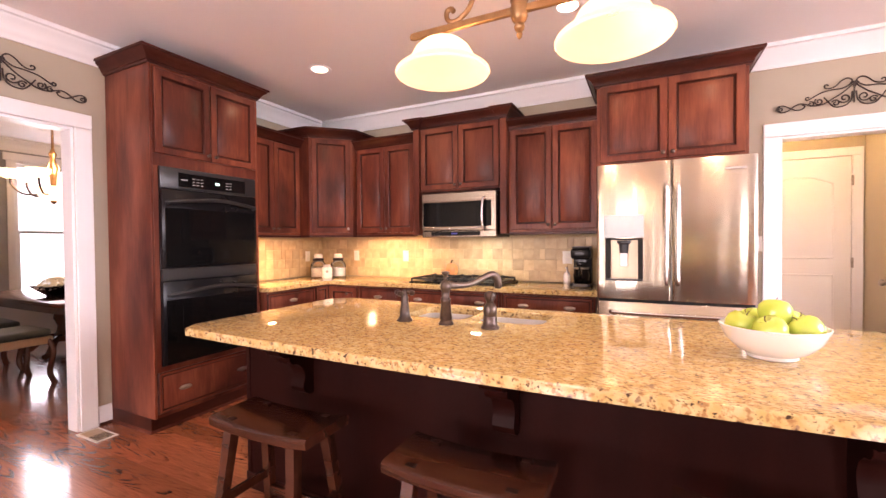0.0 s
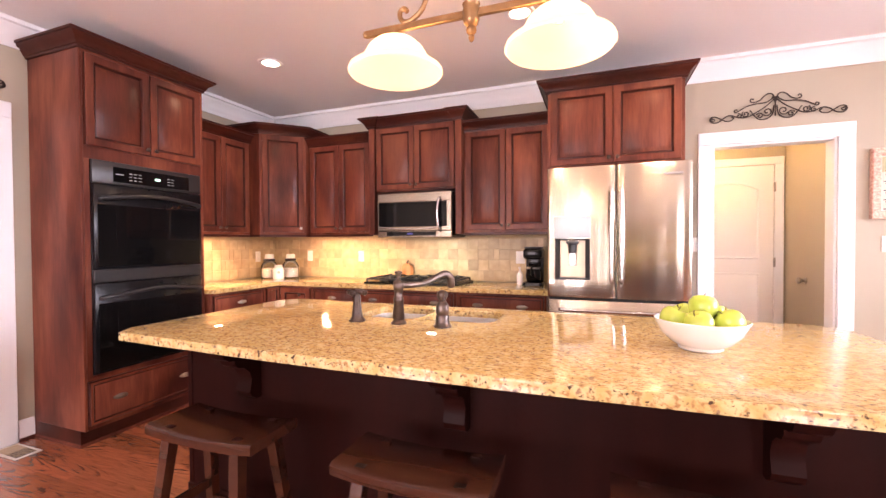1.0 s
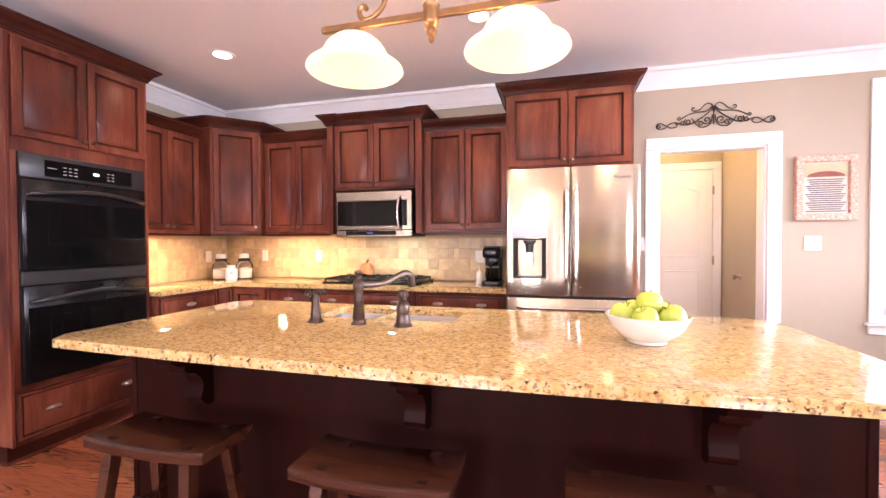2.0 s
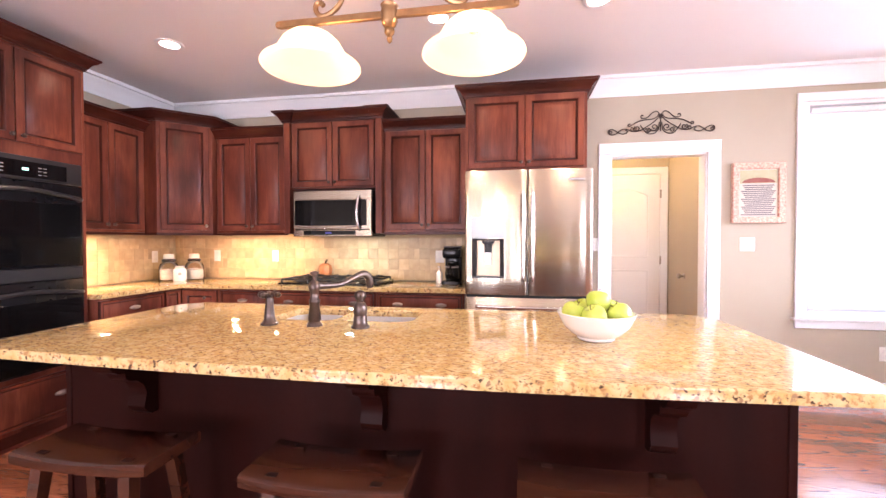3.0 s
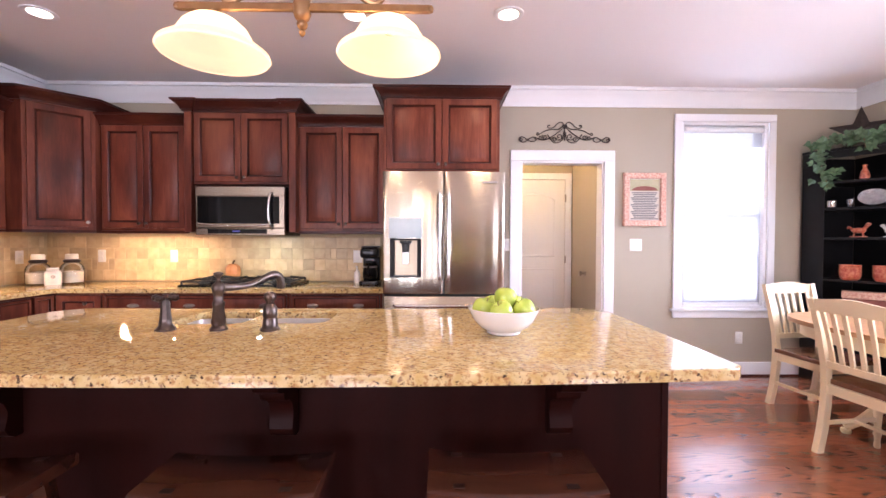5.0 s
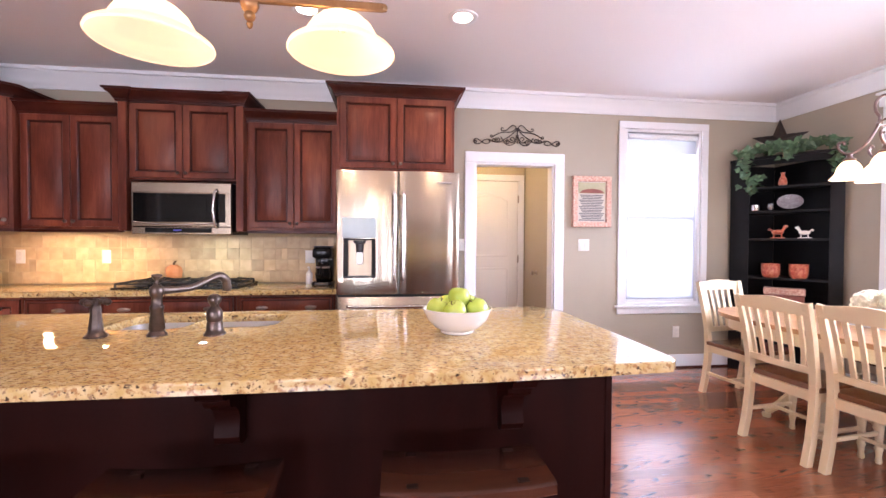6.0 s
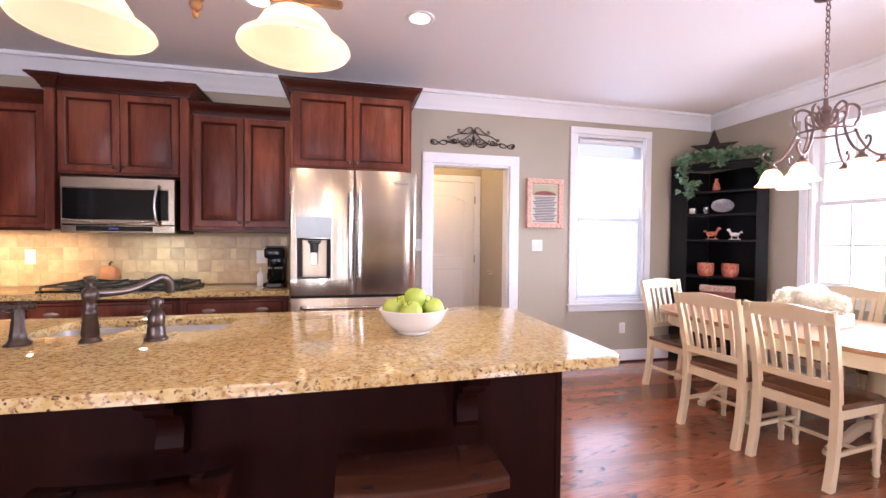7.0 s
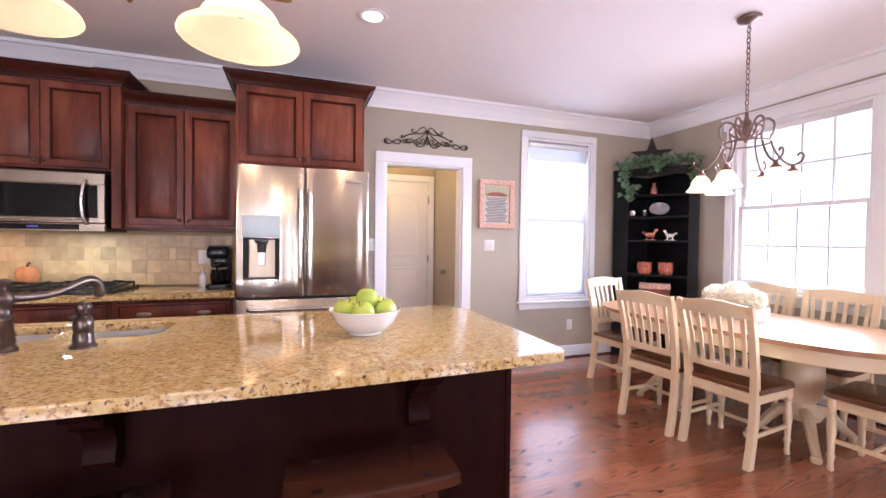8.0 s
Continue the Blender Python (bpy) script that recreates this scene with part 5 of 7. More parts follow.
def apple(m):
    a = thing("apple", "shiny green apple in the white bowl", "apple", "apples in the bowl", m)
    r = 0.047
    prof = [(0.0, -0.80), (0.30, -0.93), (0.58, -0.82), (0.86, -0.42), (1.0, 0.06), (0.95, 0.5), (0.72, 0.82), (0.42, 0.92), (0.2, 0.82), (0.07, 0.66), (0.0, 0.6)]
    bm = lathe([(p * r, q * r) for p, q in prof], 20)
    for v in bm.verts:
        ang = math.atan2(v.co.y, v.co.x)
        v.co.xy *= 1 + 0.02 * math.cos(5 * ang) * (1 - v.co.z / r)
    part("flesh", bm, M_APPLE, a)
    part("stem", tube(smooth_path([(0, 0, 0.6 * r), (0.001, 0, 0.95 * r), (0.006, 0.002, 1.15 * r)], 3), 0.0016, 6), M_STEM, a)
    return a


BX, BY = 1.003, 1.760
ap = apple(pose(BX - 0.088, BY - 0.02, 1.022, 20, 12, 40))
for x, y, z, rx, ry in ((-0.02, -0.082, 1.020, 25, -15), (0.078, -0.045, 1.022, -20, 30), (0.068, 0.055, 1.020, 10, -30), (-0.04, 0.075, 1.020, 30, 0), (0.006, -0.008, 1.066, -12, 8)):
    copy_thing(ap, pose(BX + x, BY + y, z, rx, ry, 57 * x * 30))

# coffee maker, soap, jars, pumpkin
cm = thing("coffee_maker", "black drip coffee maker with a glass carafe on the worktop", "coffee maker", m=pose(0.06, 3.62, 0.921))
part("base", box(0, 0.17, 0, 0.24, 0, 0.035, 0.012, seg=2), M_BLACK, cm)
part("column", box(0.01, 0.16, 0.15, 0.235, 0.035, 0.30, 0.012, seg=2), M_BLACK, cm)
part("filter_head", box(0.005, 0.165, 0.01, 0.235, 0.232, 0.322, 0.025, seg=3), M_BLACK, cm)
part("lid", box(0.015, 0.155, 0.03, 0.225, 0.322, 0.336, 0.006, seg=2), M_CHARCOAL, cm)
part("control_plate", box(0.03, 0.14, -0.003, 0.004, 0.006, 0.030, 0.002), M_CHARCOAL, cm)
part("band", move(lathe([(0.056, 0.148), (0.059, 0.150), (0.059, 0.162), (0.056, 0.164)], 20, cap=False), pose(0.085, 0.075, 0)), M_PEWTER, cm, "dull metal band of the carafe")
cf = part("carafe", move(lathe([(0.0, 0), (0.05, 0), (0.062, 0.02), (0.066, 0.06), (0.055, 0.11), (0.042, 0.135), (0.046, 0.15)], 20), pose(0.085, 0.075, 0.038)), M_BLACKGLASS, cm, "dark glass carafe")
part("carafe_handle", tube(smooth_path([(0.085, 0.01, 0.175), (0.085, -0.03, 0.16), (0.085, -0.04, 0.11), (0.085, 0.005, 0.075)], 5), 0.008, 8), M_BLACK, cf)
part("lid", move(lathe([(0.045, 0.0), (0.045, 0.012), (0.02, 0.018), (0, 0.018)], 18), pose(0.085, 0.075, 0.188)), M_BLACK, cf)
sb = thing("soap_bottle", "small white pump bottle beside the coffee maker", "bottle", m=pose(0.012, 3.80, 0.921))
part("bottle", lathe([(0.0, 0), (0.028, 0), (0.03, 0.01), (0.03, 0.085), (0.022, 0.105), (0.011, 0.115), (0.011, 0.125), (0, 0.126)], 16), M_PORCELAIN, sb)
part("pump", tube([(0, 0, 0.12), (0, 0, 0.15), (-0.005, -0.03, 0.15)], 0.006, 8), M_PLASTIC, sb)


def canister(m):
    j = thing("glass_canister", "clear glass canister with a lidded neck holding flour", "jar", "canisters in the corner", m)
    part("jar", lathe([(0.0, 0), (0.081, 0), (0.085, 0.01), (0.085, 0.13), (0.074, 0.158), (0.052, 0.178), (0.050, 0.20)], 24, cap=False), M_GLASSJAR, j)
    part("flour", lathe([(0.0, 0.006), (0.080, 0.006), (0.081, 0.098), (0.04, 0.108), (0, 0.112)], 24), M_FLOUR, j)
    part("lid", lathe([(0.0, 0.206), (0.042, 0.206), (0.046, 0.214), (0.046, 0.250), (0.040, 0.258), (0, 0.26)], 24), M_PLASTIC, j)
    part("clamp", lathe([(0.050, 0.182), (0.060, 0.188), (0.062, 0.202), (0.047, 0.212)], 20, cap=False), M_IRON, j)
    return j


jr = canister(pose(-2.705, 3.68, 0.921))
copy_thing(jr, pose(-2.53, 3.81, 0.921))
cn = thing("ceramic_jar", "white ceramic jar with a round dark emblem", "jar", m=pose(-2.545, 3.64, 0.921))
part("jar", lathe([(0, 0), (0.054, 0), (0.058, 0.010), (0.058, 0.10), (0.050, 0.116), (0.040, 0.122), (0.044, 0.134), (0.038, 0.146), (0, 0.149)], 24), M_PORCELAIN, cn)
part("emblem", move(lathe([(0, 0.0), (0.016, 0.0), (0.016, 0.002), (0, 0.002)], 16), pose(0.0385, -0.0425, 0.07, 90, 0, 42)), M_PEWTER, cn)
pk = thing("pumpkin_ornament", "orange glazed pumpkin on the worktop behind the cooktop", "ornament", m=pose(-1.17, 3.945, 0.945))
bm = lathe([(0, 0.0), (0.04, 0.002), (0.066, 0.03), (0.075, 0.075), (0.066, 0.118), (0.03, 0.14), (0.0, 0.13)], 40)
for v in bm.verts:
    a = math.atan2(v.co.y, v.co.x)
    k = 1 - 0.10 * abs(math.sin(4 * a))
    v.co.x *= k
    v.co.y *= k * 0.45
part("body", bm, M_ORANGE, pk)
part("stalk", tube(smooth_path([(0, 0, 0.125), (0.004, 0, 0.155), (0.018, 0, 0.172)], 4), 0.008, 8), M_STEM, pk)


def outlet(m, label, w=0.072, h=0.116, toggles=1, socket=False):
    o = thing("wall_plate", label, "outlet" if socket else "switch", "wall plates", m)
    part("plate", box(-w / 2, w / 2, -0.006, 0, -h / 2, h / 2, 0.003, seg=2), M_PLASTIC, o)
    for i in range(toggles):
        x = (i - (toggles - 1) / 2) * 0.046
        if socket:
            for z in (-0.022, 0.022):
                part("socket", box(x - 0.015, x + 0.015, -0.0085, -0.0062, z - 0.014, z + 0.014, 0.002), M_PORCELAIN, o)
        else:
            part("rocker", box(x - 0.016, x + 0.016, -0.009, -0.0062, -0.033, 0.033, 0.002), M_PORCELAIN, o)
    return o


outlet(pose(WX + 0.0145, 3.72, 1.15, 0, 0, 90), "ivory outlet on the tiled backsplash", socket=True)
for x in (-2.40, -1.733):
    outlet(pose(x, NY - 0.0145, 1.155), "ivory outlet on the tiled backsplash", socket=True)
outlet(pose(-0.015, NY - 0.0145, 1.155), "ivory double outlet beside the coffee maker", socket=True, w=0.085)
outlet(pose(2.645, NY, 1.272), "white double rocker switch below the framed print", w=0.118, toggles=2)
outlet(pose(3.665, NY, 0.375), "white outlet low on the tan wall", socket=True)
outlet(pose(1.40, NY, 1.27), "white switch beside the refrigerator", w=0.06)

# island pendant
pn = thing("island_pendant", "antique brass two-light pendant with lit alabaster bell shades", "pendant lamp", m=pose(0.142, 1.85, 0))
part("bar", box(-0.53, 0.55, -0.011, 0.011, 2.288, 2.322, 0.004), M_BRASS, pn)
for x in (-0.53, 0.55):
    part("bar_end", move(lathe([(0.0, -0.016), (0.012, -0.012), (0.016, 0), (0.012, 0.012), (0, 0.016)], 12), pose(x, 0, 2.305)), M_BRASS, pn)
part("finial", lathe([(0, 2.178), (0.009, 2.186), (0.014, 2.20), (0.010, 2.210), (0.020, 2.220), (0.024, 2.233), (0.019, 2.246), (0.030, 2.258), (0.037, 2.276), (0.034, 2.296), (0.040, 2.312), (0.034, 2.33), (0.04, 2.345), (0.026, 2.36), (0.012, 2.372)], 20), M_BRASS, pn)
part("stem", tube([(0, 0, 2.36), (0, 0, 2.73)], 0.009, 10), M_BRASS, pn)
part("canopy", lathe([(0.0, 2.70), (0.02, 2.702), (0.035, 2.715), (0.062, 2.73), (0.065, 2.748), (0, 2.749)], 24), M_BRASS, pn)
for s in (-1, 1):
    pts = smooth_path([(s * 0.31, 0, 2.375), (s * 0.325, 0, 2.39), (s * 0.345, 0, 2.38), (s * 0.345, 0, 2.35), (s * 0.32, 0, 2.328), (s * 0.28, 0, 2.335), (s * 0.235, 0, 2.37), (s * 0.20, 0, 2.44), (s * 0.13, 0, 2.56), (s * 0.04, 0, 2.62), (s * 0.008, 0, 2.63)], 6)
    part("scroll_arm", tube(pts, 0.012, 8), M_BRASS, pn)
for sx in (-0.37, 0.373):
    sh = part("shade", move(lathe([(0.216, 2.092), (0.222, 2.100), (0.217, 2.113), (0.197, 2.128), (0.172, 2.142), (0.156, 2.158), (0.145, 2.181), (0.127, 2.212), (0.095, 2.241), (0.05, 2.258), (0.034, 2.262)], 40, cap=False), pose(sx, 0, 0)), M_SHADE, pn, "lit cream alabaster bell shade")
    sh.modifiers.new("thickness", "SOLIDIFY").thickness = 0.004
    part("socket", move(lathe([(0.022, 2.20), (0.036, 2.235), (0.038, 2.262), (0.02, 2.275), (0.014, 2.292)], 18), pose(sx, 0, 0)), M_BRASS, pn)


def downlight(x, y):
    d = thing("downlight", "round white recessed ceiling downlight, switched on", "ceiling light", "recessed downlights", pose(x, y, CEIL))
    part("trim_ring", lathe([(0.062, -0.004), (0.078, -0.010), (0.094, -0.006), (0.096, -0.001), (0.062, -0.001)], 32, cap=False), M_TRIM, d)
    part("lens", lathe([(0.0, -0.0045), (0.066, -0.0045), (0.066, -0.0015), (0, -0.0015)], 28), M_CANLENS, d)
    return d


for cx, cy in ((-1.805, 2.755), (0.2, 2.735), (1.18, 2.70)):
    downlight(cx, cy)
u = thing("under_cabinet_light", "warm strip light fixed under the wall cabinet", "strip light", "under-cabinet lights", pose(-1.78, 3.80, 1.372))
part("housing", box(-0.29, 0.29, -0.03, 0.03, 0.002, 0.012, 0.002), M_PLASTIC, u)
u = thing("under_cabinet_light", "warm strip light fixed under the wall cabinet", "strip light", "under-cabinet lights", pose(-2.72, 2.95, 1.372, 0, 0, 90))
part("housing", box(-0.27, 0.27, -0.03, 0.03, 0.002, 0.012, 0.002), M_PLASTIC, u)

# iron scrollwork over the doorways
def iron_scroll(m, label):
    s = thing("iron_scroll", label, "wall ornament", "iron scrolls", m)
    y = -0.012
    for sg in (-1, 1):
        def sp(pts, r=0.0046, name="scroll"):
            part(name, tube([(sg * p[0], y, p[2]) for p in pts], r, 6), M_IRON, s)
        # upper arch with its curl, then the long wave that ends in a figure of eight
        sp(smooth_path([(0.004, 0, 0.150), (0.014, 0, 0.200), (0.040, 0, 0.216), (0.072, 0, 0.200), (0.100, 0, 0.170), (0.135, 0, 0.158), (0.160, 0, 0.166), (0.160, 0, 0.184), (0.145, 0, 0.186), (0.142, 0, 0.176)], 6))
        sp(smooth_path([(0.014, 0, 0.178), (0.060, 0, 0.150), (0.120, 0, 0.146), (0.180, 0, 0.134), (0.225, 0, 0.110), (0.258, 0, 0.092), (0.268, 0, 0.106), (0.254, 0, 0.114), (0.248, 0, 0.104)], 6))
        sp(smooth_path([(0.006, 0, 0.172), (0.060, 0, 0.120), (0.120, 0, 0.080), (0.170, 0, 0.052), (0.225, 0, 0.048), (0.290, 0, 0.072), (0.330, 0, 0.062), (0.372, 0, 0.030), (0.412, 0, 0.026), (0.434, 0, 0.046),
                        (0.424, 0, 0.070), (0.396, 0, 0.072), (0.362, 0, 0.052), (0.322, 0, 0.030), (0.286, 0, 0.034), (0.272, 0, 0.052), (0.288, 0, 0.062)], 6))
        sp(spiral(0.052, 0.078, 0.008, 0.034, -8.4, -0.6, 20))
        sp(smooth_path([(0.010, 0, 0.120), (0.018, 0, 0.060), (0.050, 0, 0.026), (0.100, 0, 0.022), (0.130, 0, 0.048), (0.165, 0, 0.100)], 6))
        sp(spiral(0.100, 0.050, 0.006, 0.024, 8.2, 0.4, 18))
        sp(spiral(0.192, 0.074, 0.007, 0.026, -7.6, 0.9, 18))
        sp(spiral(0.238, 0.062, 0.006, 0.020, 8.2, 1.2, 18))
        sp(spiral(0.412, 0.049, 0.005, 0.016, 0.0, 7.5, 14))
    part("scroll", tube([(0, y, 0.04), (0, y, 0.19)], 0.005, 8), M_IRON, s)
    part("scroll", tube([(p[0], y, p[2]) for p in smooth_path([(-0.022, 0, 0.175), (-0.012, 0, 0.188), (0.0, 0, 0.180), (0.012, 0, 0.188), (0.022, 0, 0.175)], 5)], 0.006, 6), M_IRON, s)
    return s


iron_scroll(pose(1.945, NY, 2.222), "dark wrought iron scroll on the wall above the doorway")
iron_scroll(pose(WX, 1.185, 2.275, 0, 0, 90), "dark wrought iron scroll above the dining room opening")

# framed print
fp = thing("framed_print", "small print with lines of text in a mottled rose frame", "picture", m=pose(2.513, NY - 0.004, 1.452))
PW, PH = 0.405, 0.508
part("frame", nested(PW, PH, [(0, 0), (0, 0.032), (0.006, 0.038), (0.048, 0.034), (0.055, 0.026), (0.055, 0.012)]), M_FRAME, fp)
pr = part("print", box(0.055, PW - 0.055, -0.016, -0.0125, 0.055, PH - 0.055), M_PAPER, fp)
part("green_field", plate([(0.062, 0.335), (PW - 0.062, 0.335), (PW - 0.062, 0.445), (0.062, 0.445)], -0.0165, -0.019), M_PAPER_ARCH, pr, soft=False)
part("arch", plate([(PW / 2 + 0.125 * math.cos(math.pi * i / 12), 0.34 + 0.042 * math.sin(math.pi * i / 12)) for i in range(13)], -0.0195, -0.022), M_PAPER_RED, pr, soft=False)
for i in range(16):
    wdt = 0.262 - 0.02 * ((i * 7) % 4)
    part("text_bar", box(PW / 2 - wdt / 2, PW / 2 + wdt / 2, -0.0185, -0.0165, 0.066 + i * 0.0165, 0.0755 + i * 0.0165), M_INK, pr)

# roller shade in the north window
rs = thing("roller_shade", "white roller shade with thin sheer cloth drawn down over the window", "blind", m=pose(WIN_N[0], NY, 0))
ww = WIN_N[1] - WIN_N[0]
part("roll", move(lathe([(0.0, 0.0), (0.028, 0.0), (0.028, ww - 0.08), (0, ww - 0.08)], 18), pose(0.04, 0.022, 2.385, 0, 90)), M_TRIM, rs)
cl = part("cloth", box(0.045, ww - 0.045, 0.020, 0.0215, 0.70, 2.38), M_SHEER, rs, "thin white sheer cloth")
part("hem_bar", box(0.045, ww - 0.045, 0.014, 0.028, 0.69, 0.715, 0.004), M_TRIM, rs)

# floor register by the opening
fv = thing("floor_vent", "small tan metal floor register by the dining room opening", "vent", m=pose(-2.752, 1.567, 0.001))
part("frame", box(-0.135, 0.135, -0.068, 0.068, 0.0, 0.004, 0.0015), M_PLASTIC, fv)
# Flat backing under the slats: dark right half, tan left half.
part("opening", box(0.005, 0.11, -0.05, 0.05, 0.004, 0.0055), M_DARKGAP, fv)
part("tan_backing", box(-0.11, 0.003, -0.05, 0.05, 0.004, 0.0055), M_VENT, fv)
for i in range(11):
    part("slat", box(-0.103 + i * 0.02, -0.099 + i * 0.02, -0.05, 0.05, 0.0055, 0.0075), M_VENT, fv)
# knob of a side door in the hall
hk = thing("door_knob", "small satin metal knob on the hall wall", "knob", m=pose(HX, 4.56, 0.95, 0, -90, 0))
part("rose", lathe([(0, 0), (0.028, 0), (0.026, 0.008), (0.012, 0.01), (0.012, 0.03)], 18), M_PEWTER, hk)
part("grip", lathe([(0.012, 0.03), (0.026, 0.042), (0.028, 0.055), (0.018, 0.066), (0, 0.068)], 18), M_PEWTER, hk)

# ---------------------------------------------------------------- breakfast corner
def dining_chair(m, label):
    """A slat-back chair facing +y; the rear feet stand at y = -0.22."""
    c = thing("dining_chair", label, "chair", "chairs round the table", m)
    W2 = 0.2
    for sx in (-1, 1):
        x = sx * W2
        b2 = bmesh.new()
        spine = [(-0.245, 0.0), (-0.215, 0.14), (-0.195, 0.30), (-0.19, 0.44), (-0.20, 0.56), (-0.235, 0.76), (-0.285, 0.955)]
        rings = []
        for k, (y, z) in enumerate(spine):
            h, dpt = 0.019, 0.023 if k < 4 else 0.018
            rings.append([b2.verts.new((x + a * h + sx * 0.012 * max(0, z - 0.45) * 2, y + b * dpt, z)) for a, b in ((-1, -1), (1, -1), (1, 1), (-1, 1))])
        for a, b in zip(rings, rings[1:]):
            for k in range(4):
                b2.faces.new((a[k], a[(k + 1) % 4], b[(k + 1) % 4], b[k]))
        b2.faces.new(rings[0])
        b2.faces.new(rings[-1])
        part("back_leg", b2, M_CREAM, c)
        part("front_leg", move(lathe([(0.013, 0.0), (0.018, 0.012), (0.014, 0.04), (0.017, 0.075), (0.022, 0.09), (0.016, 0.105), (0.019, 0.16), (0.023, 0.24), (0.020, 0.30), (0.015, 0.325), (0.023, 0.34), (0.017, 0.352), (0.023, 0.366), (0.024, 0.43)], 14), pose(x, 0.185, 0)), M_CREAM, c)
        part("stretcher", box(x - 0.009, x + 0.009, -0.20, 0.17, 0.17, 0.195, 0.003), M_CREAM, c)
        part("apron", box(x - 0.011, x + 0.011, -0.19, 0.17, 0.37, 0.43, 0.002), M_CREAM, c)
    part("stretcher", box(-W2, W2, 0.0, 0.018, 0.172, 0.193, 0.003), M_CREAM, c)
    part("apron", box(-W2, W2, 0.175, 0.195, 0.37, 0.43, 0.002), M_CREAM, c)
    part("apron", box(-W2, W2, -0.20, -0.18, 0.37, 0.43, 0.002), M_CREAM, c)
    seat = [(-0.225, -0.185), (0.225, -0.185), (0.235, 0.18), (0.20, 0.225), (-0.20, 0.225), (-0.235, 0.18)]
    part("seat", prism(seat, 0.432, 0.462, bev=0.008, seg=3), M_SEAT, c, "brown oak plank seat")
    n = 12
    top, bot = bmesh.new(), bmesh.new()

    def rail(bm, z0, z1, crest, yc):
        rows = []
        for i in range(n + 1):
            u = i / n * 2 - 1
            x = u * (W2 + 0.012 + (0.02 if crest else 0.0))
            yy = yc - 0.018 * (1 - u * u)
            zt = z1 + (crest * (0.5 + 0.5 * math.cos(math.pi * u)) + (0.008 if abs(u) > 0.9 else 0) if crest else 0)
            rows.append([bm.verts.new(p) for p in ((x, yy - 0.011, z0), (x, yy + 0.011, z0), (x, yy + 0.009, zt), (x, yy - 0.013, zt))])
        for a, b in zip(rows, rows[1:]):
            for k in range(4):
                bm.faces.new((a[k], a[(k + 1) % 4], b[(k + 1) % 4], b[k]))
        bm.faces.new(rows[0])
        bm.faces.new(rows[-1])

    rail(top, 0.885, 0.955, 0.022, -0.275)
    part("top_rail", top, M_CREAM, c)
    rail(bot, 0.535, 0.575, 0, -0.197)
    part("lower_rail", bot, M_CREAM, c)
    for i in range(6):
        u = (i + 0.5) / 6 * 2 - 1
        x = u * (W2 - 0.02)
        y0, y1 = -0.197 - 0.018 * (1 - u * u), -0.272 - 0.018 * (1 - u * u)
        b2 = bmesh.new()
        rr = []
        for y, z, k in ((y0, 0.56, 1.0), ((y0 + y1) / 2 + 0.006, 0.73, 1.05), (y1, 0.90, 1.1)):
            rr.append([b2.verts.new((x * k + a * 0.0125, y + b * 0.006, z)) for a, b in ((-1, -1), (1, -1), (1, 1), (-1, 1))])
        for a, b in zip(rr, rr[1:]):
            for k in range(4):
                b2.faces.new((a[k], a[(k + 1) % 4], b[(k + 1) % 4], b[k]))
        part("slat", b2, M_CREAM, c)
    return c


LBL = "cream painted slat-back chair with a brown oak seat"


def chair_pose(x, y, a):
    """Rear feet midway at (x, y); a: heading in degrees."""
    return pose(x, y, 0.0, 0, 0, a) @ pose(0, 0.235, 0)


ch = dining_chair(chair_pose(3.128, 2.352, -84), LBL)
tagged(copy_thing(ch, chair_pose(3.205, 1.878, -83)), LBL)
tagged(copy_thing(ch, chair_pose(3.63, 3.345, 187)), "cream painted slat-back chair at the window end of the table")
tagged(copy_thing(ch, chair_pose(4.60, 2.52, 96)), LBL)
tagged(copy_thing(ch, chair_pose(4.62, 1.99, 97)), LBL)
tagged(copy_thing(ch, chair_pose(3.93, 1.13, 7)), "cream painted slat-back chair at the near end of the table")

tb = thing("dining_table", "oval dining table with honey oak top on cream turned pedestals", "table", m=pose(3.88, 2.24, 0, 0, 0, 8))
oval = []
for i in range(64):
    a = 2 * math.pi * i / 64
    cx, sx_ = math.cos(a), math.sin(a)
    oval.append((0.56 * math.copysign(abs(cx) ** 0.66, cx), 1.05 * math.copysign(abs(sx_) ** 0.66, sx_)))
bm = prism(oval, 0.722, 0.752, bev=0.010, seg=3)
part("tabletop", bm, M_HONEY, tb, "glossy honey oak top")
bm = bmesh.new()
ring_o = [(x * 0.90, y * 0.93) for x, y in oval]
ring_i = [(x * 0.86, y * 0.905) for x, y in oval]
vs = [[bm.verts.new((x, y, z)) for x, y in rg] for rg, z in ((ring_o, 0.63), (ring_o, 0.7215), (ring_i, 0.7215), (ring_i, 0.63))]
for a, b in zip(vs, vs[1:] + vs[:1]):
    for i in range(64):
        bm.faces.new((a[i], a[(i + 1) % 64], b[(i + 1) % 64], b[i]))
part("apron", bm, M_CREAM, tb)
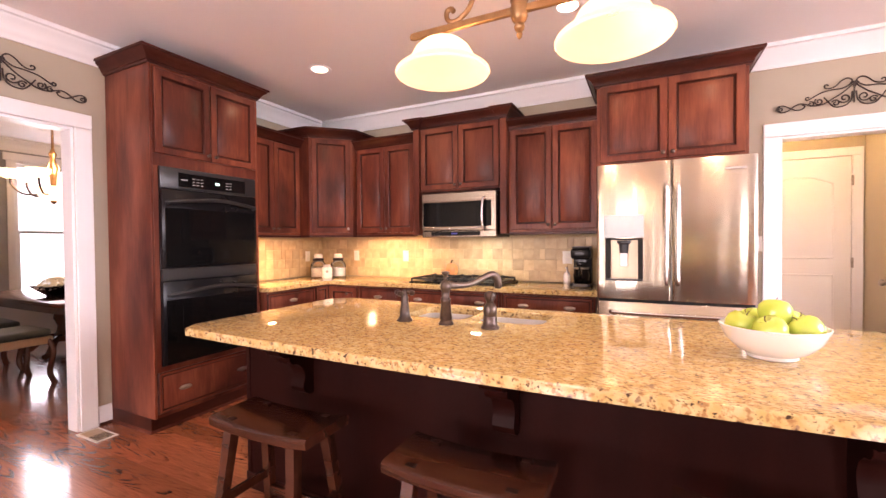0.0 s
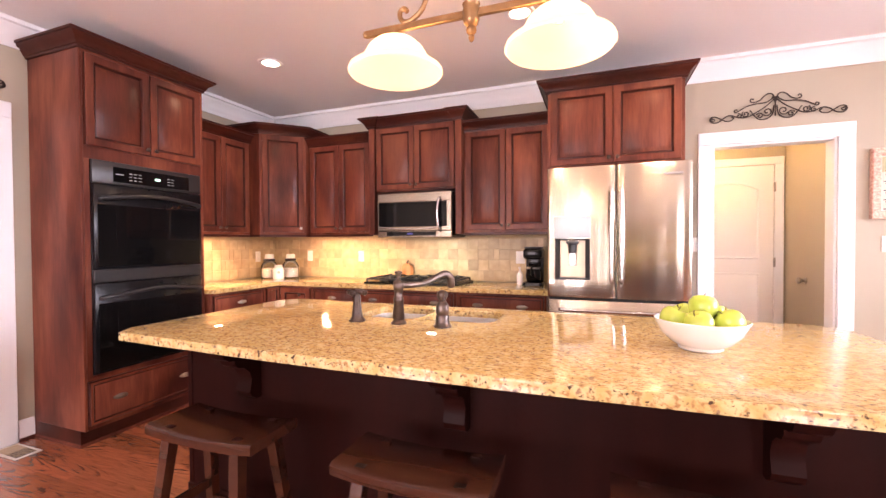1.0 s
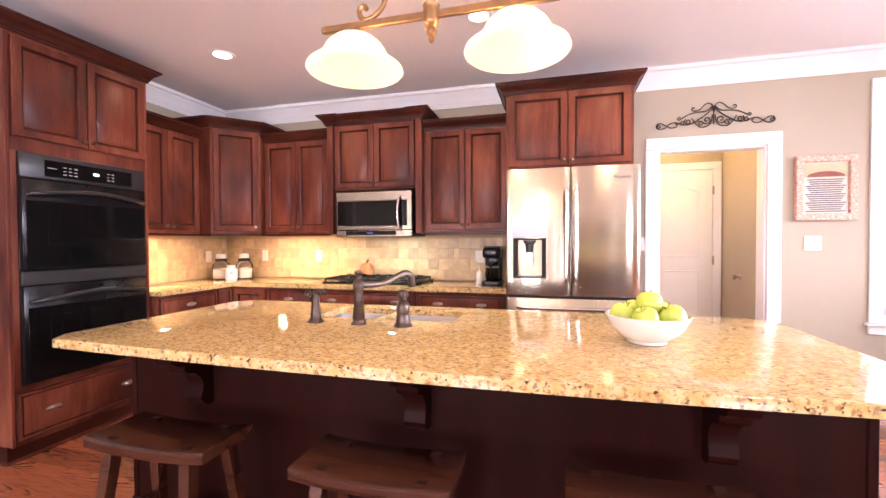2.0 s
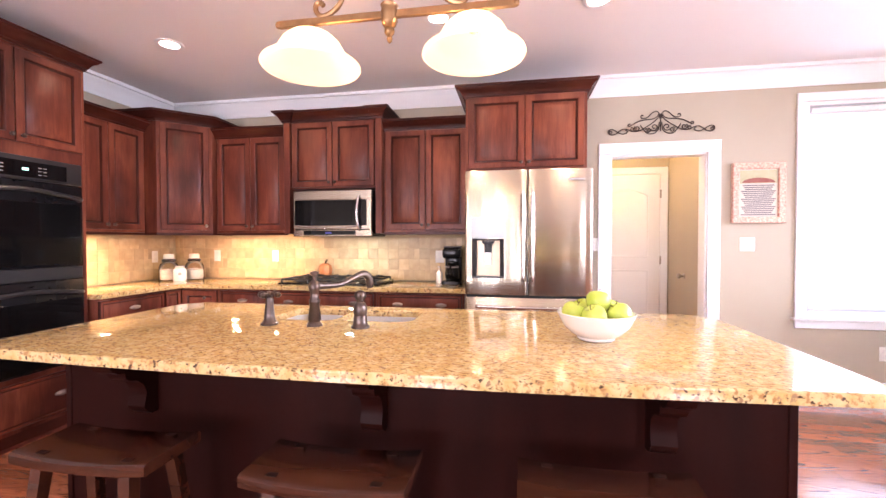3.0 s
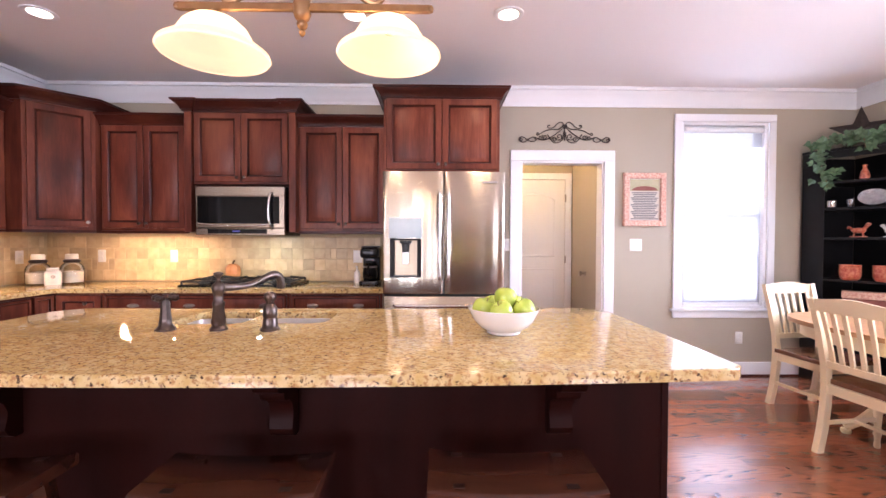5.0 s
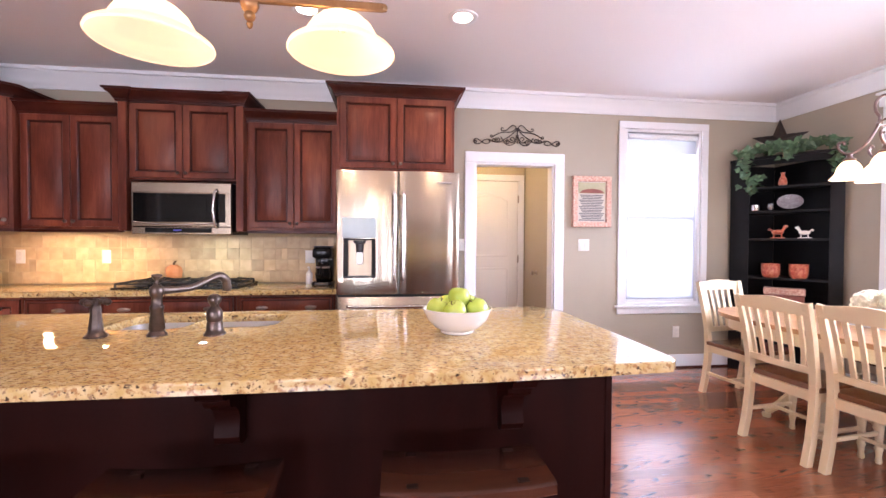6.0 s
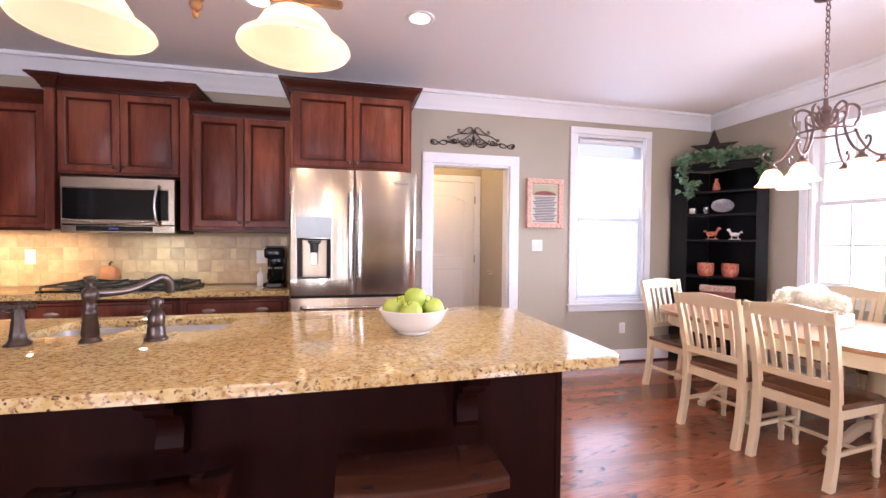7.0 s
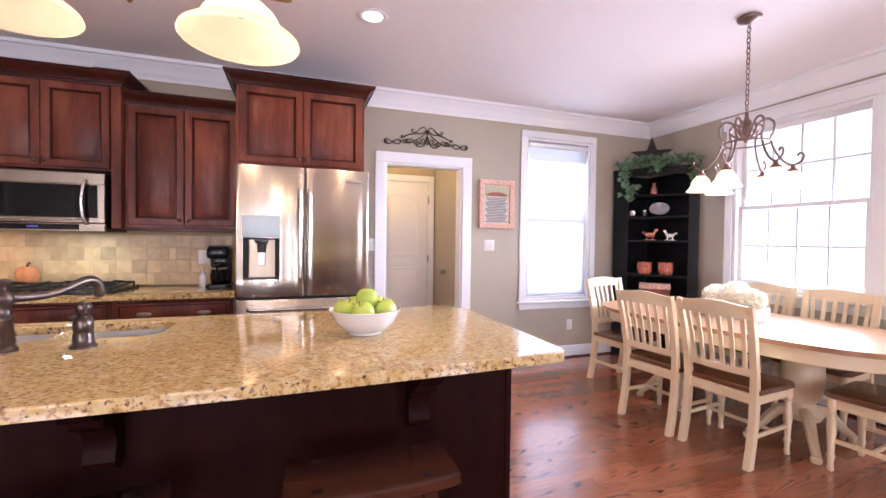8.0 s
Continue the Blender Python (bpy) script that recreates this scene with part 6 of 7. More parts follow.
for py in (-0.42, 0.42):
    p = part("pedestal", move(lathe([(0.10, 0.16), (0.115, 0.19), (0.085, 0.23), (0.075, 0.27), (0.105, 0.33), (0.12, 0.42), (0.115, 0.52), (0.08, 0.58), (0.10, 0.61), (0.15, 0.64), (0.15, 0.66)], 24), pose(0, py, 0)), M_CREAM, tb)
    for k, ang in enumerate((35, 145, 215, 325)):
        d = Vector((math.cos(radians(ang)), math.sin(radians(ang)), 0))
        pts = smooth_path([(d.x * 0.05, py + d.y * 0.05, 0.21), (d.x * 0.15, py + d.y * 0.15, 0.20), (d.x * 0.25, py + d.y * 0.25, 0.10), (d.x * 0.33, py + d.y * 0.33, 0.035)], 5)
        part("foot", tube(pts, 0.033, 8, taper=[1.2 - 0.5 * i / (len(pts) - 1) for i in range(len(pts))]), M_CREAM, p)
        part("pad", move(lathe([(0.025, 0.0), (0.03, 0.012), (0.028, 0.03)], 12), pose(d.x * 0.325, py + d.y * 0.325, 0)), M_CREAM, p)
part("shelf_bar", box(-0.04, 0.04, -0.42, 0.42, 0.25, 0.30, 0.006), M_CREAM, tb)

# flowers in a white tray
fl = thing("flower_arrangement", "white hydrangea blooms in a low white wooden box on the table", "flowers", m=pose(3.95, 2.31, 0.7525, 0, 0, 8))
tray = bmesh.new()
for b in ((-0.11, 0.11, -0.20, -0.188, 0, 0.085), (-0.11, 0.11, 0.188, 0.20, 0, 0.085), (-0.11, -0.098, -0.188, 0.188, 0, 0.085), (0.098, 0.11, -0.188, 0.188, 0, 0.085), (-0.098, 0.098, -0.188, 0.188, 0, 0.012)):
    box(*b, 0.002, bm=tray)
part("box", tray, M_TRIM, fl)
rng = random.Random(5)
for k, (x, y, z, r) in enumerate(((0.0, -0.13, 0.14, 0.085), (0.03, 0.0, 0.17, 0.10), (-0.03, 0.12, 0.15, 0.09), (-0.06, -0.03, 0.14, 0.08), (0.06, 0.1, 0.14, 0.075), (0.055, -0.09, 0.14, 0.07))):
    bm = bmesh.new()
    for i in range(150):
        u, v = rng.uniform(-0.5, 1), rng.uniform(0, 2 * math.pi)
        nrm = Vector((math.sqrt(1 - u * u) * math.cos(v), math.sqrt(1 - u * u) * math.sin(v), u))
        o = nrm.orthogonal().normalized()
        q = nrm.cross(o)
        tw = rng.uniform(0, 6.28)
        a1, a2 = o * math.cos(tw) + q * math.sin(tw), q * math.cos(tw) - o * math.sin(tw)
        cpt = Vector((x, y, z)) + nrm * r * rng.uniform(0.86, 1.04)
        s = 0.021
        mid = bm.verts.new(cpt)
        rim = [bm.verts.new(cpt + (a1 * math.cos(t * math.pi / 4) + a2 * math.sin(t * math.pi / 4)) * s * (1.0 if t % 2 == 0 else 0.55) + nrm * 0.006) for t in range(8)]
        for t in range(8):
            bm.faces.new((mid, rim[t], rim[(t + 1) % 8]))
    merge(bm, move(lathe([(0, -0.92), (0.65, -0.65), (0.92, 0), (0.65, 0.65), (0, 0.92)], 12), pose(x, y, z) @ Matrix.Diagonal((r, r, r, 1))))
    part("bloom", bm, M_PETAL, fl, "full white hydrangea bloom")
bm = bmesh.new()


def leaf(bm, p, nrm, size, rng):
    """A small folded leaf with five points."""
    o = nrm.orthogonal().normalized()
    q = nrm.cross(o)
    t = rng.uniform(0, 6.28)
    a, b = o * math.cos(t) + q * math.sin(t), q * math.cos(t) - o * math.sin(t)
    pt = lambda u, v, w: bm.verts.new(p + (a * u + b * v + nrm * w) * size)
    base, tip = pt(0, 0, 0), pt(1.0, 0, -0.15)
    for s in (1, -1):
        l1, l2, l3 = pt(0.05, 0.42 * s, 0.12), pt(0.38, 0.52 * s, 0.1), pt(0.55, 0.24 * s, 0.05)
        bm.faces.new((base, l1, l2, l3, tip) if s > 0 else (tip, l3, l2, l1, base))


for i in range(26):
    a = rng.uniform(0, 6.28)
    leaf(bm, Vector((0.10 * math.cos(a), 0.17 * math.sin(a), rng.uniform(0.08, 0.13))), Vector((math.cos(a), math.sin(a), 1.0)).normalized(), 0.06, rng)
part("leaves", bm, M_LEAF, fl)

# corner shelf
cs = thing("corner_shelf", "tall black painted open corner shelf", "shelf")
PA, PB = (4.235, 3.965), (4.26, 3.85)
PC, PD = (4.70, 3.288), (4.745, 3.27)
CORN = (4.745, 3.965)
part("side_panel", prism([PA, PB, (PB[0] + 0.04, PB[1] - 0.046), (PB[0] + 0.056, PB[1] - 0.032), (PB[0] + 0.02, PB[1] + 0.012), (PA[0] + 0.02, PA[1])], 0.0, 2.13), M_BLACKWOOD, cs)
part("side_panel", prism([PD, PC, (PC[0] - 0.035, PC[1] + 0.041), (PC[0] - 0.02, PC[1] + 0.056), (PC[0] + 0.012, PC[1] + 0.02), (PD[0], PD[1] + 0.02)], 0.0, 2.13), M_BLACKWOOD, cs)
part("back_panel", box(PA[0] + 0.021, CORN[0], 3.966, 3.978, 0.0, 2.10), M_BLACKWOOD, cs)
part("back_panel", box(4.746, 4.758, PD[1] + 0.021, 3.965, 0.0, 2.10), M_BLACKWOOD, cs)
shelf_plan = [(PA[0] + 0.021, 3.965), (PB[0] + 0.022, PB[1] + 0.013), (PB[0] + 0.058, PB[1] - 0.033), (PC[0] - 0.021, PC[1] + 0.058), (PC[0] + 0.013, PC[1] + 0.021), (4.745, PD[1] + 0.021), (4.745, 3.965)]
SHELVES = [0.08, 0.45, 0.965, 1.35, 1.62, 1.86]
for z in SHELVES:
    part("shelf", prism(shelf_plan, z - 0.022, z, bev=0.003), M_BLACKWOOD, cs)
part("top", prism([(x + (x - 4.6) * 0.02, y) for x, y in [PA, PB, (PB[0] + 0.10, PB[1] - 0.13), (PC[0] - 0.11, PC[1] + 0.10), PC, PD, CORN]], 2.13, 2.155, bev=0.005), M_BLACKWOOD, cs)
part("top_rail", prism([(PB[0] + 0.04, PB[1] - 0.046), (PC[0] - 0.035, PC[1] + 0.041), (PC[0] - 0.02, PC[1] + 0.056), (PB[0] + 0.056, PB[1] - 0.032)], 2.07, 2.13), M_BLACKWOOD, cs)
FACE = Vector((-0.72, -0.69, 0)).normalized()
FACE_A = math.degrees(math.atan2(FACE.y, FACE.x)) + 90


def on_shelf(u, z, out=0.0):
    """u from 0 to 1 across the shelf front, out towards the room."""
    p = Vector((4.34, 3.74, 0)).lerp(Vector((4.64, 3.42, 0)), u) + FACE * out
    return pose(p.x, p.y, z, 0, 0, FACE_A)


def pot(m):
    p = thing("red_pot", "red glazed pot with pale dappled pattern on the shelf", "pot", "red pots", m)
    part("body", lathe([(0.0, 0), (0.048, 0), (0.062, 0.010), (0.073, 0.04), (0.076, 0.085), (0.074, 0.125), (0.077, 0.135), (0.073, 0.138), (0.068, 0.13), (0.066, 0.10), (0, 0.095)], 24), M_RED, p)
    return p


po = pot(on_shelf(0.24, 0.9655))
copy_thing(po, on_shelf(0.72, 0.9655))
o = thing("patterned_box", "small grey and red patterned box on the lowest open shelf", "box", m=on_shelf(0.48, 0.4505))
part("body", box(-0.15, 0.15, -0.07, 0.07, 0, 0.36, 0.006), M_PAPER_RED, o)
part("lid", box(-0.156, 0.156, -0.076, 0.076, 0.36, 0.42, 0.006), M_FRAME, o)
o = thing("silver_plate", "oval silver plate standing on the shelf", "plate", m=on_shelf(0.55, 1.6205))
part("dish", move(lathe([(0, 0), (0.05, 0.002), (0.058, 0.012), (0.085, 0.018), (0.087, 0.021), (0.055, 0.016), (0.0, 0.006)], 32), pose(0, 0.02, 0.076, 78) @ Matrix.Diagonal((1.15, 0.82, 1, 1))), M_PEWTER_DISH, o)
o = thing("silver_cup", "small pewter cup beside the silver plate", "cup", m=on_shelf(0.22, 1.6205, 0.02))
part("cup", lathe([(0, 0), (0.022, 0), (0.018, 0.01), (0.028, 0.03), (0.03, 0.065), (0.027, 0.066), (0.024, 0.03), (0, 0.02)], 18), M_PEWTER_DISH, o)
o = thing("silver_cup", "small pewter cup near the shelf edge", "cup", m=on_shelf(-0.05, 1.6205, 0.04))
part("cup", lathe([(0, 0), (0.03, 0), (0.034, 0.01), (0.034, 0.055), (0.031, 0.056), (0.028, 0.02), (0, 0.015)], 18), M_STEEL, o)
o = thing("red_bottle", "small red pear-shaped bottle on the upper shelf", "ornament", m=on_shelf(0.42, 1.8605))
part("body", lathe([(0, 0), (0.03, 0), (0.036, 0.02), (0.028, 0.06), (0.014, 0.09), (0.014, 0.11), (0.02, 0.12), (0, 0.122)], 18), M_RED, o)


def figurine(m, material, label, lean):
    """A plain small figurine on a rocker base."""
    bm = lathe([(0, -0.035), (0.03, -0.025), (0.042, 0), (0.03, 0.026), (0, 0.036)], 14)
    move(bm, pose(0, 0, 0.07) @ Matrix.Diagonal((1.5, 0.8, 0.9, 1)))
    tube(smooth_path([(0.035 * lean, 0, 0.08), (0.06 * lean, 0, 0.115), (0.07 * lean, 0, 0.14), (0.092 * lean, 0, 0.128)], 4), 0.016, 8, bm)
    tube(smooth_path([(-0.045 * lean, 0, 0.08), (-0.075 * lean, 0, 0.11), (-0.085 * lean, 0, 0.09)], 4), 0.010, 8, bm)
    for x in (-0.03, 0.03):
        tube([(x, 0, 0.06), (x * 1.3, 0, 0.008)], 0.008, 6, bm)
    box(-0.07, 0.07, -0.025, 0.025, 0.0, 0.010, 0.003, bm=bm)
    return tagged(part("figurine", bm, material), label, "figurine")


g = figurine(None, M_RED, "plain red ceramic animal figurine on the shelf", 1)
g.matrix_basis = on_shelf(0.35, 1.3505) @ Matrix.Scale(0.82, 4)
g = figurine(None, M_PORCELAIN, "plain white ceramic bird figurine on the shelf", -1)
g.matrix_basis = on_shelf(0.80, 1.3505) @ Matrix.Scale(0.72, 4)

star = thing("metal_star", "large dark metal barn star leaning on top of the shelf", "ornament", m=pose(4.52, 3.70, 2.30, 0, 0, FACE_A) @ pose(0, 0, 0, -8))
bm = bmesh.new()
out = [bm.verts.new(((0.232 if i % 2 == 0 else 0.09) * math.sin(math.pi * i / 5), 0, (0.232 if i % 2 == 0 else 0.09) * math.cos(math.pi * i / 5))) for i in range(10)]
fr_, bk = bm.verts.new((0, -0.05, 0)), bm.verts.new((0, 0.004, 0))
for i in range(10):
    bm.faces.new((fr_, out[i], out[(i + 1) % 10]))
    bm.faces.new((bk, out[(i + 1) % 10], out[i]))
part("star", bm, M_IRON, star, soft=False)

iv = thing("ivy_garland", "trailing variegated ivy garland over the shelf top", "plant", m=pose(0, 0, 0))
rng = random.Random(11)
A, B = Vector((4.22, 3.78, 2.18)), Vector((4.68, 3.32, 2.18))
strands = [[A + Vector((-0.04, -0.02, 0)), A.lerp(B, 0.2) + Vector((-0.03, -0.03, 0.05)), A.lerp(B, 0.4) + Vector((-0.05, -0.05, 0.02)), A.lerp(B, 0.62) + Vector((-0.03, -0.03, 0.04)), A.lerp(B, 0.85) + Vector((0, 0, 0.04)), B + Vector((0.02, -0.02, 0.03))],
           [A + Vector((0.02, -0.02, 0.02)), A + Vector((-0.05, -0.06, -0.02)), A + Vector((-0.07, -0.08, -0.14)), A + Vector((-0.05, -0.09, -0.22)), A + Vector((-0.02, -0.09, -0.30)), A + Vector((0.0, -0.08, -0.38))],
           [A.lerp(B, 0.4) + Vector((-0.04, -0.04, 0.05)), A.lerp(B, 0.43) + Vector((-0.09, -0.09, 0.02)), A.lerp(B, 0.45) + Vector((-0.10, -0.10, -0.08))],
           [B + Vector((0, 0, 0.06)), B + Vector((-0.03, -0.06, -0.02)), B + Vector((0.0, -0.07, -0.12)), B + Vector((0.02, -0.06, -0.24))],
           [A.lerp(B, 0.3) + Vector((0.06, 0.06, 0.04)), A.lerp(B, 0.6) + Vector((0.06, 0.06, 0.04)), B + Vector((0.03, 0.06, 0.07))]]
for si, stn in enumerate(strands):
    pts = smooth_path(stn, 6)
    part("stem", tube(pts, 0.0035, 5), M_STEM, iv)
    bm = bmesh.new()
    per = 3 if si in (0, 4) else 2
    for p in pts:
        for k in range(per):
            off = Vector((rng.gauss(0, 0.035), rng.gauss(0, 0.035), rng.gauss(0, 0.02)))
            nrm = (FACE * 1.0 + Vector((rng.uniform(-0.8, 0.8), rng.uniform(-0.8, 0.8), rng.uniform(-0.2, 1.0)))).normalized()
            leaf(bm, p + off + FACE * 0.015, nrm, rng.uniform(0.042, 0.078), rng)
    part("foliage", bm, M_LEAF, iv, soft=False)

# chandelier over the table
cd = thing("chandelier", "wrought iron scroll chandelier with lit frosted glass shades", "chandelier", m=pose(3.41, 1.872, 0))
part("canopy", lathe([(0.0, 2.705), (0.012, 2.706), (0.03, 2.715), (0.062, 2.728), (0.068, 2.742), (0.06, 2.749), (0, 2.7495)], 24), M_AGED, cd)
nl = 17
for i in range(nl):
    z = 2.70 - i * 0.0325
    pts = [(0.010 * math.cos(t * math.pi / 5), 0, z + 0.021 * math.sin(t * math.pi / 5)) for t in range(11)]
    part("chain_link", move(tube(pts, 0.0035, 6), Matrix.Translation((0, 0, 0)) @ pose(0, 0, 0, 0, 0, 90 * (i % 2))), M_AGED, cd)
part("hub", lathe([(0, 1.955), (0.008, 1.96), (0.012, 1.97), (0.024, 1.985), (0.034, 2.01), (0.03, 2.035), (0.02, 2.06), (0.03, 2.075), (0.026, 2.095), (0.012, 2.11), (0.01, 2.15), (0, 2.155)], 18), M_AGED, cd, "brown turned hub")
ringp = [(0.134 * math.cos(2 * math.pi * i / 40), 0.134 * math.sin(2 * math.pi * i / 40), 1.955) for i in range(41)]
part("ring", tube(ringp, 0.006, 8), M_AGED, cd)
for k in range(6):
    a = 60 * k + 12
    arm = [(r_ * 0.85, z_) for r_, z_ in ((0.02, 1.985), (0.05, 2.035), (0.085, 2.085), (0.13, 2.10), (0.165, 2.07), (0.165, 2.02), (0.147, 1.985), (0.155, 1.94), (0.19, 1.87), (0.235, 1.82), (0.285, 1.803), (0.33, 1.83), (0.335, 1.862), (0.312, 1.872), (0.302, 1.855))]
    ar = part("arm", move(tube([(p.x, 0, p.z) for p in smooth_path([(r, 0, z) for r, z in arm], 5)], 0.0068, 8), pose(0, 0, 0, 0, 0, a)), M_AGED, cd)
    crl = [(0.03, 1.99), (0.06, 2.0), (0.085, 2.03), (0.08, 2.06), (0.06, 2.065), (0.05, 2.05)]
    part("curl", move(tube([(p.x, 0, p.z) for p in smooth_path([(r, 0, z) for r, z in crl], 5)], 0.006, 6), pose(0, 0, 0, 0, 0, a)), M_AGED, ar)
    cup = pose(0, 0, 0, 0, 0, a) @ pose(0.238, 0, 0)
    part("cup", move(lathe([(0.026, 1.762), (0.030, 1.772), (0.014, 1.785), (0.012, 1.80)], 16), cup), M_AGED, ar)
    sh = part("shade", move(lathe([(0.086, 1.664), (0.081, 1.669), (0.068, 1.682), (0.058, 1.702), (0.052, 1.726), (0.040, 1.748), (0.024, 1.762)], 28, cap=False), cup), M_SHADE2, ar, "lit frosted glass bell shade")
    sh.modifiers.new("thickness", "SOLIDIFY").thickness = 0.003

# ---------------------------------------------------------------- dining room
dt = thing("formal_table", "dark mahogany dining table with a glossy top", "table", m=pose(-5.25, 2.55, 0))
part("tabletop", box(-1.05, 1.05, -0.62, 0.75, 0.725, 0.765, 0.008, seg=2), M_DARKTABLE, dt)
part("apron", box(-0.97, 0.97, -0.54, 0.67, 0.64, 0.7245, 0.003), M_DARKTABLE, dt)
for x in (-0.55, 0.45):
    p = part("pedestal", move(lathe([(0.10, 0.14), (0.12, 0.18), (0.08, 0.24), (0.06, 0.32), (0.10, 0.42), (0.09, 0.52), (0.06, 0.58), (0.12, 0.63)], 18), pose(x, 0.05, 0)), M_DARKTABLE, dt)
    for a in (45, 135, 225, 315):
        d = Vector((math.cos(radians(a)), math.sin(radians(a)), 0))
        pts = smooth_path([(x + d.x * 0.06, 0.05 + d.y * 0.06, 0.2), (x + d.x * 0.2, 0.05 + d.y * 0.2, 0.17), (x + d.x * 0.33, 0.05 + d.y * 0.33, 0.06), (x + d.x * 0.42, 0.05 + d.y * 0.42, 0.035)], 5)
        part("claw_foot", tube(pts, 0.035, 8), M_DARKTABLE, p)


def formal_chair(m, label):
    c = thing("formal_chair", label, "chair", "dining room chairs", m)
    for sx in (-1, 1):
        part("front_leg", tube(smooth_path([(sx * 0.22, 0.20, 0.42), (sx * 0.245, 0.225, 0.30), (sx * 0.22, 0.205, 0.12), (sx * 0.235, 0.225, 0.02), (sx * 0.235, 0.24, 0.0)], 5), 0.024, 8), M_DARKTABLE, c)
        part("back_post", tube(smooth_path([(sx * 0.20, -0.25, 0.0), (sx * 0.20, -0.21, 0.22), (sx * 0.20, -0.20, 0.45), (sx * 0.225, -0.25, 0.75), (sx * 0.21, -0.29, 0.98), (sx * 0.12, -0.30, 1.06), (0, -0.30, 1.08)], 6), 0.022, 8), M_DARKTABLE, c)
    part("seat_frame", box(-0.24, 0.24, -0.21, 0.23, 0.38, 0.45, 0.012, seg=2), M_TANCLOTH, c)
    part("cushion", box(-0.235, 0.235, -0.19, 0.225, 0.45, 0.52, 0.028, seg=3), M_GREEN_SEAT, c, "dark green padded cushion")
    part("back_pad", box(-0.165, 0.165, -0.275, -0.235, 0.60, 0.98, 0.02, seg=2), M_TANCLOTH, c, "tan upholstered back")
    return c


LBL2 = "dark carved dining chair with a green cushion and tan upholstery"
fc = formal_chair(pose(-4.66, 1.74, 0, 0, 0, 2), LBL2)
copy_thing(fc, pose(-5.45, 1.80, 0, 0, 0, -3))
copy_thing(fc, pose(-5.9, 3.55, 0, 0, 0, 178))
copy_thing(fc, pose(-4.75, 3.55, 0, 0, 0, 182))
cb = thing("centrepiece_bowl", "dark square bowl of cream flowers on the mahogany table", "bowl", m=pose(-4.95, 2.22, 0.7655))
bm = lathe([(0.0, 0), (0.10, 0), (0.11, 0.02), (0.24, 0.11), (0.245, 0.12), (0.22, 0.115), (0.09, 0.03), (0, 0.025)], 4)
part("bowl", move(bm, pose(0, 0, 0, 0, 0, 45)), M_BLACK, cb, soft=False)
rng = random.Random(3)
bm = bmesh.new()
for i in range(130):
    a, r = rng.uniform(0, 6.28), 0.17 * math.sqrt(rng.random())
    nrm = Vector((math.cos(a) * r * 4, math.sin(a) * r * 4, 1)).normalized()
    leaf(bm, Vector((r * math.cos(a), r * math.sin(a), 0.10 + 0.10 * (1 - (r / 0.17) ** 2) + rng.uniform(-0.01, 0.01))), nrm, 0.06, rng)
part("blooms", bm, M_CREAM_PETAL, cb, "cream flower heads", soft=False)
dc = thing("dining_chandelier", "brass chandelier with lit upturned glass bowls", "chandelier", m=pose(-5.0, 2.225, 0.115))
part("stem", lathe([(0.0, 1.62), (0.015, 1.63), (0.03, 1.65), (0.02, 1.68), (0.04, 1.70), (0.02, 1.76), (0.03, 1.9), (0.05, 2.0), (0.02, 2.1), (0.035, 2.15), (0.012, 2.2), (0.01, 2.585), (0.06, 2.615), (0.065, 2.634), (0, 2.6345)], 18), M_BRASS, dc)
part("bowl_shade", lathe([(0.02, 1.66), (0.10, 1.69), (0.15, 1.74), (0.165, 1.80), (0.16, 1.80), (0.14, 1.745), (0.09, 1.70), (0.02, 1.672)], 28, cap=False), M_SHADE2, dc, "lit glass bowl under the stem")
for k in range(6):
    a = k * 60 + 20
    ar = part("arm", move(tube([(p.x, 0, p.z) for p in smooth_path([(0.03, 0, 1.80), (0.12, 0, 1.72), (0.24, 0, 1.72), (0.31, 0, 1.80), (0.32, 0, 1.86)], 5)], 0.010, 8), pose(0, 0, 0, 0, 0, a)), M_BRONZE, dc)
    part("shade", move(lathe([(0.03, 1.86), (0.07, 1.88), (0.095, 1.92), (0.10, 1.95), (0.096, 1.95), (0.066, 1.89), (0.03, 1.868)], 24, cap=False), pose(0, 0, 0, 0, 0, a) @ pose(0.32, 0, 0)), M_SHADE2, ar, "lit upturned glass shade")

# ---------------------------------------------------------------- backsplash tiles and floor boards
def tile_mesh(w, h, t=0.009):
    bm = bmesh.new()
    g, c = 0.0015, 0.002
    b = [bm.verts.new((x, 0, z)) for x, z in ((g, g), (w - g, g), (w - g, h - g), (g, h - g))]
    m_ = [bm.verts.new((x, -t + c, z)) for x, z in ((g, g), (w - g, g), (w - g, h - g), (g, h - g))]
    f = [bm.verts.new((x, -t, z)) for x, z in ((g + c, g + c), (w - g - c, g + c), (w - g - c, h - g - c), (g + c, h - g - c))]
    for a, d in ((b, m_), (m_, f)):
        for i in range(4):
            bm.faces.new((a[i], a[(i + 1) % 4], d[(i + 1) % 4], d[i]))
    bm.faces.new(f)
    return mesh_of("tile", bm, M_TILE)


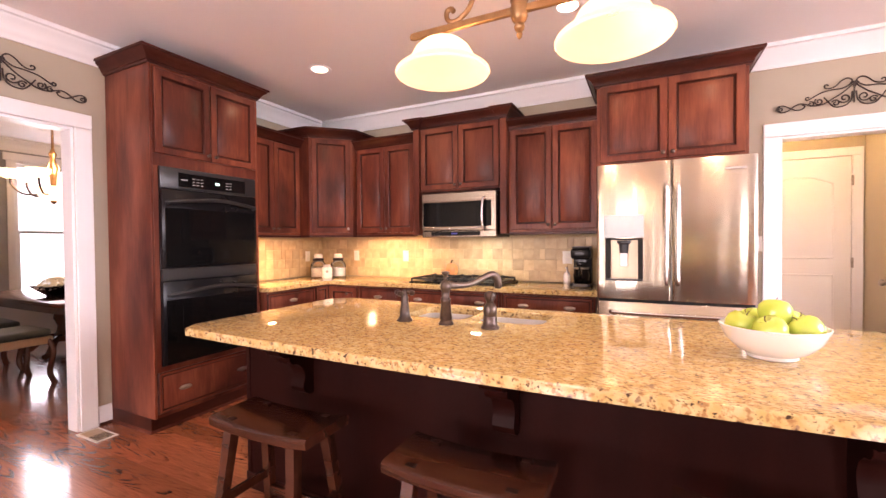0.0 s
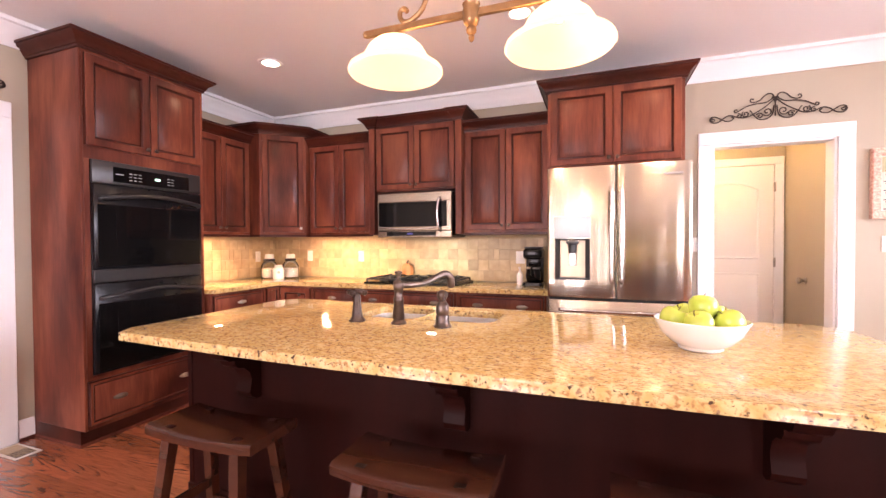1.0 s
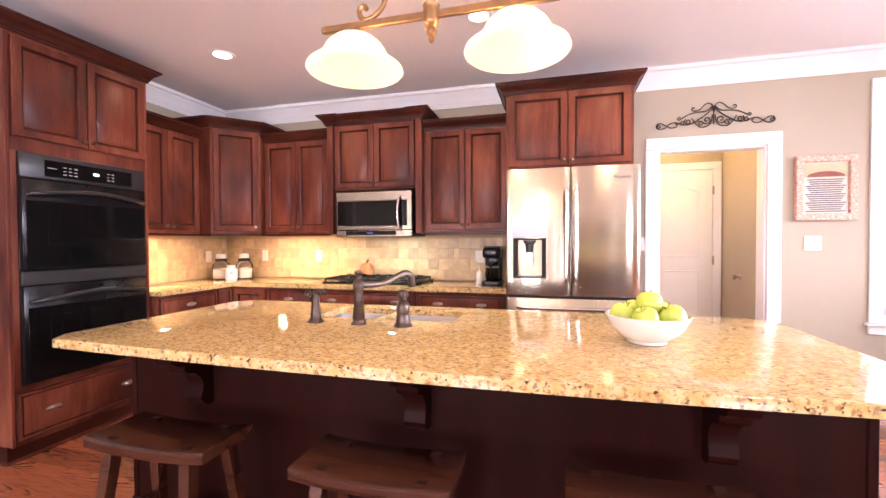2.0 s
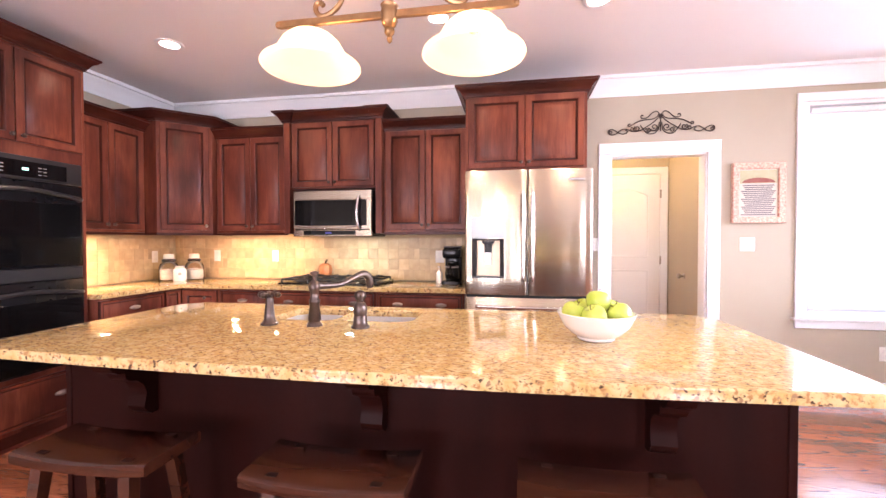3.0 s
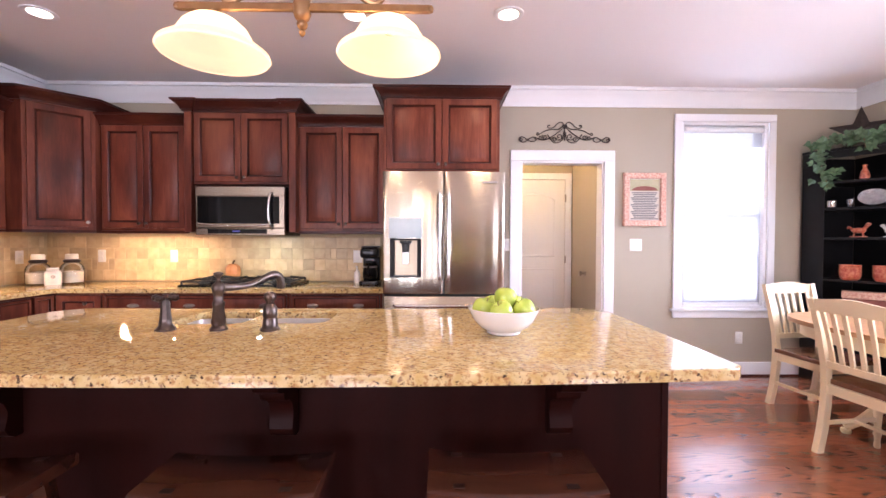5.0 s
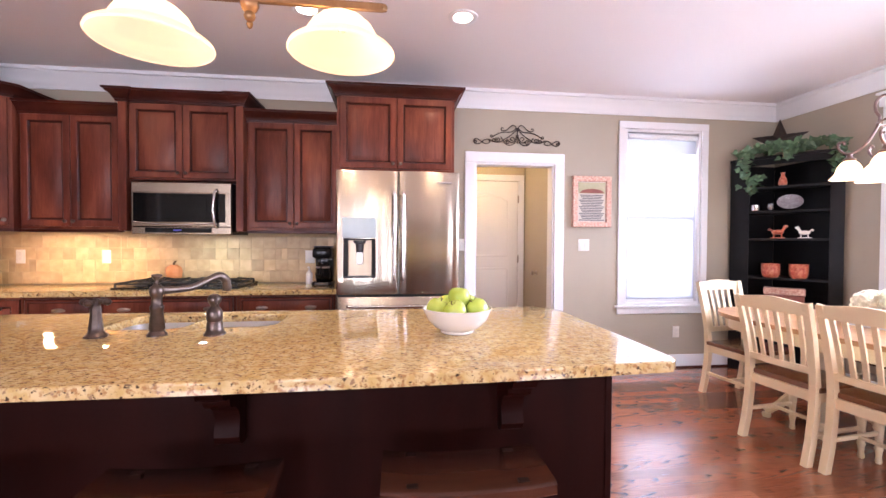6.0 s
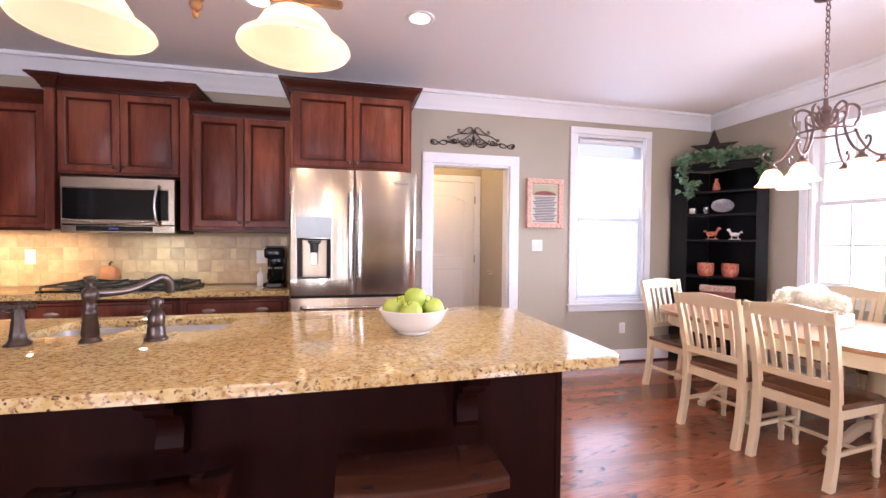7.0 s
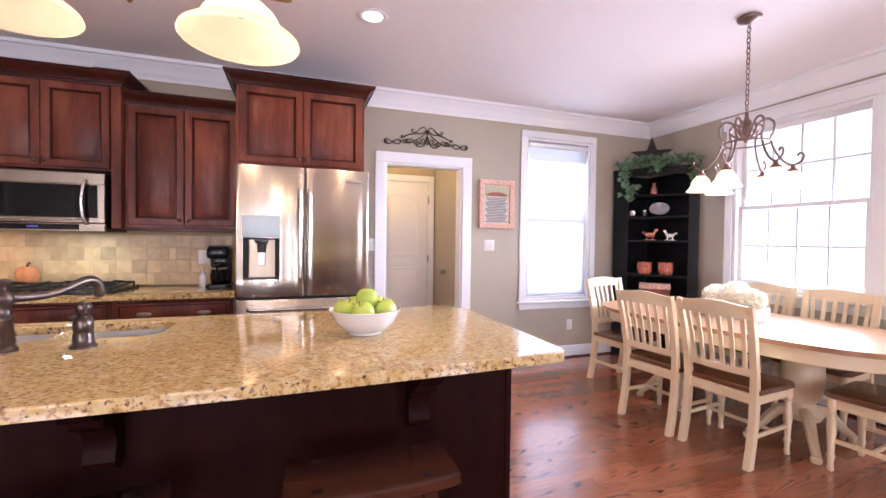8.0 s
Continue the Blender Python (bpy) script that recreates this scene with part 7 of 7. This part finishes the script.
rng = random.Random(21)
Z0, ROW = 0.9225, 0.1035
tile_kinds = {w_: tile_mesh(w_, ROW) for w_ in (0.052, 0.1035, 0.155)}
for nm, m_, length in (("backsplash_1", pose(WX + 0.012, NY - 0.004, Z0), 0.306 - (WX + 0.012)), ("backsplash_2", pose(WX + 0.004, 2.610, Z0, 0, 0, 90), NY - 0.014 - 2.610)):
    bs = tagged(new(nm), "tumbled travertine tile backsplash with pale grout", "backsplash", kind="structure")
    bs.matrix_basis = m_
    part("grout_bed", box(0, length, -0.0105, 0.003, 0, ROW * 4 + 0.04), M_GROUT, bs, soft=False)
    for r in range(4):
        x = 0.0
        if r % 2:
            t = new("tile", tile_kinds[0.052])
            t.parent, t.location = bs, (0, -0.004, r * ROW)
            x = 0.052
        while x < length - 0.05:
            w_ = rng.choice((0.1035, 0.1035, 0.1035, 0.1035, 0.155, 0.052))
            if x + w_ > length:
                w_ = 0.052
            t = new("tile", tile_kinds[w_])
            t.parent, t.location = bs, (x, -0.004, r * ROW)
            x += w_


def board_mesh(length, w, t=0.013):
    bm = bmesh.new()
    g, c = 0.0001, 0.0004
    rings = []
    for ins, z in ((g, -t), (g, -c), (g + c, 0.0)):
        rings.append([bm.verts.new((x, y, z)) for x, y in ((ins, ins), (length - ins, ins), (length - ins, w - ins), (ins, w - ins))])
    for a, b in zip(rings, rings[1:]):
        for i in range(4):
            bm.faces.new((a[i], a[(i + 1) % 4], b[(i + 1) % 4], b[i]))
    bm.faces.new(rings[-1])
    uv = bm.loops.layers.uv.new("plank")
    for fc_ in bm.faces:
        for lp in fc_.loops:
            lp[uv].uv = (lp.vert.co.x, lp.vert.co.y / w)
    return bm


BW = 0.083
LENS = (0.62, 0.84, 1.05, 1.26, 1.5)
kinds = {L_: mesh_of("board", board_mesh(L_, BW), M_OAK) for L_ in LENS}
floor_ob = bpy.data.objects["floor"]
rest_v, rest_f, rest_uv = [], [], []
count = 0
rng = random.Random(8)
y = SY
while y < 5.2:
    x = -7.25 - rng.uniform(0, 1.2)
    while x < EX - 0.02:
        L_ = min(rng.choice(LENS), EX + 0.06 - x)
        near = (1.3 < x < 4.7 and 0.75 < y < 3.95) or (-4.6 < x < -1.1 and 0.7 < y < 2.5)
        if near and L_ in kinds and count < 300:
            b = new("board", kinds[L_])
            b.location = (x, y, 0)
            b.parent = floor_ob
            count += 1
        else:
            bm = board_mesh(L_, BW)
            n0 = len(rest_v)
            bm.verts.index_update()
            rest_v += [(v.co.x + x, v.co.y + y, v.co.z) for v in bm.verts]
            rest_f += [[n0 + v.index for v in f.verts] for f in bm.faces]
            rest_uv += [q for f in bm.faces for v in f.verts for q in (v.co.x, v.co.y / BW)]
            bm.free()
        x += L_
    y += BW
me = bpy.data.meshes.new("boards")
me.from_pydata(rest_v, [], rest_f)
me.materials.append(M_OAK)
me.uv_layers.new(name="plank").data.foreach_set("uv", rest_uv)
ob = new("boards", me)
ob.parent = floor_ob
tagged(ob, "further red oak floor boards", kind="stuff")
